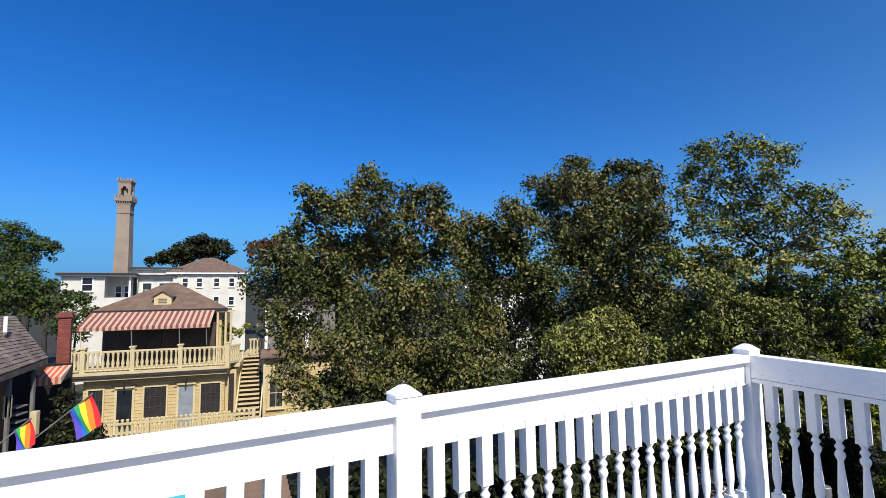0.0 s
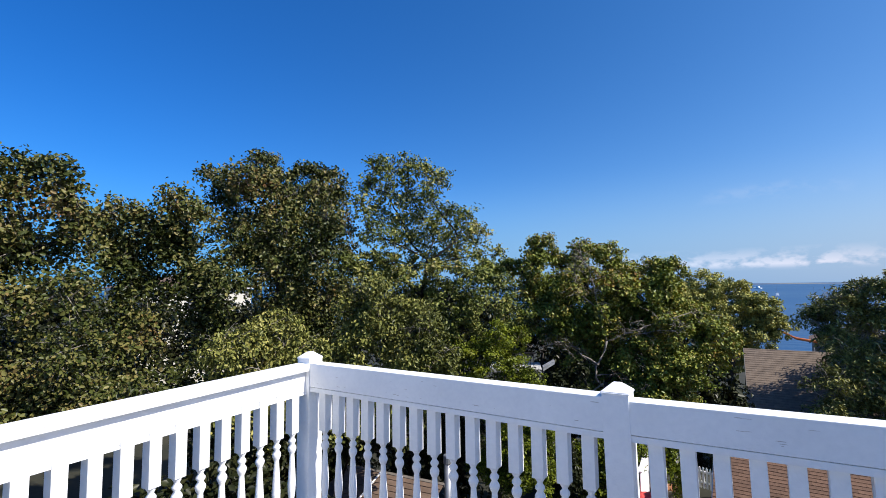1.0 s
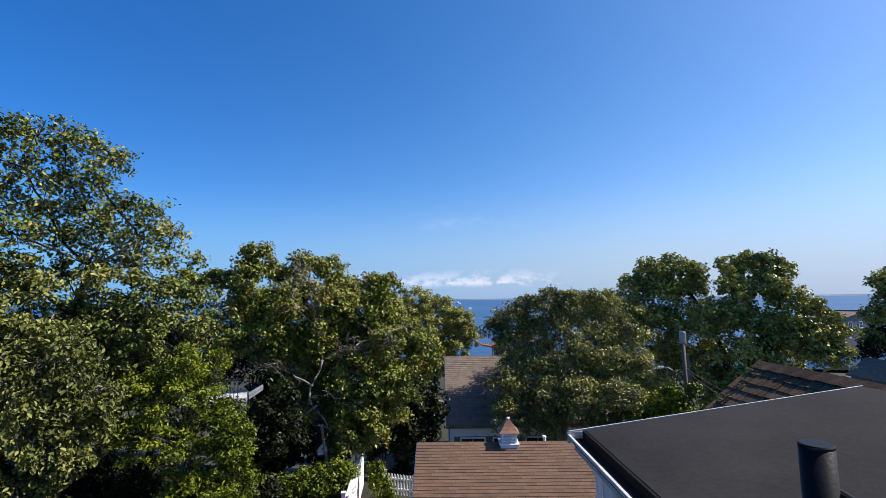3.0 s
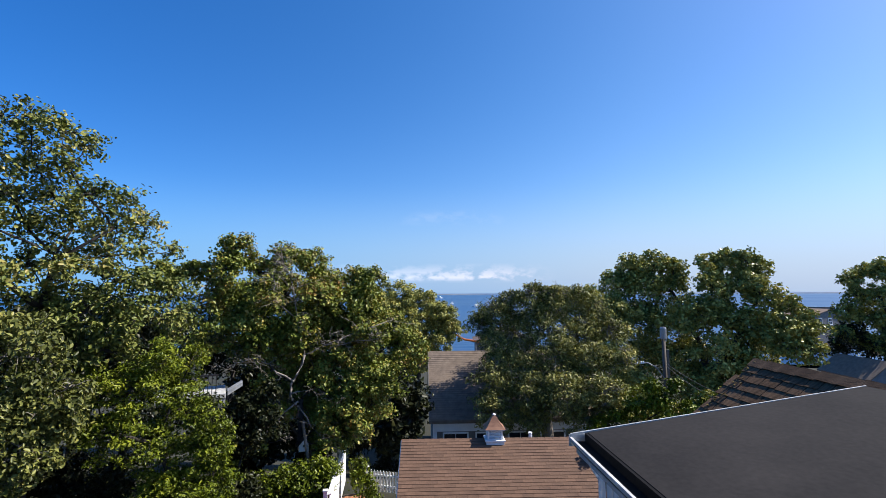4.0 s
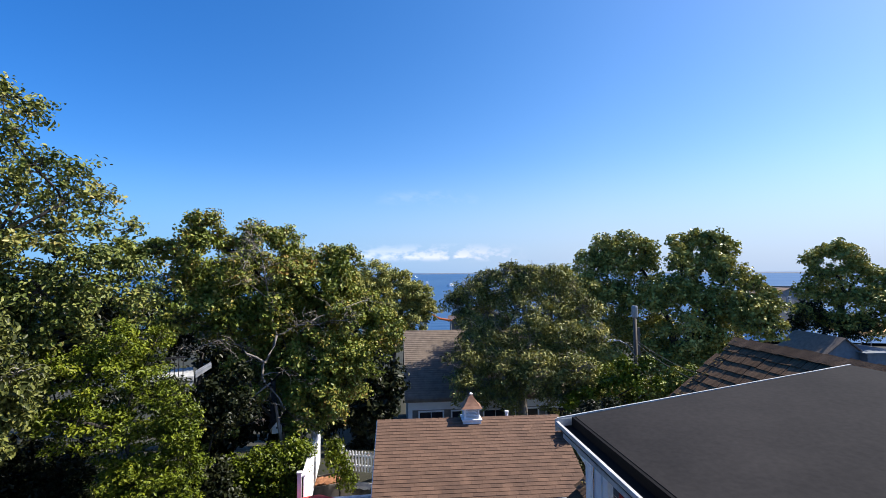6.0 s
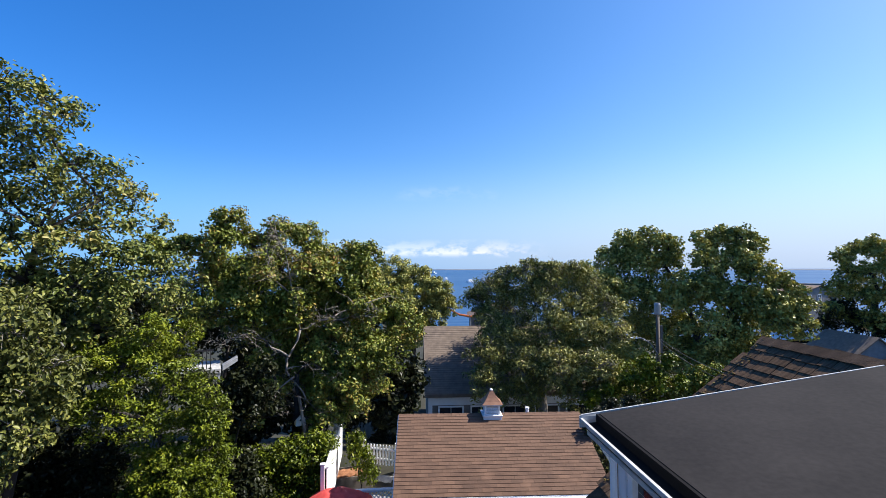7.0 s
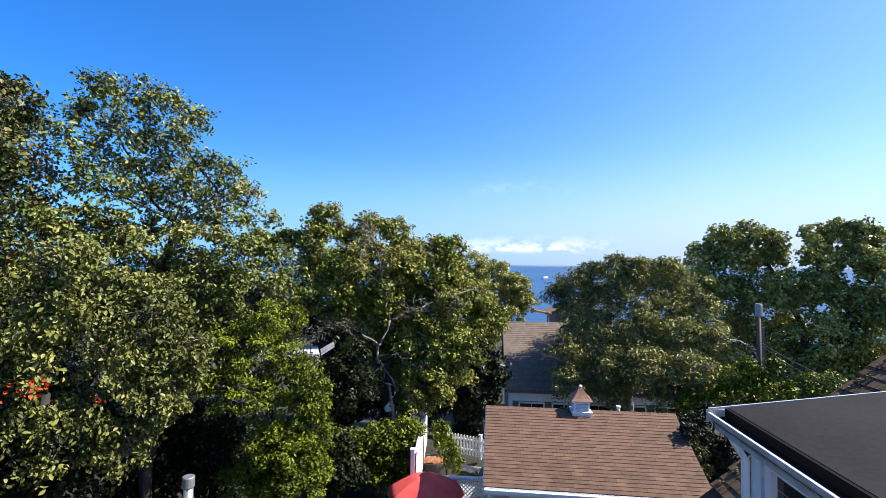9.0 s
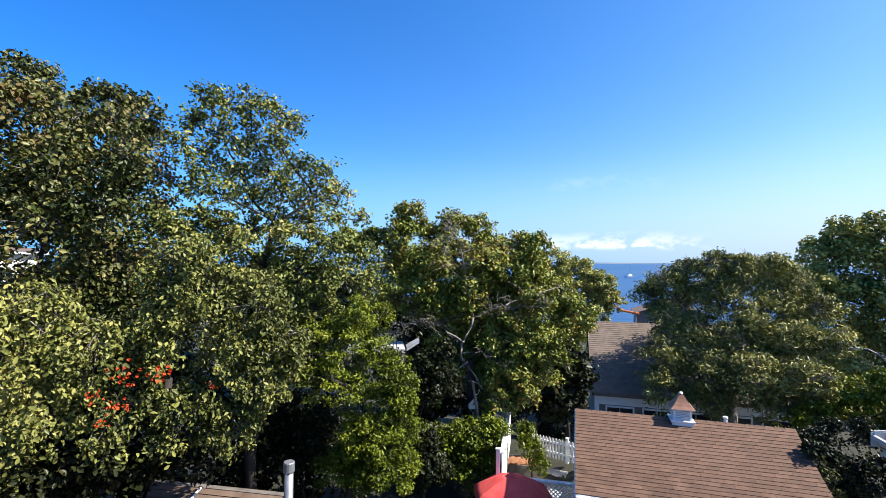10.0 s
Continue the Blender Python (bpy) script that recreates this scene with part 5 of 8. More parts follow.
def flat_house(at, turn, w, d, h, label, windows, roof="flat", name="white_house", size=(0.62, 1.15), porch=None):
    g = ground_height(at[0], at[1])
    root = thing(name, (at[0], at[1], g), turn, label, "house")
    top = h - g
    if porch:                                       # an open upper porch under the same roof
        part("wall", boxes((0, porch, 0, d, -0.5, top - 0.25), (porch, w, 2.0, d, -0.5, top - 0.25)), WHITE_WALL, root)
        part("porch_parapet", boxes((porch, w, 0.02, 0.14, -0.5, 7.3 - g), (porch, w, 0.14, 2.0, 6.2 - g, 6.3 - g)), WHITE_WALL, root)
        part("porch_post", boxes((w - 0.14, w, 0.02, 0.14, 7.301 - g, top - 0.25)), WHITE, root)
        for x in (porch + 0.55, porch + 1.15):
            window_unit(root, Matrix.Translation((x, 1.99, 7.2 - g)), 0.36, 1.0, WHITE, (0, 1), 0.06)
    else:
        part("wall", boxes((0, w, 0, d, -0.5, top - 0.25)), WHITE_WALL, root)
    part("cornice", boxes((-0.3, w + 0.3, -0.35, d + 0.3, top - 0.249, top - 0.05), bevel=0.03), WHITE, root)
    if roof == "flat":
        part("roof", boxes((-0.25, w + 0.25, -0.3, d + 0.25, top - 0.049, top)), SHINGLE_GREY, root)
        part("gutter", boxes((-0.32, w + 0.32, -0.44, -0.351, top - 0.16, top - 0.02), (w + 0.301, w + 0.38, -0.44, d + 0.3, top - 0.16, top - 0.02), bevel=0.02), DARK_WOOD, root, "dark eave gutter")
    else:
        rise = roof
        part("roof", solid([(-0.35, -0.4, top - 0.049), (w + 0.35, -0.4, top - 0.049), (w + 0.35, d + 0.35, top - 0.049), (-0.35, d + 0.35, top - 0.049), (w * 0.42, d / 2, top + rise), (w * 0.58, d / 2, top + rise)], [(0, 1, 5, 4), (1, 2, 5), (2, 3, 4, 5), (3, 0, 4), (3, 2, 1, 0)]), SHINGLE_BROWN, root)
    for x, z in windows:
        window_unit(root, Matrix.Translation((x + 0.1, -0.01, z - g + 0.1)), size[0], size[1], WHITE, (0, 1), 0.07)
    return root


flat_house((-24.0, 39.25), 21.6, 4.4, 7.0, 9.25, "white two-storey house with dark sash windows", [(1.2, 7.75), (1.2, 4.4)], size=(0.62, 1.0), porch=2.7)
flat_house((-20.6, 43.4), 21.6, 2.6, 5.0, 9.2, "white house wing with a shaded porch", [(0.3, 7.2), (1.5, 7.2)])
flat_house((-24.4, 50.3), 21.6, 4.0, 7.0, 10.2, "white house with a flat roof and sash windows", [(1.0, 8.4), (2.2, 8.4), (1.0, 5.6)], size=(0.46, 0.9))
flat_house((-21.2, 51.0), 18, 7.2, 7.5, 9.75, "long white house with a brown hip roof and rows of windows", [(1.1, 8.1), (2.4, 8.1), (4.0, 8.1), (5.45, 8.1), (2.4, 6.15), (4.0, 6.15), (5.45, 6.15)], roof=1.7, size=(0.46, 0.85))
flat_house((6.9, 38.1), 8, 8, 8, 7.9, "white house glimpsed between the tree crowns", [(1, 5.9), (3, 5.9), (5, 5.9)], roof=0.9)


def cottage_porch():
    root = thing("porch_balcony", (15.55, 12.15, -0.45), -51, "white upper porch with a dark railing among the trees", "porch")
    part("porch_floor", boxes((-1.2, 0.85, 0, 1.6, 4.62, 4.78), bevel=0.02), WORN_WHITE, root)
    for x in (0.72,):
        part("porch_post", boxes((x, x + 0.1, 0.05, 0.15, 0, 4.619)), WORN_WHITE, root)
    part("rail", boxes((-1.2, 0.62, 0.05, 0.09, 5.36, 5.41)), DARK_WOOD, root)
    for i in range(15):
        part("rail_bar", boxes((-1.15 + i * 0.12, -1.125 + i * 0.12, 0.055, 0.085, 4.781, 5.359)), DARK_WOOD, root)
    part("side_roof", solid([(0.9, 0, 4.84), (1.35, 0, 5.1), (1.35, 0.5, 5.1), (0.9, 0.5, 4.84), (0.9, 0, 4.7), (1.35, 0, 4.98), (1.35, 0.5, 4.98), (0.9, 0.5, 4.7)], [(0, 1, 2, 3), (7, 6, 5, 4), (0, 4, 5, 1), (1, 5, 6, 2), (2, 6, 7, 3), (3, 7, 4, 0)]), WORN_WHITE, root)
    part("roof_brace", boxes((0.86, 0.92, 0.4, 0.46, 4.2, 4.7), (0.72, 0.92, 0.4, 0.46, 4.15, 4.21)), DARK_WOOD, root)


cottage_porch()


def stone_tower():
    at = (-160.0, 322.9)
    g = ground_height(*at)
    root = thing("stone_tower", (*at, g), 8, "tall square granite tower with battlements and an open belfry", "tower")
    Z = lambda z: z - g

    def frustum(r0, z0, r1, z1):
        return solid([(-r0, -r0, Z(z0)), (r0, -r0, Z(z0)), (r0, r0, Z(z0)), (-r0, r0, Z(z0)), (-r1, -r1, Z(z1)), (r1, -r1, Z(z1)), (r1, r1, Z(z1)), (-r1, r1, Z(z1))], [(3, 2, 1, 0), (4, 5, 6, 7), (0, 1, 5, 4), (1, 2, 6, 5), (2, 3, 7, 6), (3, 0, 4, 7)])
    part("shaft", frustum(4.3, g - 2, 3.55, 58.5), STONE, root)
    part("string_course", frustum(3.85, 58.5, 3.85, 59.3), STONE, root)
    part("neck", frustum(3.6, 59.301, 3.6, 66.3), STONE, root)
    me = bpy.data.meshes.new("bracket")
    bm = solid([(-0.28, 0, -3.2), (0.28, 0, -3.2), (0.28, -0.2, -2.4), (-0.28, -0.2, -2.4), (-0.28, -1.15, 0), (0.28, -1.15, 0), (0.28, 0, 0), (-0.28, 0, 0)], [(0, 1, 2, 3), (3, 2, 5, 4), (4, 5, 6, 7), (0, 7, 6, 1), (0, 3, 4, 7), (1, 6, 5, 2)])
    bm.to_mesh(me); bm.free(); me.materials.append(STONE)
    for f in range(4):
        for i in range(6):
            share("bracket", me, root, m=Matrix.Rotation(f * math.pi / 2, 4, "Z") @ Matrix.Translation((-3.2 + i * 1.28, -3.6, Z(66.3))))
    part("gallery", frustum(4.85, 66.301, 4.85, 68.6), STONE, root)

    def merlons(r, z, h, n, w):
        m_ = bpy.data.meshes.new("merlon")
        b = boxes((-w / 2, w / 2, -0.3, 0.3, 0, h)); b.to_mesh(m_); b.free(); m_.materials.append(STONE)
        for f in range(4):
            for i in range(n):
                share("merlon", m_, root, m=Matrix.Rotation(f * math.pi / 2, 4, "Z") @ Matrix.Translation((-r + 0.5 + (2 * r - 1.0) * i / (n - 1), -r + 0.3, Z(z))))
    merlons(4.85, 68.601, 1.5, 6, 0.95)
    # belfry: four corner piers and arches round an open core
    for x in (-1, 1):
        for y in (-1, 1):
            part("pier", boxes((x * 2.75 - 0.75, x * 2.75 + 0.75, y * 2.75 - 0.75, y * 2.75 + 0.75, Z(68.601), Z(78.0))), STONE, root)
    for f in range(4):
        pts = [(-2.0, Z(78.0)), (-2.0, Z(74.6))] + [(-1.1 * math.cos(a * math.pi / 8), Z(74.6) + 1.6 * math.sin(a * math.pi / 8)) for a in range(9)] + [(2.0, Z(74.6)), (2.0, Z(78.0))]
        pts[2] = (-1.1, Z(74.6))
        part("arch", prism(pts, 0.9), STONE, root, m=Matrix.Rotation(f * math.pi / 2, 4, "Z") @ Matrix.Translation((0, -3.4, 0)))
    part("belfry_floor", frustum(3.3, 68.602, 3.3, 69.4), STONE, root)
    part("belfry_core", frustum(1.0, 69.401, 1.0, 78.0), STONE, root)
    part("belfry_cornice", frustum(3.5, 78.001, 4.1, 79.6), STONE, root)
    merlons(4.1, 79.601, 1.7, 5, 0.9)


stone_tower()

# ---------------------------------------------------------------- garden below: fences, umbrella, shed


def lattice_fence():
    root = thing("lattice_fence", (16.33, 7.83, -0.84), math.degrees(math.atan2(5.80 - 7.83, 17.0 - 16.33)), "white lattice fence with a flat top rail", "fence")
    L = math.hypot(1.3, 1.9)
    part("top_rail", boxes((-0.08, L, -0.07, 0.07, 1.42, 1.48), bevel=0.008), WHITE, root)
    part("bottom_rail", boxes((0, L, -0.03, 0.03, 0.30, 0.36)), WHITE, root)
    for x in (0.0, L / 2, L - 0.06):
        p = part("post", boxes((x - 0.05, x + 0.05, -0.05, 0.05, -0.45, 1.419)), WHITE, root)
    n = 19
    for s in (1, -1):
        for i in range(n + 8):
            x0 = -1.06 + i * 0.13 if s > 0 else i * 0.13
            a, b = Vector((x0, 0, 0.36)), Vector((x0 + s * 1.06, 0, 1.42))
            lo, hi = (a, b)
            t0 = max(0.0, (0 - lo.x) / (hi.x - lo.x) if s > 0 else (L - lo.x) / (hi.x - lo.x) if lo.x > L else 0.0)
            t1 = min(1.0, (L - lo.x) / (hi.x - lo.x) if s > 0 else (0 - lo.x) / (hi.x - lo.x))
            if t1 - t0 < 0.08:
                continue
            p, q = lo.lerp(hi, t0), lo.lerp(hi, t1)
            d = (q - p).normalized() * 0
            k = Vector((q - p)).normalized().cross(Vector((0, 1, 0))) * 0.016
            y = 0.004 * s
            bm = solid([p - k + Vector((0, y - 0.004, 0)), p + k + Vector((0, y - 0.004, 0)), q + k + Vector((0, y - 0.004, 0)), q - k + Vector((0, y - 0.004, 0)), p - k + Vector((0, y + 0.003, 0)), p + k + Vector((0, y + 0.003, 0)), q + k + Vector((0, y + 0.003, 0)), q - k + Vector((0, y + 0.003, 0))],
                       [(0, 1, 2, 3), (7, 6, 5, 4), (0, 4, 5, 1), (1, 5, 6, 2), (2, 6, 7, 3), (3, 7, 4, 0)])
            part("slat", bm, WHITE, root)


lattice_fence()


def board_fence():
    a, b = Vector((16.33, 7.83)), Vector((21.7, 9.76))
    d = b - a
    root = thing("board_fence", (a.x, a.y, -0.45), math.degrees(math.atan2(d.y, d.x)), "tall white board fence seen along its length", "fence")
    me = bpy.data.meshes.new("board")
    bm = boxes((0, 0.135, -0.011, 0.011, 0.05, 1.78), bevel=0.002); bm.to_mesh(me); bm.free(); me.materials.append(WHITE)
    for i in range(int(d.length / 0.14)):
        share("board", me, root, m=Matrix.Translation((i * 0.14, 0, 0)))
    part("top_rail", boxes((0, d.length, -0.06, 0.06, 1.781, 1.83), bevel=0.006), WHITE, root)
    part("rail", boxes((0, d.length, 0.012, 0.05, 0.35, 0.44)), WHITE, root)
    for i in range(4):
        x = i * d.length / 3
        p = part("post", boxes((x - 0.06, x + 0.06, -0.06 + 0.12, 0.18, -0.05, 1.9)), WHITE, root)
        part("post_cap", boxes((x - 0.08, x + 0.08, 0.04, 0.2, 1.901, 1.95), bevel=0.015), WHITE, p)


board_fence()


def picket_fence():
    a, b = Vector((20.98, 8.5)), Vector((20.75, 4.5))
    d = b - a
    root = thing("picket_fence", (a.x, a.y, -0.45), math.degrees(math.atan2(d.y, d.x)), "low white picket fence behind the garage", "fence")
    me = bpy.data.meshes.new("picket")
    bm = prism([(-0.036, 0.04), (0.036, 0.04), (0.036, 0.80), (0, 0.86), (-0.036, 0.80)], 0.02); bm.to_mesh(me); bm.free(); me.materials.append(WHITE)
    for i in range(int(d.length / 0.135)):
        share("picket", me, root, m=Matrix.Translation((0.07 + i * 0.135, 0, 0)))
    for z in (0.22, 0.62):
        part("rail", boxes((0, d.length, 0.021, 0.06, z, z + 0.07)), WHITE, root)
    for x in (0.0, 1.45, 2.9):
        p = part("post", boxes((x - 0.05, x + 0.05, 0.03, 0.13, -0.05, 0.9)), WHITE, root)
        part("post_cap", boxes((x - 0.065, x + 0.065, 0.015, 0.145, 0.901, 0.95), bevel=0.015), WHITE, p)


picket_fence()


def gravel_yard():
    rng = random.Random(8)
    verts, faces = [], []
    n = 26
    for j in range(n):
        for i in range(n):
            x, y = 16.9 + 3.9 * i / (n - 1), 5.2 + 3.0 * j / (n - 1)
            verts.append((x, y, ground_height(x, y) + 0.02 + 0.05 * abs(noise.noise((x * 2.2, y * 2.2, 0)))))
    for j in range(n - 1):
        for i in range(n - 1):
            faces.append((j * n + i, j * n + i + 1, (j + 1) * n + i + 1, (j + 1) * n + i))
    ob = raw("gravel_yard", verts, faces, SHELLS, smooth=True)
    tagged(ob, "pale crushed shell yard by a garage", "yard", kind="structure")


gravel_yard()


def patio_umbrella():
    root = thing("patio_umbrella", (15.9, 7.3, -1.25), 10, "red canvas patio umbrella, open, on a pole", "umbrella")
    part("pole", tube(bmesh.new(), [(0, 0, 0), (0, 0, 2.2)], 0.022, 10), METAL, root)
    part("base", lathe([(0.26, 0), (0.26, 0.06), (0.08, 0.09), (0.05, 0.25)], 16), DARK_WOOD, root)
    n, R, top, edge = 8, 1.23, 2.19, 1.69
    for i in range(n):
        a, b = 2 * math.pi * i / n, 2 * math.pi * (i + 1) / n
        verts, faces = [], []
        k = 5
        for j in range(k + 1):
            t = j / k
            r = R * (0.1 + 0.9 * t)
            z = top - (top - edge) * (t ** 1.25)
            for s in range(5):
                u = s / 4
                ang = a + (b - a) * u
                sag = 0.05 * t * math.sin(math.pi * u)
                rr = r * (1 - 0.06 * t * math.sin(math.pi * u))
                verts.append((rr * math.cos(ang), rr * math.sin(ang), z - sag * 0.8))
        m = len(verts)
        verts += [(x, y, z - 0.006) for x, y, z in verts]
        for j in range(k):
            for s in range(4):
                q = j * 5 + s
                faces += [(q, q + 5, q + 6, q + 1), (q + m, q + m + 1, q + m + 6, q + m + 5)]
        for s in range(4):
            q = k * 5 + s
            faces += [(q, q + m, q + m + 1, q + 1), (s, s + 1, s + m + 1, s + m)]
        raw("canopy_panel", verts, faces, UMBRELLA, root, smooth=True)
        part("rib", tube(bmesh.new(), [(0.1 * math.cos(a), 0.1 * math.sin(a), top - 0.03), (R * math.cos(a) * 0.5, R * math.sin(a) * 0.5, top - 0.22), (R * math.cos(a), R * math.sin(a), edge - 0.01)], 0.009, 5), DARK_WOOD, root)
    part("vent_cap", lathe([(0.20, 2.16), (0.12, 2.22), (0.03, 2.25)], 8), UMBRELLA, root)
    part("finial", lathe([(0.015, 2.24), (0.022, 2.28), (0.01, 2.32)], 8), WEATHERED, root)


patio_umbrella()


def low_outbuilding():
    """A lean-to roof below the railing, in brown shingle courses."""
    root = thing("low_outbuilding", (-2.95, 10.57, ground_height(-2.95, 10.57)), 12, "low outbuilding with a brown shingle lean-to roof", "outbuilding")
    top = 3.87 - ground_height(-2.95, 10.57)
    part("wall", boxes((-1.6, 0.75, -2.1, -0.15, -0.2, top - 1.05)), CEDAR, root)
    slope = math.atan2(0.8, 2.3)
    for i in range(15):
        t0, t1 = i / 15, (i + 1.08) / 15
        m = Matrix.Translation((0, -2.3 * t0, top - 0.8 * t0)) @ Matrix.Rotation(slope, 4, "X")
        part("shingle_course", boxes((-1.75, 0.6 + 0.3 * t1, -0.175, 0.0, -0.04, -0.018 + 0.004 * (i % 2))), SHINGLE_BROWN, root, m=m)


low_outbuilding()


def teal_parasol():
    root = thing("garden_parasol", (-4.55, 10.37, ground_height(-4.55, 10.37)), 15, "turquoise canvas garden parasol, open", "umbrella")
    top = 4.01 - ground_height(-4.55, 10.37)
    part("pole", tube(bmesh.new(), [(0, 0, 0), (0, 0, top)], 0.02, 8), METAL, root)
    mt = material("turquoise_canvas", (0.04, 0.32, 0.36), (0.07, 0.44, 0.48), 0.8, 3, 120, 0.1)
    n, r = 8, 1.1
    for i in range(n):
        a, b = 2 * math.pi * i / n, 2 * math.pi * (i + 1) / n
        rim = [(r * math.cos(a), r * math.sin(a), top - 0.42), (r * 0.95 * math.cos((a + b) / 2), r * 0.95 * math.sin((a + b) / 2), top - 0.45), (r * math.cos(b), r * math.sin(b), top - 0.42)]
        verts = [(0, 0, top), *rim]
        verts += [(x, y, z - 0.012) for x, y, z in verts]
        part("canopy_panel", solid(verts, [(0, 1, 2), (0, 2, 3), (4, 6, 5), (4, 7, 6), (1, 5, 6, 2), (2, 6, 7, 3), (0, 4, 5, 1), (3, 7, 4, 0)]), mt, root)
    part("finial", lathe([(0.03, top - 0.01), (0.035, top + 0.03), (0.01, top + 0.06)], 8), METAL, root)


teal_parasol()


def garden_shed():
    a, b = Vector((8.92, 14.22)), Vector((10.2, 10.88))
    d = b - a
    root = thing("garden_shed", (a.x, a.y, -0.45), math.degrees(math.atan2(d.y, d.x)), "small shed with a faded brown shingle roof", "shed")
    L = d.length
    part("wall", boxes((0.15, L - 0.15, -2.3, -0.15, -0.4, 1.42)), WEATHERED, root)
    rows = 12
    for i in range(rows):
        y0, y1 = -2.55 + i * 2.6 / rows, -2.55 + (i + 1) * 2.6 / rows
        z0, z1 = 1.41 + 0.8 * i / rows, 1.41 + 0.8 * (i + 1) / rows
        part("roof_board", solid([(0, y0, z0), (L, y0, z0), (L, y1 - 0.012, z1), (0, y1 - 0.012, z1), (0, y0, z0 + 0.045), (L, y0, z0 + 0.045), (L, y1 - 0.012, z1 + 0.03), (0, y1 - 0.012, z1 + 0.03)], [(3, 2, 1, 0), (4, 5, 6, 7), (0, 1, 5, 4), (1, 2, 6, 5), (2, 3, 7, 6), (3, 0, 4, 7)]), SHINGLE_BROWN, root)
    part("ridge_board", boxes((-0.05, L + 0.05, 0.0, 0.16, 2.19, 2.25), bevel=0.005), WEATHERED, root)
    part("roof_strip", boxes((1.37, 1.41, -2.5, 0.0, 0, 0.03)), WHITE, root, m=Matrix.Translation((0, 0, 2.245)) @ Matrix.Rotation(math.atan2(0.8, 2.6), 4, "X"))


garden_shed()


def vent_pipe():
    root = thing("vent_pipe", (9.66, 10.06, -0.45), 0, "grey galvanised vent pipe with a cap", "pipe")
    part("pipe", lathe([(0.10, 0), (0.10, 3.26)], 14), METAL, root, smooth=True)
    part("collar", lathe([(0.115, 3.22), (0.125, 3.24), (0.125, 3.43), (0.115, 3.45)], 14), METAL, root)


vent_pipe()


def mulch_bed():
    """A low bed of brown straw mulch between the fence and the creeper."""
    z = ground_height(20.3, 8.85)
    root = thing("mulch_bed", (20.3, 8.85, z), -60, "raised garden bed of rust-brown straw mulch behind grey boards", "garden bed")
    top = max(0.18, -0.50 - z)
    straw = material("straw_mulch", (0.17, 0.065, 0.028), (0.30, 0.135, 0.06), 0.95, 9, 120, 0.8)
    bm = bmesh.new()
    bmesh.ops.create_grid(bm, x_segments=14, y_segments=8, size=0.5)
    rnd = random.Random(5)
    for v in bm.verts:
        edge = max(abs(v.co.x), abs(v.co.y)) / 0.5
        v.co = Vector((v.co.x * 1.7, v.co.y * 0.9, (top - 0.12 * edge ** 3 + rnd.uniform(-.025, .025)) if edge < 0.99 else -0.1))
    part("mulch", bm, straw, root)
    for y in (-0.5, 0.47):
        part("edging_board", boxes((-0.9, 0.9, y, y + 0.03, -0.1, top - 0.03), bevel=0.004), WEATHERED, root)


mulch_bed()


def birdhouse():
    root = thing("birdhouse", (18.30, 9.85, -1.52), -50, "small white birdhouse with a dark roof hung from a limb", "birdhouse")
    part("hanger", tube(bmesh.new(), [(0, 0.15, 3.85), (0.03, 0.25, 4.3), (0.1, 0.9, 4.75)], 0.008, 6), BARK, root)
    part("box", prism([(-0.17, 3.390), (0.17, 3.390), (0.17, 3.640), (0, 3.820), (-0.17, 3.640)], 0.3), WHITE, root)
    for s in (1, -1):
        part("roof_board", solid([(0, -0.05, 3.860), (s * 0.25, -0.05, 3.600), (s * 0.25, 0.36, 3.600), (0, 0.36, 3.860), (0, -0.05, 3.830), (s * 0.25, -0.05, 3.570), (s * 0.25, 0.36, 3.570), (0, 0.36, 3.830)], [(0, 1, 2, 3), (7, 6, 5, 4), (0, 4, 5, 1), (1, 5, 6, 2), (2, 6, 7, 3), (3, 7, 4, 0)]), DARK_WOOD, root)
    part("entrance", lathe([(0.035, 0), (0.035, 0.006)], 12), DARK_WOOD, root, m=Matrix.Translation((0, -0.001, 3.590)) @ Matrix.Rotation(radians(90), 4, "X"))


birdhouse()

# ---------------------------------------------------------------- street side: pole, lamp, cables, far houses


def utility_pole():
    x, y = 41.5, -7.35
    g = ground_height(x, y)
    root = thing("utility_pole", (x, y, g), 0, "weathered wooden utility pole with a grey box and a lamp arm", "pole")
    Z = lambda z: z - g
    part("pole", tube(bmesh.new(), [(0, 0, 0), (0, 0, Z(4.3))], [0.17, 0.13], 12), POLE_WOOD, root, smooth=True)
    part("top_box", lathe([(0.22, Z(3.95)), (0.24, Z(4.0)), (0.24, Z(4.75)), (0.20, Z(4.87))], 12), METAL, root, "pale grey cylinder on the pole top")
    part("side_batten", boxes((-0.35, -0.2, -0.28, -0.12, Z(0.2), Z(3.2))), POLE_WOOD, root)
    part("lamp_arm", tube(bmesh.new(), [(-0.1, 0.0, Z(0.9)), (-0.15, 0.6, Z(1.8)), (-0.2, 1.2, Z(2.15)), (-0.2, 1.7, Z(2.18))], 0.04, 8), METAL, root)
    part("lamp_head", solid([(-0.33, 1.5, Z(2.12)), (-0.07, 1.5, Z(2.12)), (-0.07, 2.2, Z(2.05)), (-0.33, 2.2, Z(2.05)), (-0.30, 1.5, Z(2.26)), (-0.10, 1.5, Z(2.26)), (-0.12, 2.15, Z(2.16)), (-0.28, 2.15, Z(2.16))], [(3, 2, 1, 0), (4, 5, 6, 7), (0, 1, 5, 4), (1, 2, 6, 5), (2, 3, 7, 6), (3, 0, 4, 7)]), WHITE, root, "white street lamp head")
    part("meter_box", boxes((-0.5, -0.2, -0.7, -0.1, Z(-2.1), Z(-1.5)), bevel=0.03), WHITE, root)


utility_pole()


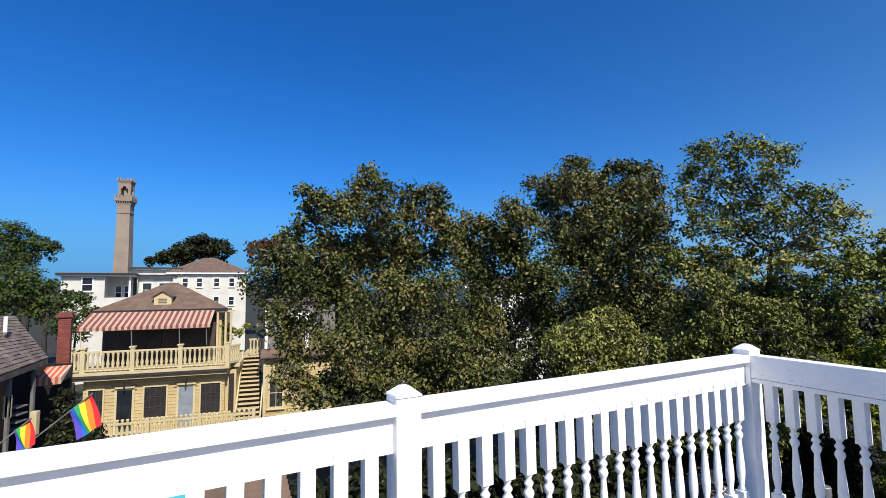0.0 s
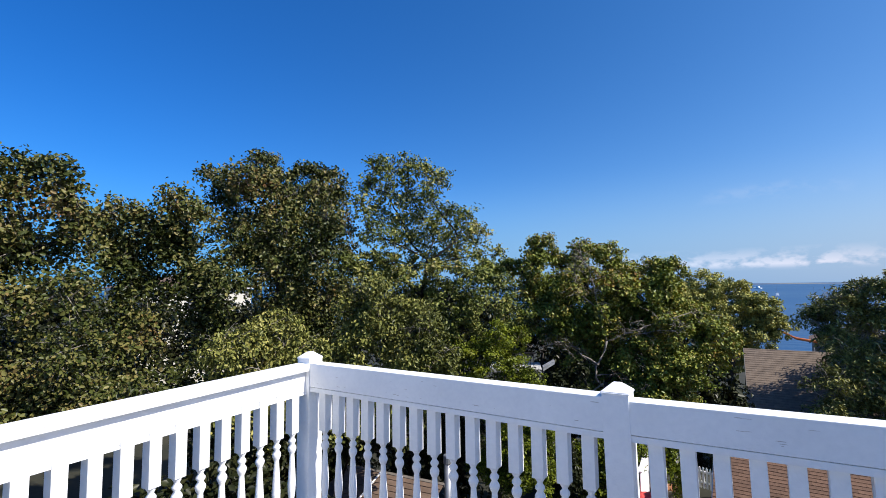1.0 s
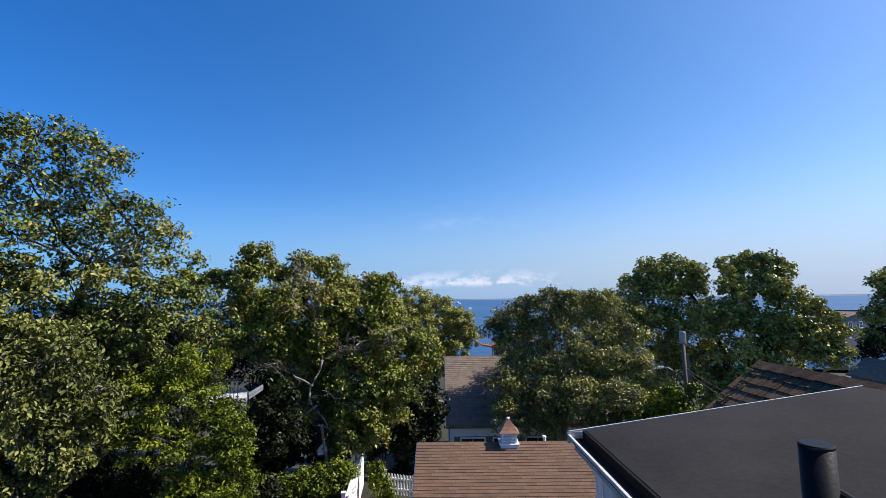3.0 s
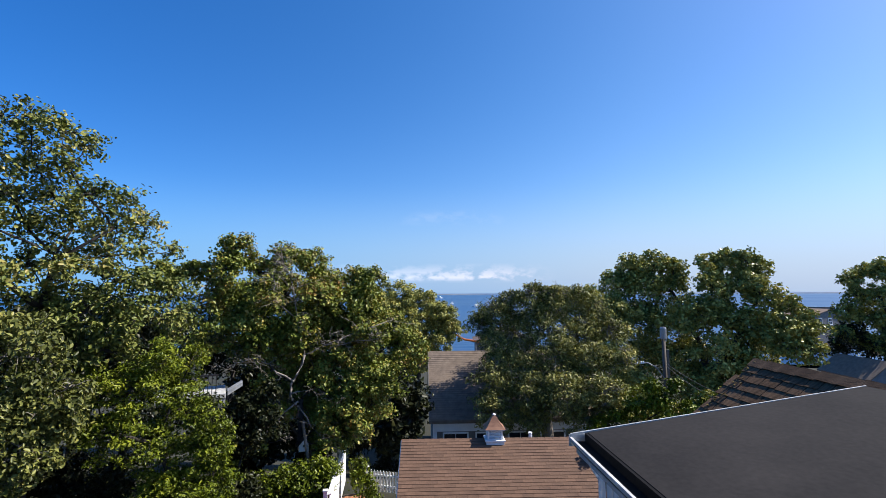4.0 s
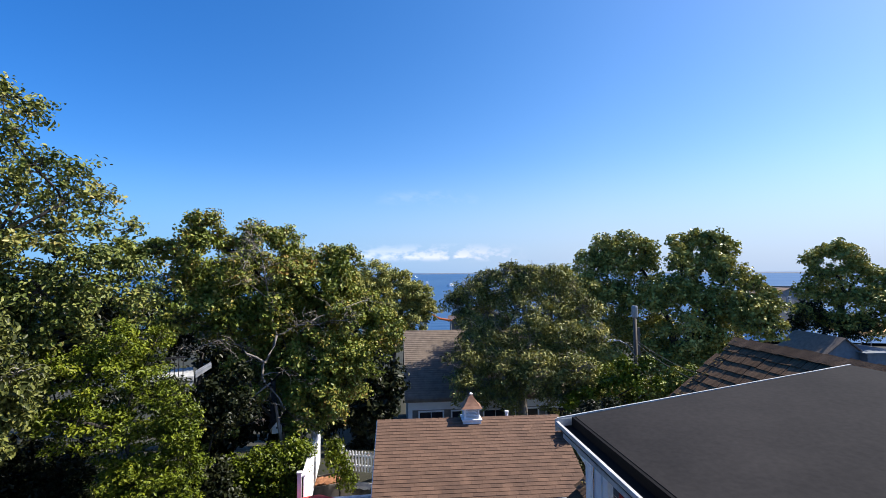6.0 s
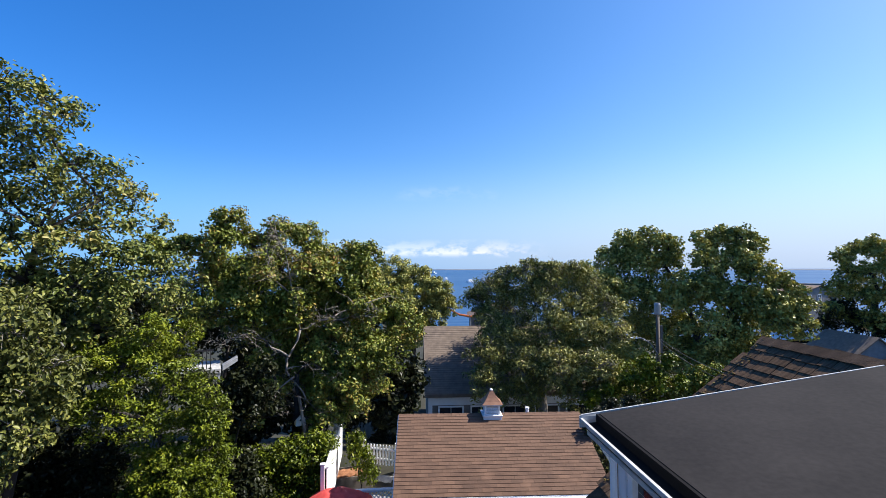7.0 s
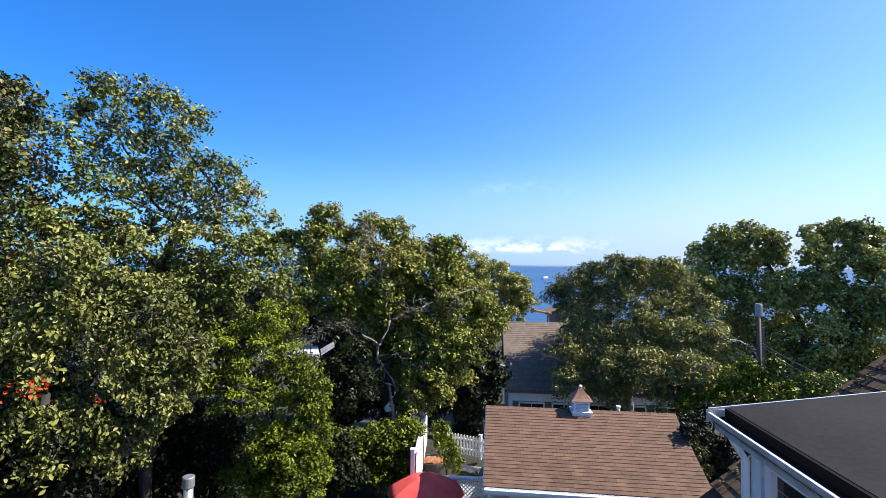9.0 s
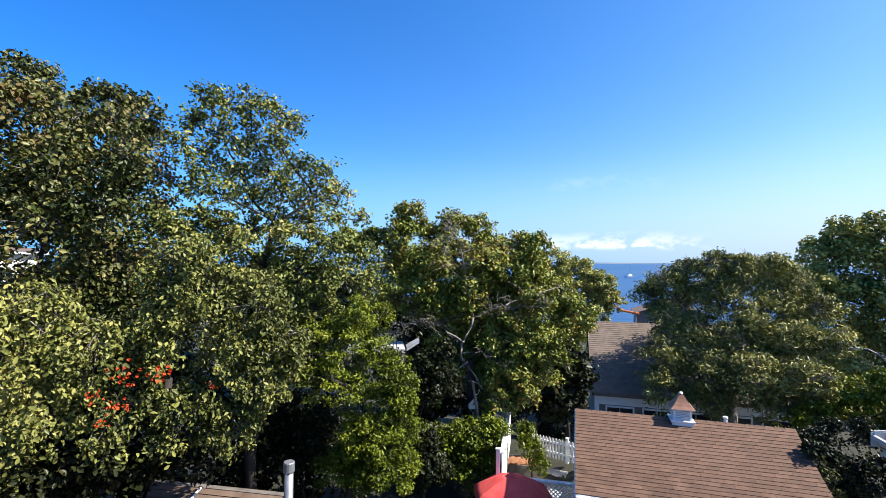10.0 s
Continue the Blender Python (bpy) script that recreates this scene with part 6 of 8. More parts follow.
def overhead_cables():
    for z0, z1, sag in ((2.2, 4.7, 0.9), (2.0, 4.3, 1.0), (-0.2, 2.9, 0.9), (-0.5, 2.6, 0.9)):
        a, b = Vector((41.5, -7.4, z0)), Vector((13.0, -7.2, z1))
        root = thing("overhead_cable", a, 0, "thin dark overhead cable strung from the pole", "cable", "cables from the pole")
        pts = []
        for i in range(13):
            t = i / 12
            pts.append(a.lerp(b, t) - a - Vector((0, 0, sag * 4 * t * (1 - t))))
        part("wire", tube(bmesh.new(), pts, 0.02, 5), WEATHERED, root)


overhead_cables()


def gable_house(at, turn, w, d, he, hr, wall, roof, label, name, windows=()):
    g = ground_height(*at)
    root = thing(name, (*at, g), turn, label, "house")
    e, r = he - g, hr - g
    part("wall", solid([(0, 0, -0.5), (w, 0, -0.5), (w, d, -0.5), (0, d, -0.5), (0, 0, e), (w, 0, e), (w, d, e), (0, d, e), (w / 2, 0, r - 0.1), (w / 2, d, r - 0.1)], [(3, 2, 1, 0), (1, 2, 6, 5), (3, 0, 4, 7), (0, 1, 5, 8, 4), (2, 3, 7, 9, 6), (4, 8, 9, 7), (5, 6, 9, 8)]), wall, root)
    k = (r - e) / (w / 2) * 0.3
    for s in (0, 1):
        x0, x1 = (-0.3, w / 2) if not s else (w + 0.3, w / 2)
        part("roof", solid([(x0, -0.25, e - k), (x1, -0.25, r), (x1, d + 0.25, r), (x0, d + 0.25, e - k), (x0, -0.25, e - k - 0.12), (x1, -0.25, r - 0.12), (x1, d + 0.25, r - 0.12), (x0, d + 0.25, e - k - 0.12)], [(0, 1, 2, 3), (7, 6, 5, 4), (0, 4, 5, 1), (1, 5, 6, 2), (2, 6, 7, 3), (3, 7, 4, 0)]), roof, root)
    for x, z in windows:
        window_unit(root, Matrix.Translation((x, -0.01, z - g)), 0.9, 1.2, WHITE, (1, 1), 0.09)
    return root


gable_house((53.8, -27.4), -80, 3.6, 6, -0.4, 1.05, BLUEGREY, SHINGLE_GREY, "blue-grey shingled house with a low gable", "shingled_house", [])
gable_house((53.5, -30.7), -80, 3.6, 5, -0.25, -0.2, BLUEGREY, BLUEGREY, "blue-grey flat annexe of a shingled house", "shingled_annexe")
gable_house((60.5, 10.4), -80, 7.5, 6, 1.6, 2.9, CEDAR, SHINGLE_BROWN, "waterfront house with a rust-brown roof", "waterfront_house", [(1.5, -0.6), (4.0, -0.6)])
gable_house((118, -53), -60, 12, 9, 2.2, 3.6, CEDAR, SHINGLE_BROWN, "brown-roofed building near the harbour", "harbour_house", [(2, 0.3), (5, 0.3)])


def orange_boom():
    root = thing("crane_boom", (58.5, 12.6, ground_height(58.5, 12.6)), 0, "bright orange lifting boom by the waterfront", "crane")
    g = ground_height(58.5, 12.6)
    mt = material("orange_paint", (0.62, 0.15, 0.03), (0.78, 0.22, 0.05), 0.5, 3, 40, 0.1)
    part("boom", tube(bmesh.new(), [(0, 0.1, 2.6 - g), (0.2, -1.2, 1.9 - g), (0.3, -2.9, 1.65 - g)], 0.13, 8), mt, root)
    part("mast", tube(bmesh.new(), [(0.3, -2.5, -0.1), (0.3, -2.5, 1.9 - g)], 0.12, 8), METAL, root)


orange_boom()


def car():
    x, y = 66.75, -37.9
    g = ground_height(x, y)
    root = thing("parked_car", (x, y, g), 20, "white sport utility car parked beside the trees", "car")
    body = solid([(-2.2, -0.9, 0.35), (2.2, -0.9, 0.35), (2.2, 0.9, 0.35), (-2.2, 0.9, 0.35), (-2.25, -0.92, 0.95), (2.25, -0.92, 0.9), (2.25, 0.92, 0.9), (-2.25, 0.92, 0.95)], [(3, 2, 1, 0), (4, 5, 6, 7), (0, 1, 5, 4), (1, 2, 6, 5), (2, 3, 7, 6), (3, 0, 4, 7)])
    bmesh.ops.bevel(body, geom=body.edges[:], offset=0.1, segments=3, affect="EDGES")
    part("body", body, WHITE, root)
    cab = solid([(-2.1, -0.82, 0.93), (1.0, -0.82, 0.93), (1.0, 0.82, 0.93), (-2.1, 0.82, 0.93), (-1.8, -0.7, 1.62), (0.2, -0.7, 1.62), (0.2, 0.7, 1.62), (-1.8, 0.7, 1.62)], [(3, 2, 1, 0), (4, 5, 6, 7), (0, 1, 5, 4), (1, 2, 6, 5), (2, 3, 7, 6), (3, 0, 4, 7)])
    bmesh.ops.bevel(cab, geom=cab.edges[:], offset=0.07, segments=2, affect="EDGES")
    part("cabin", cab, GLASS, root, "dark glazed cabin")
    part("roof", boxes((-1.8, 0.2, -0.7, 0.7, 1.621, 1.68), bevel=0.02), WHITE, root)
    for wx in (-1.35, 1.4):
        for wy in (-0.86, 0.86):
            part("wheel", lathe([(0.33, -0.11), (0.35, -0.05), (0.35, 0.05), (0.33, 0.11)], 18), TAR, root, m=Matrix.Translation((wx, wy, 0.35)) @ Matrix.Rotation(radians(90), 4, "X"))


car()


def market_tent():
    x, y = 74.8, -43.9
    g = ground_height(x, y)
    root = thing("market_tent", (x, y, g), 20, "orange and yellow canvas tent over a stall", "tent")
    mt = material("orange_canvas", (0.62, 0.30, 0.10), (0.80, 0.50, 0.22), 0.8, 1, 20, 0.1)
    part("canopy", solid([(-3, -3, 4.2), (3, -3, 4.2), (3, 3, 4.2), (-3, 3, 4.2), (0, 0, 6.0), (-3, -3, 3.9), (3, -3, 3.9), (3, 3, 3.9), (-3, 3, 3.9)], [(0, 1, 4), (1, 2, 4), (2, 3, 4), (3, 0, 4), (0, 5, 6, 1), (1, 6, 7, 2), (2, 7, 8, 3), (3, 8, 5, 0), (8, 7, 6, 5)]), mt, root)
    for a in (-2.9, 2.9):
        for b in (-2.9, 2.9):
            part("tent_pole", tube(bmesh.new(), [(a, b, 0), (a, b, 3.95)], 0.05, 6), METAL, root)
    part("counter", boxes((-2.6, 2.6, -2.6, -1.8, 0, 1.1)), RED_BOARD, root)


market_tent()


def parking():
    verts = [(x, y, ground_height(x, y) + 0.03) for x, y in ((58, -34), (90, -34), (90, -70), (58, -70))]
    ob = raw("road", verts, [(3, 2, 1, 0)], ASPHALT)
    tagged(ob, "sunlit asphalt car park", "road", kind="structure")


parking()


def boat(x, y, size, turn):
    root = thing("boat", (x, y, -5.1), turn, "white boat moored in the harbour", "boat", "boats moored in the harbour")
    s = size
    part("hull", solid([(-0.5 * s, -0.13 * s, 0), (0.35 * s, -0.13 * s, 0), (0.55 * s, 0, 0.05 * s), (0.35 * s, 0.13 * s, 0), (-0.5 * s, 0.13 * s, 0), (-0.5 * s, -0.17 * s, 0.14 * s), (0.35 * s, -0.17 * s, 0.15 * s), (0.62 * s, 0, 0.19 * s), (0.35 * s, 0.17 * s, 0.15 * s), (-0.5 * s, 0.17 * s, 0.14 * s)], [(4, 3, 2, 1, 0), (5, 6, 7, 8, 9), (0, 1, 6, 5), (1, 2, 7, 6), (2, 3, 8, 7), (3, 4, 9, 8), (4, 0, 5, 9)]), WHITE, root)
    part("cabin", boxes((-0.2 * s, 0.2 * s, -0.11 * s, 0.11 * s, 0.145 * s, 0.34 * s), bevel=0.02 * s), WHITE, root)
    part("mast", tube(bmesh.new(), [(0.05 * s, 0, 0.34 * s), (0.05 * s, 0, 1.1 * s)], 0.008 * s, 6), METAL, root)


boat(470, 101, 9, 20)
boat(396, 64, 8, 130)
boat(980, 238, 14, 60)
boat(322, 37, 5, 10)
boat(520, 122, 6, 80)
boat(640, 180, 9, -30)


def pier():
    a, b = Vector((296.9, -124.9)), Vector((288.2, -143.4))
    d = b - a
    root = thing("pier", (a.x, a.y, -5.2), math.degrees(math.atan2(d.y, d.x)), "long grey harbour pier on piles with a dark shed", "pier")
    L = d.length
    part("pier_deck", boxes((0, L, 0, 4, 3.0, 4.0)), WEATHERED, root)
    for i in range(9):
        part("pile", tube(bmesh.new(), [(L * i / 8, 0.6, -2), (L * i / 8, 0.6, 2.99)], 0.35, 6), DARK_WOOD, root)
    part("pier_shed", boxes((L * 0.74, L * 0.87, 0.3, 3.6, -1.6, 2.9)), DARK_WOOD, root)


pier()

# ---- the trees, nearest first
tree([(-2.62, 14.37, 10.54, 0.3), (-2.1, 14.21, 10.24, 0.42), (-2.41, 14.87, 9.72, 0.5), (-1.65, 14.17, 9.96, 0.51), (-0.69, 14.9, 11.21, 0.39), (-0.98, 14.64, 10.68, 0.38), (-0.33, 14.24, 10.7, 0.35), (-1.21, 14.82, 10.13, 0.54), (-0.41, 14.21, 10.0, 0.56), (0.51, 14.77, 10.55, 0.47), (1.21, 14.21, 10.36, 0.49), (1.52, 14.21, 9.88, 0.46), (0.42, 14.76, 9.64, 0.67), (-3.16, 14.98, 9.23, 0.37), (-3.42, 13.91, 8.64, 0.42), (-2.82, 14.19, 8.53, 0.55), (-1.91, 14.92, 8.76, 0.78), (-0.65, 15.48, 8.83, 0.81), (0.77, 14.96, 8.66, 0.81), (1.79, 14.61, 9.01, 0.58), (-3.8, 15.04, 7.96, 0.57), (-2.62, 13.98, 7.52, 0.65), (-1.55, 15.28, 7.34, 0.87), (0.02, 14.57, 7.33, 0.9), (1.46, 14.3, 7.49, 0.82), (-2.62, 15.21, 8.36, 0.44), (-0.01, 15.6, 8.25, 0.59), (0.55, 15.36, 8.6, 0.52), (-0.81, 15.86, 8.6, 0.52), (-1.75, 14.88, 8.21, 0.47), (-1.05, 15.83, 8.93, 0.62), (0.3, 15.83, 9.01, 0.64), (1.49, 15.84, 9.84, 0.51), (-1.87, 15.66, 8.98, 0.5), (-0.37, 16.13, 9.69, 0.54)],
     0.12, LEAF_BIRCH, "tall dense birch-like tree with small yellowing leaves beside the deck", trunk=0.09, seed=11, hang=0.5, twig=BARK_PALE, cover=3.9, sprays=40, loose=.145, inner=.26, reach=1.1, fill=True, oval=True, flat=.9, bare=.05, base=(-0.6, 16.4), fork=0.05)
tree([(-3.23, 13.69, 6.86, 0.49), (-2.62, 14.88, 6.31, 0.73), (-1.3, 13.88, 6.06, 0.79), (0.21, 14.75, 5.87, 0.91), (1.59, 13.8, 6.23, 0.76), (-2.75, 13.83, 5.47, 0.52), (-1.79, 15.05, 4.79, 0.62), (-0.34, 14.05, 4.87, 0.63), (1.15, 14.62, 4.79, 0.66), (2.52, 14.61, 5.1, 0.68), (3.81, 14.2, 5.08, 0.69), (5.29, 14.24, 4.88, 0.64), (6.53, 13.32, 5.12, 0.66), (7.57, 12.38, 5.37, 0.57), (-2.58, 13.66, 5.01, 0.38), (-1.97, 13.61, 4.77, 0.42), (-1.43, 14.3, 4.7, 0.51), (-0.6, 13.94, 4.78, 0.5), (0.22, 13.55, 4.93, 0.5), (1.11, 14.17, 4.88, 0.54), (1.94, 13.4, 5.12, 0.49), (2.71, 13.4, 5.21, 0.5)],
     0.12, LEAF_BIRCH, "low dense birch-like tree with hanging twigs below a taller one", trunk=0.09, seed=91, hang=0.7, twig=BARK_PALE, cover=3.9, sprays=40, loose=.145, inner=.26, reach=1.1, fill=True, oval=True, flat=.9, fork=0.05)
tree([(6.64, 16.3, 12.1, 0.41), (7.32, 16.86, 12.21, 0.41), (8.34, 16.41, 12.01, 0.4), (8.7, 16.02, 11.94, 0.44), (9.1, 15.43, 11.68, 0.47), (7.86, 16.83, 11.62, 0.55), (7.02, 17.13, 11.35, 0.64), (8.64, 16.1, 11.1, 0.65), (9.47, 15.7, 10.93, 0.58), (7.52, 16.13, 10.39, 0.66), (6.62, 16.07, 9.99, 0.62), (8.47, 15.96, 9.89, 0.7), (9.54, 15.79, 9.9, 0.68), (7.56, 15.86, 9.3, 0.65), (7.06, 17.1, 9.03, 0.66), (8.53, 15.72, 8.74, 0.63), (9.57, 15.21, 8.82, 0.57), (7.57, 15.82, 8.23, 0.57)],
     0.12, LEAF_BIRCH, "tall birch-like tree with browning leaves between two others", trunk=0.09, seed=92, hang=0.5, twig=BARK_PALE, cover=3.9, sprays=40, loose=.145, inner=.26, reach=1.02, fill=True, oval=True, flat=.9, bare=.05, base=(8.2, 16.6), fork=0.05)
tree([(2.5, 15.62, 9.81, 0.45), (3.24, 15.35, 9.55, 0.56), (3.86, 14.87, 10.2, 0.51), (5.1, 15.56, 11.05, 0.55), (5.41, 14.17, 10.88, 0.48), (6.42, 14.5, 10.83, 0.54), (5.67, 15.41, 10.3, 0.67), (4.23, 14.68, 9.55, 0.69), (7.09, 14.26, 10.5, 0.5), (7.81, 13.98, 10.75, 0.5), (7.62, 13.15, 9.89, 0.54), (6.64, 14.21, 9.6, 0.79), (5.58, 15.15, 9.08, 0.85), (4.02, 15.28, 8.57, 0.83), (2.83, 15.93, 8.77, 0.72), (7.47, 13.43, 8.91, 0.8), (6.54, 14.04, 8.18, 0.85), (4.95, 14.5, 7.64, 0.91), (3.33, 15.52, 7.45, 0.86), (8.15, 14.28, 7.43, 0.97), (6.58, 14.57, 6.68, 0.95), (4.89, 15.49, 6.1, 0.96), (2.96, 15.42, 6.18, 0.84), (8.01, 14.07, 5.92, 0.87), (5.92, 14.11, 5.39, 0.76), (3.62, 15.36, 9.04, 0.67), (4.79, 15.32, 7.92, 0.73), (2.78, 15.83, 8.3, 0.68), (2.09, 16.31, 9.26, 0.65), (6.33, 15.03, 8.7, 0.74)],
     0.12, LEAF_BIRCH, "tall green tree with small browning leaves beside the deck", trunk=0.09, seed=12, hang=0.5, twig=BARK_PALE, cover=3.9, sprays=40, loose=.145, inner=.26, reach=1.1, fill=True, oval=True, flat=.9, bare=.05, base=(6.4, 17.4), fork=0.05)
tree([(9.63, 13.52, 11.81, 0.47), (10.66, 14.05, 12.03, 0.49), (11.09, 13.62, 12.08, 0.46), (11.17, 12.67, 11.65, 0.48), (11.82, 12.56, 11.53, 0.44), (9.73, 13.97, 11.13, 0.48), (10.43, 13.88, 11.03, 0.56), (11.16, 13.61, 11.2, 0.59), (11.14, 12.4, 10.78, 0.51), (9.18, 13.61, 10.32, 0.4), (10.28, 14.27, 10.21, 0.56), (10.63, 13.37, 10.07, 0.62), (11.53, 13.28, 10.16, 0.63), (11.43, 11.99, 9.98, 0.54), (12.37, 11.98, 9.97, 0.55), (13.02, 11.88, 9.52, 0.54), (12.01, 11.9, 9.3, 0.59), (12.03, 13.21, 9.36, 0.65), (11.29, 13.71, 9.28, 0.63), (9.94, 13.16, 9.21, 0.5), (12.28, 11.24, 8.71, 0.34), (13.29, 11.22, 8.81, 0.29), (12.53, 12.77, 8.66, 0.5), (11.33, 12.76, 8.56, 0.4), (9.51, 13.73, 9.59, 0.44)],
     0.12, LEAF_AIRY, "tall airy tree with thin grey limbs and sky between its leaves", trunk=0.11, seed=13, base=(11.2, 13.6), fork=-0.25, bare=.12, sprays=28, cover=2.9, oval=True, slim=.55, reach=1.05, loose=.17, inner=.35, lift=.2)
tree([(11.09, 12.03, 8.01, 0.53), (11.7, 11.62, 8.0, 0.51), (12.46, 11.28, 7.87, 0.54), (13.18, 10.92, 7.68, 0.53), (11.48, 11.86, 7.28, 0.66), (12.17, 11.18, 7.05, 0.65), (12.9, 10.56, 6.88, 0.54), (11.27, 12.84, 7.26, 0.67), (10.3, 12.8, 7.91, 0.59), (10.05, 13.68, 8.04, 0.59), (11.54, 12.5, 6.35, 0.64), (11.9, 11.48, 6.21, 0.61), (9.33, 13.87, 8.08, 0.56), (10.12, 13.29, 8.54, 0.39), (9.58, 13.58, 8.56, 0.38), (11.08, 13.28, 8.4, 0.39), (8.63, 13.74, 8.29, 0.53)],
     0.125, LEAF_AIRY, "dense green tree under a taller airy one", trunk=0.14, seed=14, base=(10.9, 12.9), oval=True, cover=4.4, slim=.5, sprays=30, loose=.13, inner=.2)
tree([(5.79, 12.69, 6.53, 0.82), (6.74, 12.36, 5.8, 0.88), (7.94, 11.78, 6.14, 1.02), (9.06, 11.08, 5.31, 0.88), (5.97, 12.64, 4.86, 0.94), (7.09, 12.2, 4.52, 0.79), (8.2, 11.64, 7.33, 0.97), (9.33, 10.88, 6.69, 0.9), (8.24, 11.61, 4.43, 0.85), (9.08, 11.07, 3.8, 0.57), (4.97, 12.91, 6.02, 1.15), (5.14, 12.87, 4.6, 0.95), (9.82, 10.49, 5.63, 0.65), (9.44, 10.61, 4.56, 0.54), (10.05, 10.79, 5.2, 0.54)],
     0.115, LEAF_HANG, "near tree with hanging olive-green branches", seed=15, hang=1.2, twig=BARK_PALE, bare=.1, fill=True, base=(7.9, 13.3), trunk=.1, oval=True, cover=4.4, slim=.5, sprays=40, loose=.1)
tree([(13.02, 10.14, 5.98, 0.41), (11.93, 10.16, 6.12, 0.56), (11.49, 10.46, 5.44, 0.63), (12.8, 10.48, 5.05, 0.69), (12.66, 9.35, 4.66, 0.51), (11.3, 10.78, 4.47, 0.65), (12.34, 10.47, 3.95, 0.76), (12.78, 9.46, 3.72, 0.58), (13.4, 9.55, 2.76, 0.51), (12.36, 9.8, 2.84, 0.68), (13.52, 9.5, 1.77, 0.38), (12.76, 9.45, 1.71, 0.54), (12.52, 10.19, 1.68, 0.55), (11.38, 11.81, 4.63, 0.5), (11.4, 11.46, 5.53, 0.53), (12.25, 10.99, 1.81, 0.7), (12.27, 10.19, 2.74, 0.68), (12.49, 9.97, 1.8, 0.56), (13.01, 9.28, 4.06, 0.39), (13.08, 9.41, 3.27, 0.4), (12.94, 9.65, 2.53, 0.46), (12.45, 10.17, 2.78, 0.48), (12.78, 9.88, 1.96, 0.51), (13.13, 9.33, 2.05, 0.37)],
     0.1, LEAF_LIME, "bright green feathery tree beside a garden shed", trunk=0.14, seed=16, hang=0.35, lift=.15, cover=4.6, slim=.45, sprays=34, loose=.13, flat=.4, base=(12.6, 10.9))
tree([(17.08, 15.34, 8.42, 0.55), (17.79, 14.53, 8.33, 0.51), (17.71, 12.62, 9.32, 0.63), (17.59, 12.84, 8.53, 0.72), (19.23, 12.33, 8.42, 0.62), (19.54, 11.56, 8.98, 0.67), (19.97, 10.57, 8.83, 0.72), (18.97, 11.34, 7.78, 0.88), (20.03, 10.26, 7.8, 0.86), (20.56, 9.12, 8.12, 0.82), (20.88, 8.21, 8.18, 0.58), (20.2, 8.32, 7.11, 0.93), (18.51, 12.38, 7.19, 1.06), (17.76, 13.34, 6.95, 1.0), (19.94, 10.79, 6.35, 1.2), (19.44, 12.41, 5.61, 1.21), (20.92, 9.5, 5.61, 1.23), (21.03, 7.61, 6.04, 0.9), (21.14, 6.78, 5.36, 0.8), (19.5, 10.27, 4.65, 1.16), (20.01, 8.35, 4.48, 1.1), (20.45, 7.05, 4.39, 0.82), (19.96, 9.96, 3.21, 0.99), (20.51, 8.15, 3.14, 0.84), (20.2, 9.15, 2.3, 0.8), (20.3, 9.94, 7.03, 0.6), (20.54, 9.43, 6.33, 0.61), (20.62, 8.46, 7.03, 0.56), (20.97, 9.11, 5.59, 0.62)],
     0.145, LEAF_OLIVE, "broad old garden tree with dark green leaves", trunk=0.28, seed=17, base=(20.6, 10.3), bare=.05, fill=True, cover=5.6, sprays=34, loose=.14, reach=1.0, inner=.2)
tree([(20.09, 10.86, 3.55, 1.36), (19.55, 11.76, 2.98, 1.0), (20.69, 9.7, 2.09, 0.92), (20.3, 10.48, 1.72, 0.68)],
     0.213, LEAF_GREY, "thinning grey lower tree with bare pale twigs", trunk=0.12, seed=18, bark=BARK_PALE, cover=.9, bare=.6)
tree([(46.33, 15.68, 6.81, 2.02), (47.85, 13.78, 6.37, 1.82), (47.84, 11.64, 5.29, 1.68), (48.79, 10.53, 3.7, 1.13), (48.44, 12.45, 3.14, 2.05), (46.09, 14.71, 4.07, 2.32), (45.06, 17.28, 5.7, 2.21), (48.63, 14.25, 1.03, 1.97), (46.04, 16.72, 2.32, 2.24)],
     0.23, LEAF_STREET, "distant rounded green tree by the shore", trunk=0.3, seed=19, cover=6, fill=True, loose=.1, inner=.12, sprays=30)
tree([(32.65, 5.57, 5.61, 0.86), (32.55, 4.62, 6.43, 0.99), (33.12, 3.54, 7.0, 0.89), (32.79, 2.19, 7.52, 0.87), (32.65, 0.75, 7.53, 0.82), (33.13, -0.57, 7.34, 0.81), (33.87, -1.64, 6.6, 0.96), (33.58, -2.51, 5.22, 1.0), (33.71, 3.58, 5.14, 1.6), (32.91, 1.38, 5.73, 1.65), (33.35, -0.52, 5.16, 1.57), (31.41, -3.17, 3.89, 0.74), (31.85, 3.13, 3.26, 1.77), (31.94, 0.78, 3.41, 1.85), (31.97, -1.29, 3.22, 1.54), (31.75, 4.33, 3.99, 1.1), (30.21, 4.59, 2.42, 1.24), (30.4, 2.29, 1.78, 1.47), (30.12, 0.26, 1.87, 1.41), (29.79, -1.66, 2.2, 1.12), (29.61, 4.31, 0.65, 1.02), (30.28, 2.14, 0.25, 0.89), (30.07, -0.42, 0.53, 0.85), (30.11, -2.3, 1.08, 0.77)],
     0.26, LEAF_GREY, "drooping fine-leaved grey-green tree with many pale twigs", trunk=0.3, seed=20, hang=0.35, bark=BARK_PALE, sprays=60, fill=True, bare=.3, slim=.3, cover=4.4, loose=.15, flat=.5, reach=1.04, inner=.3)
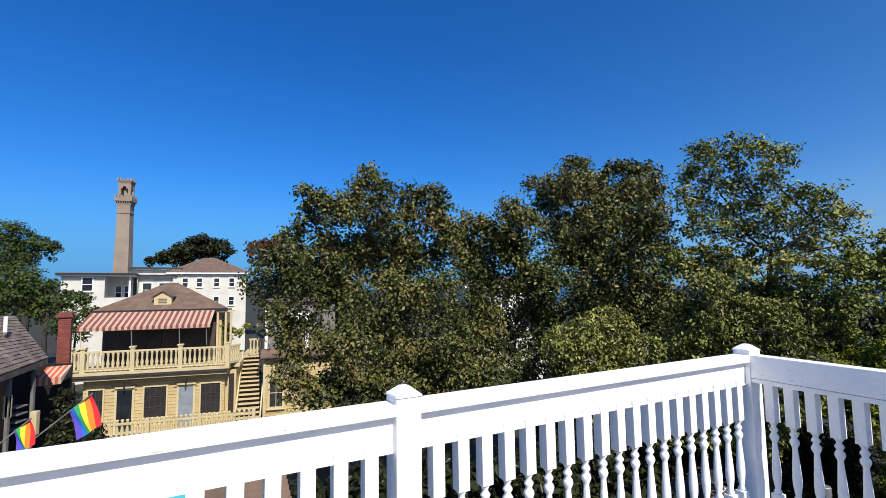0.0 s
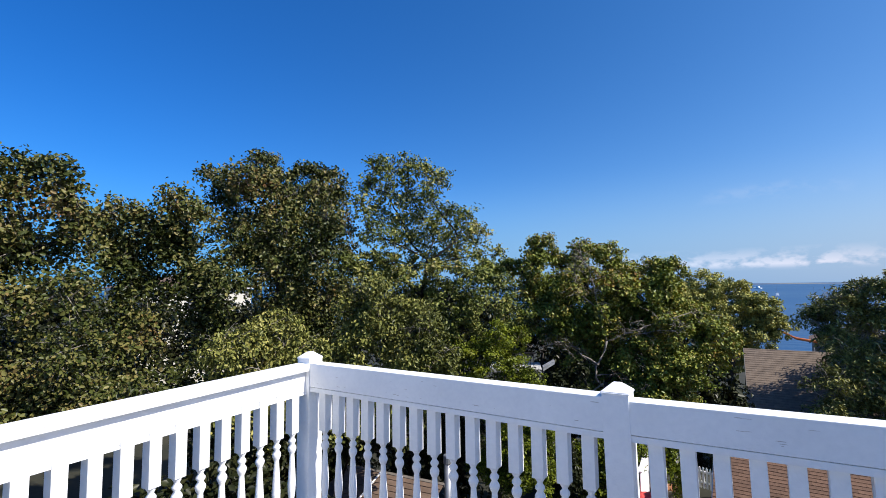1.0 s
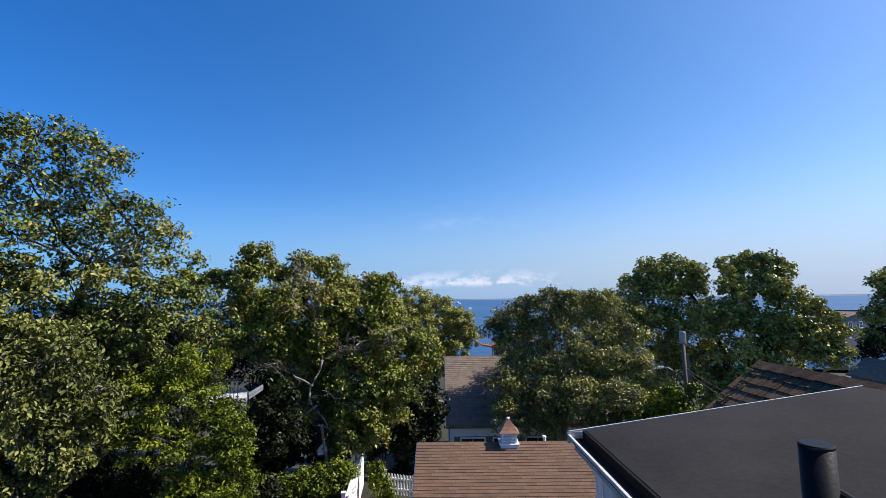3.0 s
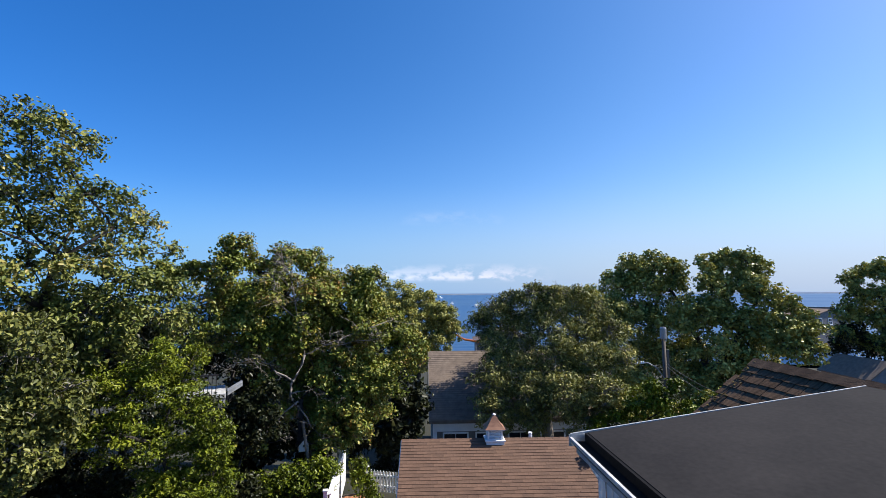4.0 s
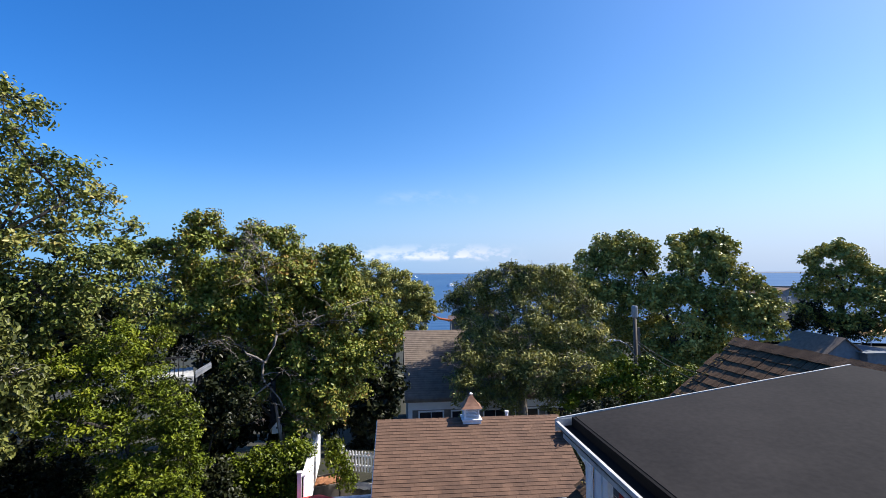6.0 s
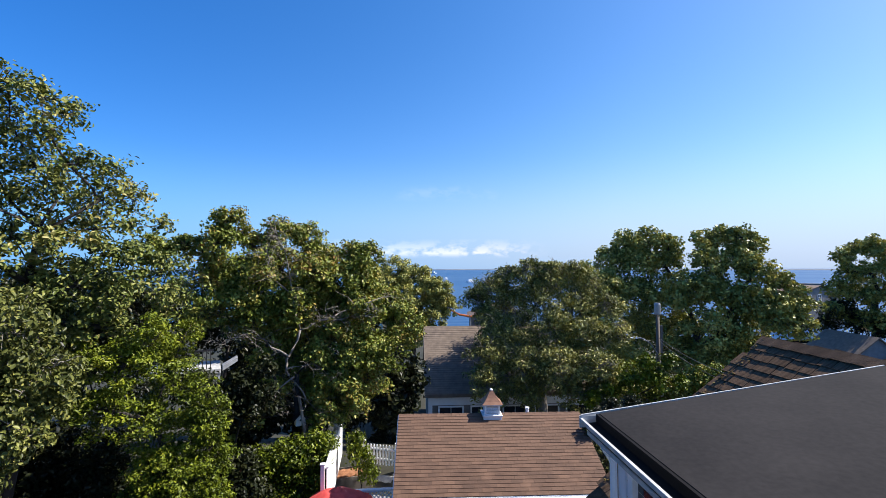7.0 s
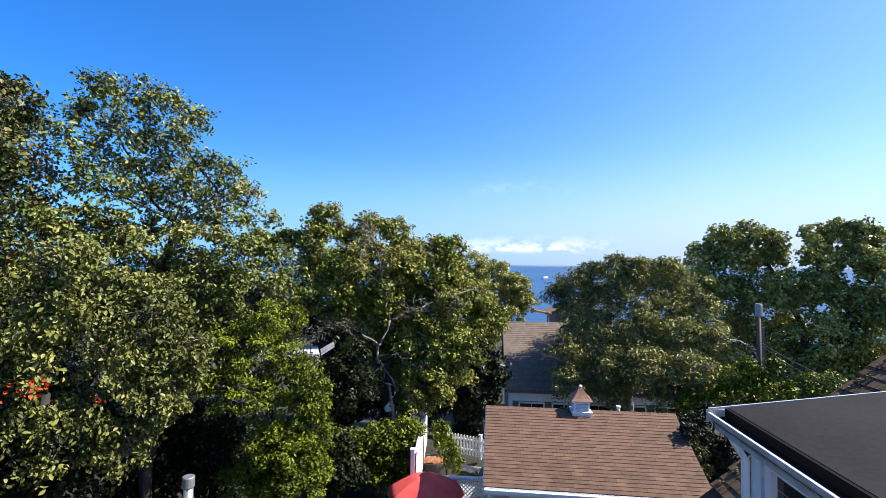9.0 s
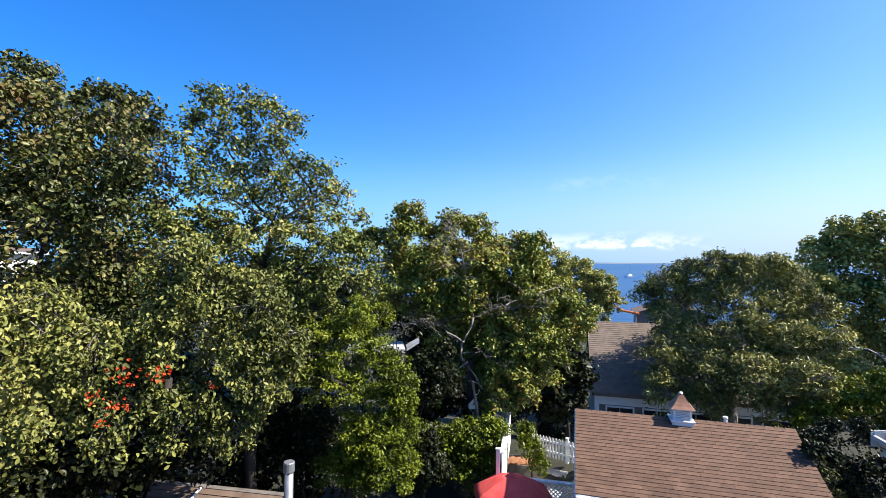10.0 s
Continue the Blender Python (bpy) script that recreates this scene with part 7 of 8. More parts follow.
tree([(52.3, -5.06, 8.39, 1.5), (52.36, -7.03, 9.82, 1.59), (52.18, -8.9, 10.32, 1.45), (52.19, -10.81, 9.78, 1.33), (52.2, -7.9, 7.87, 2.19), (52.2, -10.54, 7.64, 1.94), (50.55, -4.72, 6.03, 1.55), (50.04, -13.24, 9.85, 1.33), (50.92, -15.16, 10.54, 1.14), (49.59, -16.24, 10.35, 1.28), (49.87, -17.63, 9.43, 1.18), (48.93, -13.25, 8.04, 1.48), (49.32, -15.42, 8.15, 1.73), (48.06, -16.87, 7.27, 1.57), (51.75, -7.11, 4.49, 2.39), (51.24, -10.06, 4.38, 2.5), (48.91, -12.27, 5.34, 2.04), (48.79, -14.64, 4.97, 2.08), (48.22, -16.72, 4.43, 2.01), (52.69, -8.16, 0.8, 2.41), (51.51, -11.35, 0.95, 2.68), (48.92, -13.72, 1.51, 2.47), (49.8, -16.95, 1.37, 2.35), (49.35, -12.12, -1.46, 2.06), (49.84, -15.29, -1.03, 2.11), (47.97, -19.04, 6.23, 0.99), (47.62, -19.96, 4.88, 1.27), (47.57, -18.43, 3.57, 1.96), (46.49, -19.74, 2.61, 1.13), (49.45, -4.74, 3.05, 2.01), (48.59, -4.08, 0.14, 1.69), (48.7, -6.75, -1.12, 1.74)],
     0.34, LEAF_STREET, "large dark green street tree with clumped leaves", trunk=0.4, seed=21, fill=True, cover=5.4, sprays=30, loose=.135, reach=.99, slim=.65, inner=.2)
tree([(64.47, -3.95, 6.37, 2.31), (64.65, -0.44, 6.54, 1.9), (64.27, -5.97, 4.37, 2.85), (64.66, 1.74, 5.08, 2.2)],
     0.3, LEAF_STREET, "dark green tree in the distance", trunk=0.3, seed=22, cover=6, fill=True, loose=.11)
tree([(60.5, -30.05, 8.7, 1.03), (61.14, -31.78, 9.62, 1.04), (58.98, -31.92, 9.76, 1.17), (58.65, -32.93, 8.93, 1.27), (60.39, -30.5, 7.07, 1.2), (59.21, -31.72, 7.08, 1.4), (60.66, -29.4, 5.25, 1.21), (60.93, -31.61, 4.65, 1.45), (59.33, -32.7, 4.76, 1.51), (60.34, -28.89, 2.85, 1.09), (61.2, -31.15, 1.97, 1.34), (59.04, -31.95, 2.1, 1.39), (59.21, -34.28, 7.32, 1.39), (57.49, -33.72, 4.43, 1.56), (57.92, -35.7, 6.09, 1.68), (57.41, -36.17, 3.37, 1.87), (58.75, -34.19, 1.79, 1.48)],
     0.36, LEAF_STREET, "dark green tree beside the car park", trunk=0.4, seed=23, cover=5.6, fill=True, loose=.17, sprays=30)
tree([(29.31, -1.29, 0.42, 0.58), (29.4, -2.32, 0.8, 0.63), (28.9, -3.28, 1.48, 0.69), (28.93, -4.19, 2.47, 0.66), (28.9, -5.11, 2.69, 0.48), (28.7, -4.55, 1.67, 0.65), (28.63, -5.52, 1.79, 0.37)],
     0.2, LEAF_LIME, "low sumac shrub with bright green fronds", trunk=0.06, seed=24, name='shrub', category='shrub')
tree([(17.3, 9.68, 1.01, 0.85), (17.74, 8.9, 1.36, 0.73), (16.84, 10.42, 0.79, 0.83), (17.48, 9.37, 0.21, 0.95), (16.56, 10.83, 0.52, 0.91)],
     0.125, LEAF_LIME, "clipped bright green hedge behind a garden fence", trunk=0.08, seed=25, name='hedge', category='hedge')
tree([(19.68, 8.29, 1.07, 0.39), (19.78, 8.06, 0.41, 0.43), (19.88, 7.81, -0.14, 0.39), (19.65, 8.37, 0.76, 0.3)],
     0.125, LEAF_LIME, "green creeper hanging over a white fence", trunk=0.03, seed=26, hang=1.5, name='creeper', category='climber')
tree([(-29.05, 41.3, 12.05, 1.52), (-27.6, 42.28, 11.24, 1.2), (-29.21, 41.19, 9.58, 2.44), (-26.7, 42.84, 11.53, 0.56), (-28.2, 41.9, 7.8, 1.5), (-29.1, 41.28, 6.94, 2.0), (-27.0, 42.6, 6.2, 1.0)],
     0.2, LEAF_DEEP, "layered green tree behind the white houses", trunk=0.35, seed=27, cover=4.5)
tree([(-28.94, 80.36, 15.02, 2.38), (-31.16, 79.54, 13.58, 2.16), (-25.77, 81.42, 14.37, 2.05), (-35.02, 77.93, 12.49, 0.79), (-33.31, 78.67, 13.07, 1.24)],
     0.5, LEAF_SHADE, "dark rounded pine-like tree on the hill", trunk=0.4, seed=28, cover=9, fill=True)
tree([(-14.17, 58.68, 12.35, 1.77), (-12.3, 59.09, 13.08, 1.37)],
     0.5, LEAF_RED, "reddish-brown autumn tree behind white houses", trunk=0.3, seed=29)
tree([(-9.35, 28.68, 6.15, 0.23), (-8.97, 28.48, 5.77, 0.29), (-8.72, 28.89, 5.41, 0.26), (-8.23, 28.72, 5.25, 0.26), (-9.21, 28.53, 5.24, 0.22), (-8.84, 28.82, 4.94, 0.23), (-9.72, 28.32, 6.27, 0.16), (-7.92, 28.91, 5.62, 0.2)],
     0.125, LEAF_OLIVE, "green vine on a yellow balcony", seed=30, name='creeper', category='climber', trunk=.012)
# back trees fill gaps; shade behind the front crowns is in their leaf colour
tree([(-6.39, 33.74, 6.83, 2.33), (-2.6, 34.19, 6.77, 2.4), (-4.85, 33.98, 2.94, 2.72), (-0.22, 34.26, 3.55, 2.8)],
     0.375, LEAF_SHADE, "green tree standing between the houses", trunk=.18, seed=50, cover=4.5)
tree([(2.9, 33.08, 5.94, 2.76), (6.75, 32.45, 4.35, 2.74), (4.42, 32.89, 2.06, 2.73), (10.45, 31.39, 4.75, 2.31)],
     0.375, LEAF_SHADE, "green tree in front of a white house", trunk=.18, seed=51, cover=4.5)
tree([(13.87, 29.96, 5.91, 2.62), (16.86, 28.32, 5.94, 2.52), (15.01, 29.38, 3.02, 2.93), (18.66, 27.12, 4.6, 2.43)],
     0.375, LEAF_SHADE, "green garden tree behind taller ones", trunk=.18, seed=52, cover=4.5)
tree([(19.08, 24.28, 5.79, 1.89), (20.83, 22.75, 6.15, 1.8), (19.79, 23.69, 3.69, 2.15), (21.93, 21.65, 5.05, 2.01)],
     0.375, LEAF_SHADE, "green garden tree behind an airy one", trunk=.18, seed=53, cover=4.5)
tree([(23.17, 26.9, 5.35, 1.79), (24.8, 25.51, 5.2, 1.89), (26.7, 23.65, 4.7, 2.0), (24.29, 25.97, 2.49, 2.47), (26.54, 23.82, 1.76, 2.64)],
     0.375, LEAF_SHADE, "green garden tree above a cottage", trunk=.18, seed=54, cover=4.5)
# gap beside the grey house: its shade is painted as near-black leaves
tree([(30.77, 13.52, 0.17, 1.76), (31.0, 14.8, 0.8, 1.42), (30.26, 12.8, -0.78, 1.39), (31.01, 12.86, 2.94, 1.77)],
     0.375, LEAF_SHADE, "shrubs beside a grey house, shade put into their leaf colour", trunk=.18, seed=55, name='shrub', category='shrub')
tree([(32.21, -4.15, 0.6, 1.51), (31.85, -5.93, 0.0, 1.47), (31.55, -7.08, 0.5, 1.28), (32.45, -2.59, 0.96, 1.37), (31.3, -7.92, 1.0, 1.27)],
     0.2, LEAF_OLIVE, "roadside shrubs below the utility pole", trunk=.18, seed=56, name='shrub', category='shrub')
# undergrowth added for the shaded void here, darkness held by the leaf colour
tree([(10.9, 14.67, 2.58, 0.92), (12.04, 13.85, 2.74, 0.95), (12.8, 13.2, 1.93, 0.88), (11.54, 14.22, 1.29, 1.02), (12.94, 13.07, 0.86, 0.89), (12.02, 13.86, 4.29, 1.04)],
     0.25, LEAF_SHADE, "added undergrowth behind a bright tree, leaves coloured as shade", trunk=.18, seed=57, name='shrub', category='shrub')
# same below the near trees: leaf colour carries the shade
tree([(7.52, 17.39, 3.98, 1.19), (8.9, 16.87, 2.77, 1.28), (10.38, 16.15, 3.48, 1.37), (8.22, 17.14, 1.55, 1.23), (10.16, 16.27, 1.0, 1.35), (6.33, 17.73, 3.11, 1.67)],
     0.25, LEAF_SHADE, "added undergrowth under the near trees, leaves coloured as shade", trunk=.18, seed=58, name='shrub', category='shrub')
# shade under the old tree, put into the leaves
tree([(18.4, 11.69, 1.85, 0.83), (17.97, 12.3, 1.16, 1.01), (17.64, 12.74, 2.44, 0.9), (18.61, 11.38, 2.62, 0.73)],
     0.25, LEAF_SHADE, "shrubs below an old tree, shade put into their leaf colour", trunk=.18, seed=59, name='shrub', category='shrub')
tree([(-19.8, 29.5, 8.3, 0.8), (-19.0, 30.0, 7.9, 0.7), (-18.28, 30.4, 7.3, 0.6), (-20.15, 29.22, 7.2, 1.1), (-17.71, 30.73, 7.4, 0.4), (-19.12, 29.89, 6.94, 0.81)],
     0.2, LEAF_DEEP, "sparse green shrub before the white houses", trunk=.15, seed=71, cover=3.2)
tree([(-17.51, 28.63, 6.89, 0.56), (-17.01, 29.06, 7.09, 0.5), (-16.81, 29.76, 7.25, 0.36), (-16.39, 28.88, 6.4, 0.44), (-16.91, 28.58, 6.18, 0.55), (-17.75, 28.95, 5.74, 0.62), (-16.21, 29.35, 6.74, 0.26), (-16.65, 28.82, 5.48, 0.5)],
     0.16, LEAF_DEEP, "small leafy tree growing against a white house", seed=96, trunk=.07, cover=3.4, sprays=26, loose=.18, oval=True)
tree([(24.42, -0.95, 1.04, 0.48), (24.39, -1.69, 1.35, 0.52), (24.66, -2.53, 1.5, 0.47), (24.43, -1.37, 0.74, 0.43), (24.79, -3.0, 1.22, 0.42)],
     0.13, LEAF_SHADE, "dark leafy shrubs between a garage and a grey wall", trunk=.06, seed=97, name="shrub", category="shrub", cover=4.5)
tree([(17.71, -0.69, 2.45, 0.45), (17.64, -1.12, 1.84, 0.57), (17.68, -0.91, 1.24, 0.57), (17.57, -1.52, 2.47, 0.47), (17.16, -0.2, 2.88, 0.25)],
     0.12, LEAF_SHADE, "dark green shrub crowding the end of the garage", trunk=.08, seed=72, name="shrub", category="shrub")
# added to cover lit ground; the crown's shade is in the leaf colour
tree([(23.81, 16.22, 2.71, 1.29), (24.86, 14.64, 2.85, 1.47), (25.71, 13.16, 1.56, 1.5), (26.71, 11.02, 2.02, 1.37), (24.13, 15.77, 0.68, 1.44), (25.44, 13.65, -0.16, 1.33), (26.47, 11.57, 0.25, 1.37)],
     0.375, LEAF_SHADE, "added shrubs below an old garden tree, leaves coloured as shade", trunk=.12, seed=81, name="shrub", category="shrub")
# dark gap by the fence, filled with shade-coloured leaves
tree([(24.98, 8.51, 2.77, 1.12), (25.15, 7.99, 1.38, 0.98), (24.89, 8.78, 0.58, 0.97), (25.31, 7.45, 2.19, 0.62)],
     0.375, LEAF_SHADE, "added shrubs beside the picket fence, leaves coloured as shade", trunk=.12, seed=82, name="shrub", category="shrub")
# shade under the near tree painted into this bush
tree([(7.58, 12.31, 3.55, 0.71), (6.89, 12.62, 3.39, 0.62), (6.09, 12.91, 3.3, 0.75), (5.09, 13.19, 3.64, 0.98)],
     0.15, LEAF_SHADE, "low bush under the near tree, shade put into its leaf colour", trunk=.06, seed=83, name="shrub", category="shrub", oval=True)

tree([(16.77, 12.71, 6.1, 0.81), (17.62, 11.59, 6.32, 0.84), (18.44, 10.32, 6.26, 0.83), (19.24, 8.81, 5.04, 0.89), (19.15, 8.99, 3.17, 1.01), (19.5, 8.24, 4.17, 0.9), (17.93, 11.14, 7.41, 0.81), (18.83, 9.64, 7.39, 0.88), (19.62, 7.95, 5.86, 0.86), (19.02, 9.26, 1.95, 0.73), (17.85, 11.27, 3.21, 0.6), (17.54, 11.71, 2.1, 0.69), (16.8, 12.68, 2.67, 0.76), (18.23, 11.12, 5.06, 0.54), (17.85, 11.19, 4.31, 0.48), (18.59, 9.3, 4.43, 0.54), (18.74, 9.04, 3.59, 0.5), (18.02, 10.62, 3.3, 0.44), (19.14, 9.58, 2.85, 0.43), (18.48, 10.83, 5.86, 0.63), (17.57, 11.36, 5.74, 0.52), (18.54, 9.96, 5.66, 0.54), (19.37, 8.32, 3.05, 0.64), (19.45, 9.04, 2.36, 0.47), (19.44, 8.12, 2.41, 0.51)],
     0.16, LEAF_OLIVE, "glossy dark green tree grown round a half-dead one", seed=84, trunk=.12, base=(18.9, 10.6), cover=5, loose=.11, inner=.15)
# bushes low under the deck, their shade put into near-black leaves
tree([(-2.2, 11.2, 2.3, 1.2), (-0.6, 11.0, 2.6, 1.2), (1.0, 11.0, 2.7, 1.25), (2.6, 10.6, 2.9, 1.2), (4.0, 10.4, 3.1, 1.2), (-1.3, 10.6, 1.2, 1.2), (1.8, 10.2, 1.4, 1.2), (3.6, 9.8, 1.6, 1.2), (5.2, 10.2, 2.6, 1.0), (0.2, 10.4, 1.3, 1.1)],
     0.225, LEAF_SHADE, "leafy bushes below the deck railing", seed=85, trunk=.08, name="shrub", category="shrub", cover=5)
# added shrubs: the dark void beside the porch in leaf colour
tree([(-9.6, 15.9, 2.7, 0.6), (-9.2, 15.2, 2.4, 0.7), (-9.2, 16.4, 3.2, 0.5)],
     0.163, LEAF_SHADE, "added shrubs beside a porch, leaves coloured as shade", seed=86, trunk=.06, name="shrub", category="shrub", cover=5)

# lower foliage given near-black leaves for the shade of the crowns above
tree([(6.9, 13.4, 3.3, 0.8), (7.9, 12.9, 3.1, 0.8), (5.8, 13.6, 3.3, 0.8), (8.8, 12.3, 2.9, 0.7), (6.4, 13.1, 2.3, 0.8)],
     0.175, LEAF_SHADE, "understorey bushes, shade of the taller trees put into their leaves", seed=89, trunk=.06, name="shrub", category="shrub", cover=4)

# bush for the black void below the porch; leaf colour holds the shade
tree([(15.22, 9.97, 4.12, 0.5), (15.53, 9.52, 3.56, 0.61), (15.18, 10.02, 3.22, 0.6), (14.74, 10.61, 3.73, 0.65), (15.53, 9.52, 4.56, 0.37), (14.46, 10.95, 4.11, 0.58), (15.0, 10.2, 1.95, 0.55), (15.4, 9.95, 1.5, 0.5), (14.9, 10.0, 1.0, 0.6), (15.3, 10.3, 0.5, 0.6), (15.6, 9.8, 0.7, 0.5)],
     0.15, LEAF_SHADE, "leafy bush under the white porch, shade put into its leaves", seed=87, trunk=.05, name="shrub", category="shrub", cover=5.5, oval=True)

# bush in the passage, the passage's shade put into its colour
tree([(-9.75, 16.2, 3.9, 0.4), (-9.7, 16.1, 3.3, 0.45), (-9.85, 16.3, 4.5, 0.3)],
     0.163, LEAF_SHADE, "bush between the porch and the yellow house, leaves coloured as shade", seed=88, trunk=.05, name="shrub", category="shrub", cover=4.5)


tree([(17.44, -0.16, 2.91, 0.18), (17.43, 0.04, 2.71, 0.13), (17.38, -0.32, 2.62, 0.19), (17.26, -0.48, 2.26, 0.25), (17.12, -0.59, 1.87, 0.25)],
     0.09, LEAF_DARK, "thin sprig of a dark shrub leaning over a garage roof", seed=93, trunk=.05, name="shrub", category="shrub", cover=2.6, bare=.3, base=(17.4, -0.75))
# added over lit ground: deep shade stands in the leaf colour
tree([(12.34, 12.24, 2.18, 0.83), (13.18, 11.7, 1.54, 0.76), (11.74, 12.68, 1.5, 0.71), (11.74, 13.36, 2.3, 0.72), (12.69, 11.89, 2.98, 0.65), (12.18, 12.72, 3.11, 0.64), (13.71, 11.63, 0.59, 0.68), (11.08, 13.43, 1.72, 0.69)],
     0.13, LEAF_SHADE, "added black-green undergrowth behind a bright tree, deep shade in its colour", seed=94, trunk=.05, name="shrub", category="shrub", cover=4)
# tree shade by the garden, painted as near-black bushes
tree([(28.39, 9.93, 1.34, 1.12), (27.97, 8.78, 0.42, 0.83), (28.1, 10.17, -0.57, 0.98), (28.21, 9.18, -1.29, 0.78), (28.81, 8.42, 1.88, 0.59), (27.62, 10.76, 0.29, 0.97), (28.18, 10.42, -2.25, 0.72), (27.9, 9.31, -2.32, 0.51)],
     0.22, LEAF_SHADE, "added bushes between a garden and a grey house, leaves coloured as shade", seed=95, trunk=.08, name="shrub", category="shrub", cover=4.5)
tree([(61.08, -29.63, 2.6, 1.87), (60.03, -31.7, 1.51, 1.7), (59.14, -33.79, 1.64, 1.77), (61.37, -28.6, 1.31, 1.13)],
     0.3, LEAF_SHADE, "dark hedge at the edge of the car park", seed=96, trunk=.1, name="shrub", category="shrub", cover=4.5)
# fills lit ground behind the porch with shade-dark leaves
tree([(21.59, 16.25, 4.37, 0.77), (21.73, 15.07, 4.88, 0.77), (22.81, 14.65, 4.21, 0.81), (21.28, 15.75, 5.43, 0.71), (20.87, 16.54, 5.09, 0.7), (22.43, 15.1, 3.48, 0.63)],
     0.22, LEAF_SHADE, "dense bushes behind a white porch, shade put into their leaves", seed=97, trunk=.1, name="shrub", category="shrub", cover=4.5)


# ---------------------------------------------------------------- a half-dead tree among the green, and orange flowers


def twisted(bm, pts, r0, r1, n, rnd, wob=0.05):
    """A crooked limb through the given points, thinning from r0 to r1."""
    path = []
    for i in range(len(pts) - 1):
        a, b = Vector(pts[i]), Vector(pts[i + 1])
        for j in range(3):
            p = a.lerp(b, j / 3)
            if i or j:
                p += Vector((rnd.uniform(-wob, wob), rnd.uniform(-wob, wob), rnd.uniform(-wob, wob)))
            path.append(p)
    path.append(Vector(pts[-1]))
    tube(bm, path, [r0 + (r1 - r0) * i / (len(path) - 1) for i in range(len(path))], n)
    return path


def bare_tree():
    x, y = 18.3, 9.44
    g = ground_height(x, y)
    root = thing("bare_tree", (x, y, g), 0, "half-dead tree with twisted pale grey leafless limbs", "tree")
    V = lambda *p: (p[0] - x, p[1] - y, p[2] - g)
    rnd = random.Random(77)
    bm = bmesh.new()
    trunk = twisted(bm, [V(18.30, 9.44, g), V(18.14, 9.74, 2.60), V(18.05, 9.98, 3.51), V(17.88, 10.25, 3.97), V(17.98, 10.11, 4.42), V(18.14, 9.81, 5.37)], 0.06, 0.045, 8, rnd, 0.07)
    part("trunk", bm, BARK_PALE, root, smooth=True)
    limbs = [([V(17.96, 10.11, 4.41), V(17.51, 10.84, 5.06), V(17.15, 11.36, 5.36), V(16.67, 12.01, 5.01)], 0.042),
             ([V(18.14, 9.81, 5.37), V(18.46, 9.22, 5.67), V(18.81, 8.54, 5.98), V(19.40, 7.08, 6.52)], 0.042),
             ([V(18.46, 9.22, 5.67), V(18.81, 8.54, 5.69), V(19.29, 7.37, 5.89)], 0.034),
             ([V(18.14, 9.81, 5.37), V(17.94, 10.08, 6.87), V(17.88, 10.26, 8.17), V(17.70, 10.53, 8.73), V(17.64, 10.64, 9.41)], 0.03),
             ([V(17.94, 10.08, 6.69), V(17.56, 10.75, 7.40), V(17.54, 10.80, 7.95), V(17.60, 10.71, 8.60)], 0.03),
             ([V(18.05, 9.98, 3.51), V(18.39, 9.32, 2.44), V(18.58, 8.81, 1.98)], 0.034),
             ([V(18.05, 9.98, 3.70), V(17.57, 10.62, 3.16), V(17.68, 10.39, 2.49)], 0.034),
             ([V(17.88, 10.25, 3.97), V(18.30, 9.35, 4.07), V(18.66, 8.62, 3.52)], 0.03)]
    for pts, r in limbs:
        bm = bmesh.new()
        path = twisted(bm, pts, r, r * 0.3, 6, rnd, 0.06)
        for p in path[2:]:
            for _ in range(3):
                e = p + Vector((rnd.uniform(-1, 1), rnd.uniform(-1, 1), rnd.uniform(-0.75, 0.8))) * rnd.uniform(0.35, 0.9)
                side = twisted(bm, [p, p.lerp(e, 0.5) + Vector((rnd.uniform(-.1, .1), rnd.uniform(-.1, .1), rnd.uniform(-.05, .15))), e], r * 0.26, 0.005, 4, rnd, 0.035)
                for q in side[2:]:
                    f = q + Vector((rnd.uniform(-1, 1), rnd.uniform(-1, 1), rnd.uniform(-0.8, 0.6))) * rnd.uniform(0.15, 0.38)
                    tube(bm, [q, q.lerp(f, 0.6) + Vector((0, 0, 0.03)), f], [0.007, 0.005, 0.002], 3)
        part("limb", bm, BARK_PALE, root, smooth=True)


bare_tree()


def flower_cluster(at, size, seed):
    rng = np.random.default_rng(seed)
    g = at[2]
    root = thing("flower_cluster", at, 0, "bunch of bright orange-red trumpet vine flowers among leaves", "flowers", "orange flowers in the vine")
    part("stem", tube(bmesh.new(), [(0, 0, 0), (0.15, 0.35, 0.12), (0.35, 1.0, 0.1)], [0.006, 0.009, 0.012], 5), BARK, root)
    n = 14
    bm = bmesh.new()
    for _ in range(n):
        c = Vector((0, 0, at[2] - g)) + Vector(rng.normal(size=3) * size * np.array((0.5, 0.5, 0.36)))
        d = Vector(rng.normal(size=3) + np.array((-0.5, -0.9, -0.1))).normalized()
        a = d.orthogonal().normalized()
        b = d.cross(a)
        h = size * 0.24
        mouth = []
        for i in range(10):
            w = h * (0.62 if i % 2 else 0.42)
            mouth.append(bm.verts.new(c + d * h * (0.9 if i % 2 else 1.0) + (a * math.cos(i * math.pi / 5) + b * math.sin(i * math.pi / 5)) * w))
        neck = [bm.verts.new(c + (a * math.cos(i * math.pi / 5) + b * math.sin(i * math.pi / 5)) * h * 0.14) for i in range(10)]
        for i in range(10):
            bm.faces.new((neck[i], neck[(i + 1) % 10], mouth[(i + 1) % 10], mouth[i]))
    part("blossom", bm, FLOWER, root)


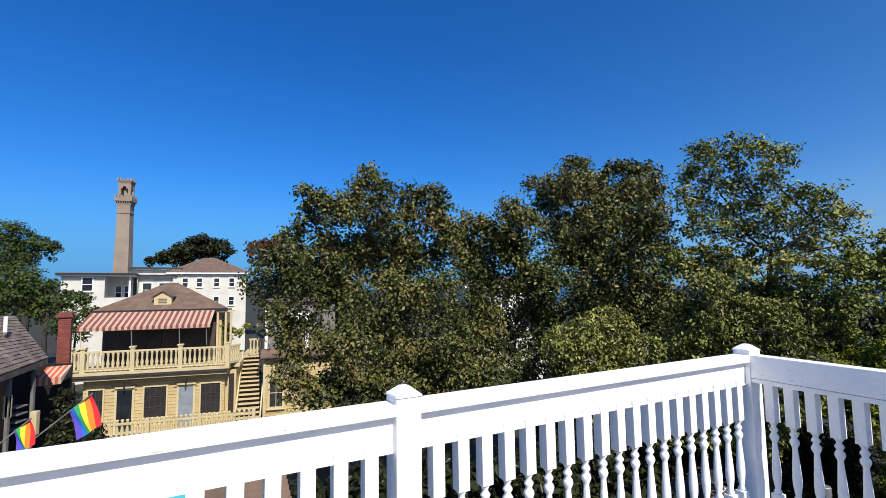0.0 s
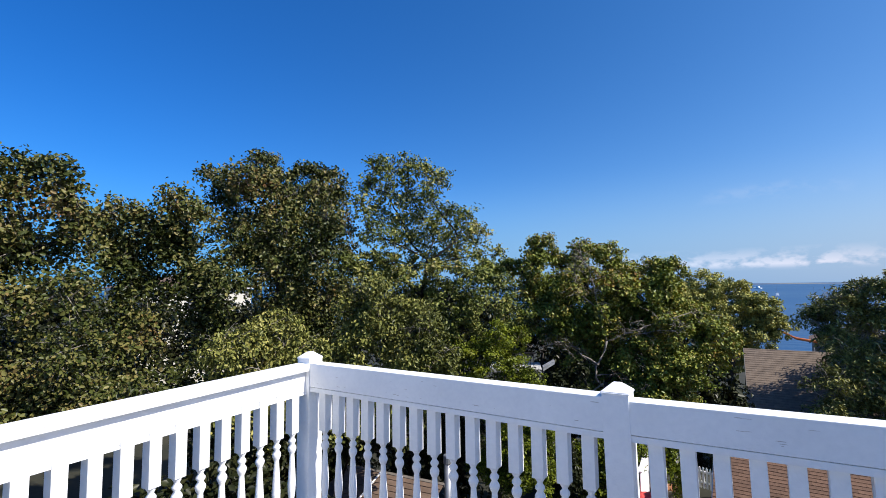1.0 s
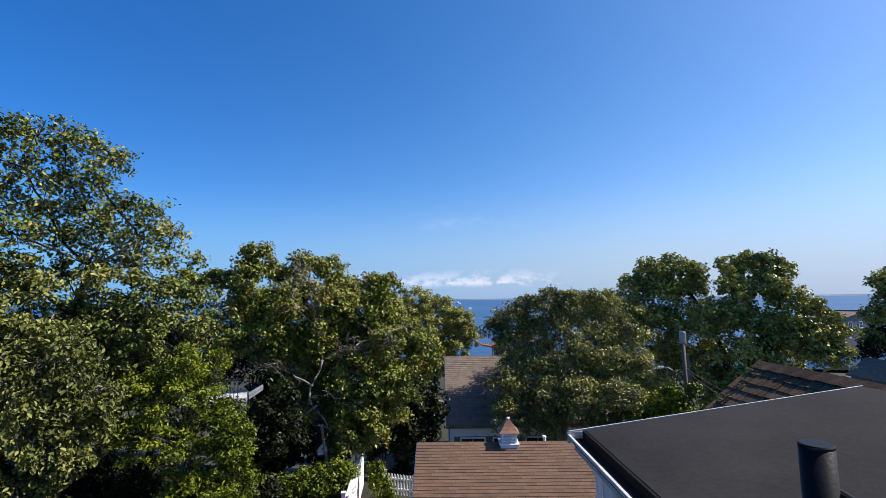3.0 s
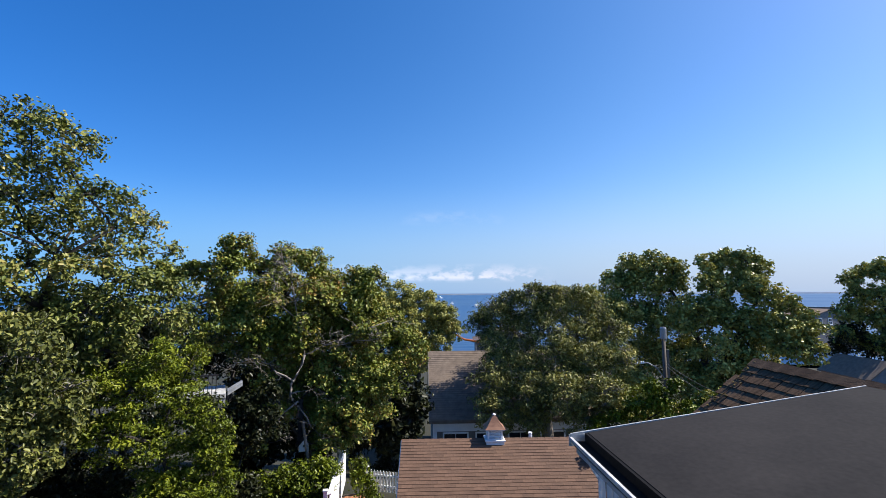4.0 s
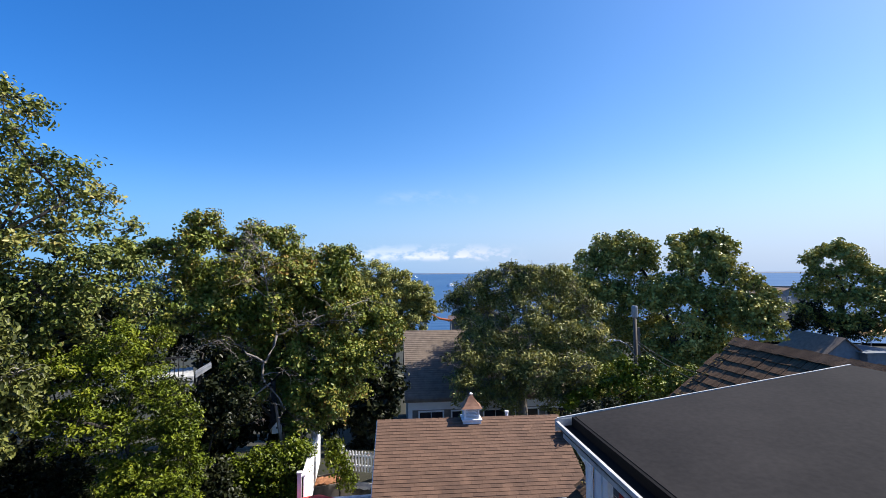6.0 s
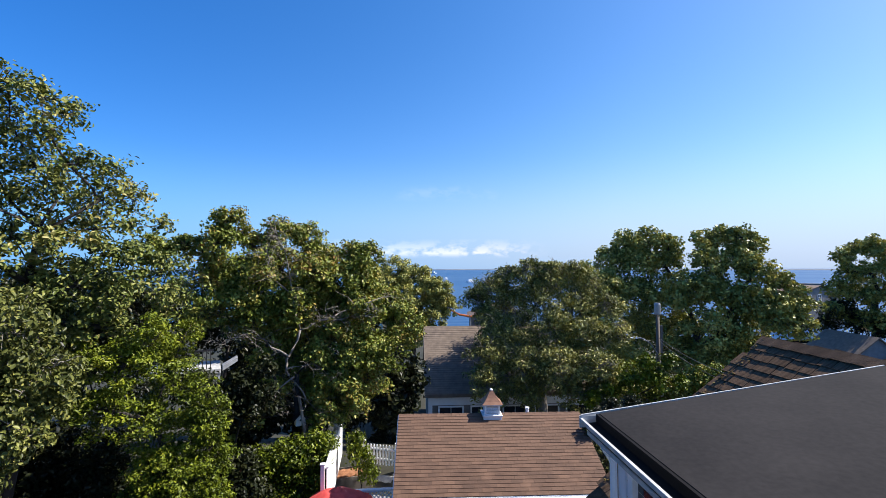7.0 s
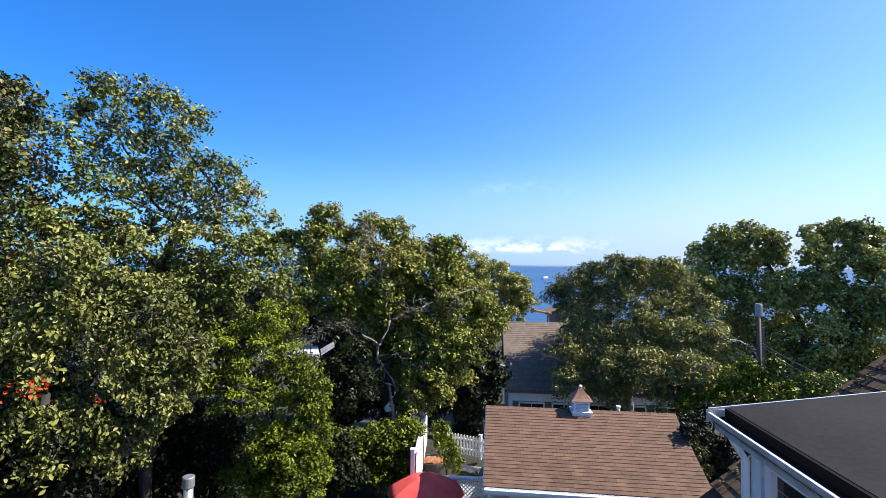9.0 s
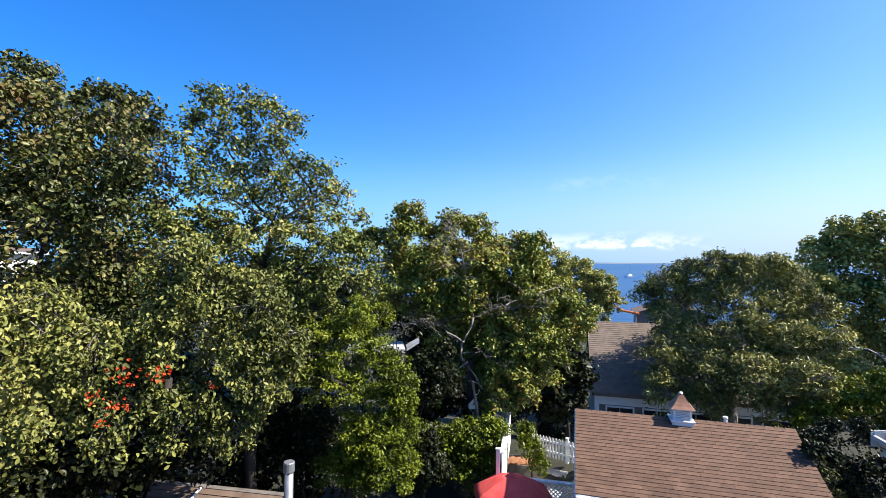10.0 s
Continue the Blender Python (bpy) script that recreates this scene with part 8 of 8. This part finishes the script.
for i_, (x_, y_, z_, s_) in enumerate([(6.41, 11.41, 5.14, 0.17), (6.72, 11.27, 4.92, 0.22), (6.79, 11.24, 5.49, 0.24), (7.27, 11.01, 5.42, 0.26), (6.5, 11.37, 4.7, 0.15), (8.1, 10.52, 5.09, 0.10)]):
    flower_cluster((x_, y_, z_ - 0.15), s_, 60 + i_)

# ---------------------------------------------------------------- shingles of the garage roof, tab by tab


def garage_shingles():
    root, zr, ze, run, ln, sl = GARAGE
    rnd = random.Random(21)
    rows = 24
    step = math.hypot(run, zr - ze) / rows
    w = ln / 19
    me = bpy.data.meshes.new("shingle")
    bm = solid([(0, 0, 0.0), (w - 0.004, 0, 0.0), (w - 0.004, -step - 0.012, 0.013), (0, -step - 0.012, 0.013), (0, -step - 0.012, 0.001), (w - 0.004, -step - 0.012, 0.001)], [(0, 1, 2, 3), (3, 2, 5, 4), (0, 3, 4), (1, 5, 2), (0, 4, 5, 1)])
    bm.to_mesh(me); bm.free()
    me.materials.append(SHINGLE_TAN)
    roof = bpy.data.objects["roof_near"]
    base = Matrix.Translation((0, 0, zr)) @ Matrix.Rotation(sl, 4, "X")
    rest = bmesh.new()
    made = 0
    for r in range(rows):
        shift = (r % 3) * w / 3
        for c in range(20):
            x = c * w - shift
            x0, x1 = max(x, 0.0), min(x + w - 0.004, ln)
            if x1 - x0 < 0.03:
                continue
            lift = 0.004 + rnd.uniform(0, 0.003)
            k = (x1 - x0) / (w - 0.004)
            m = base @ Matrix.Translation((x0, -r * step + rnd.uniform(-0.004, 0.004), lift)) @ Matrix.Diagonal((k, 1, 1, 1))
            if made < 300:
                share("shingle", me, roof, m=m)
                made += 1
            else:
                v = [rest.verts.new(m @ p.co) for p in me.vertices]
                for f in me.polygons:
                    rest.faces.new([v[i] for i in f.vertices])
    ob = part("shingle_rest", rest, SHINGLE_TAN_REST, roof)
    tagged(ob, kind="stuff")
    w = ln / 24 + 0.02
    cap = bpy.data.meshes.new("ridge_cap")
    bm = solid([(0, -0.14, -0.052), (0, 0, 0.022), (0, 0.14, -0.052), (w, -0.14, -0.062), (w, 0, 0.012), (w, 0.14, -0.062)], [(0, 1, 4, 3), (1, 2, 5, 4), (0, 3, 5, 2), (0, 2, 1), (3, 4, 5)])
    bm.to_mesh(cap); bm.free(); cap.materials.append(SHINGLE_TAN)
    for i in range(24):
        share("ridge_cap", cap, root, m=Matrix.Translation((i * ln / 24, 0, zr)))


garage_shingles()
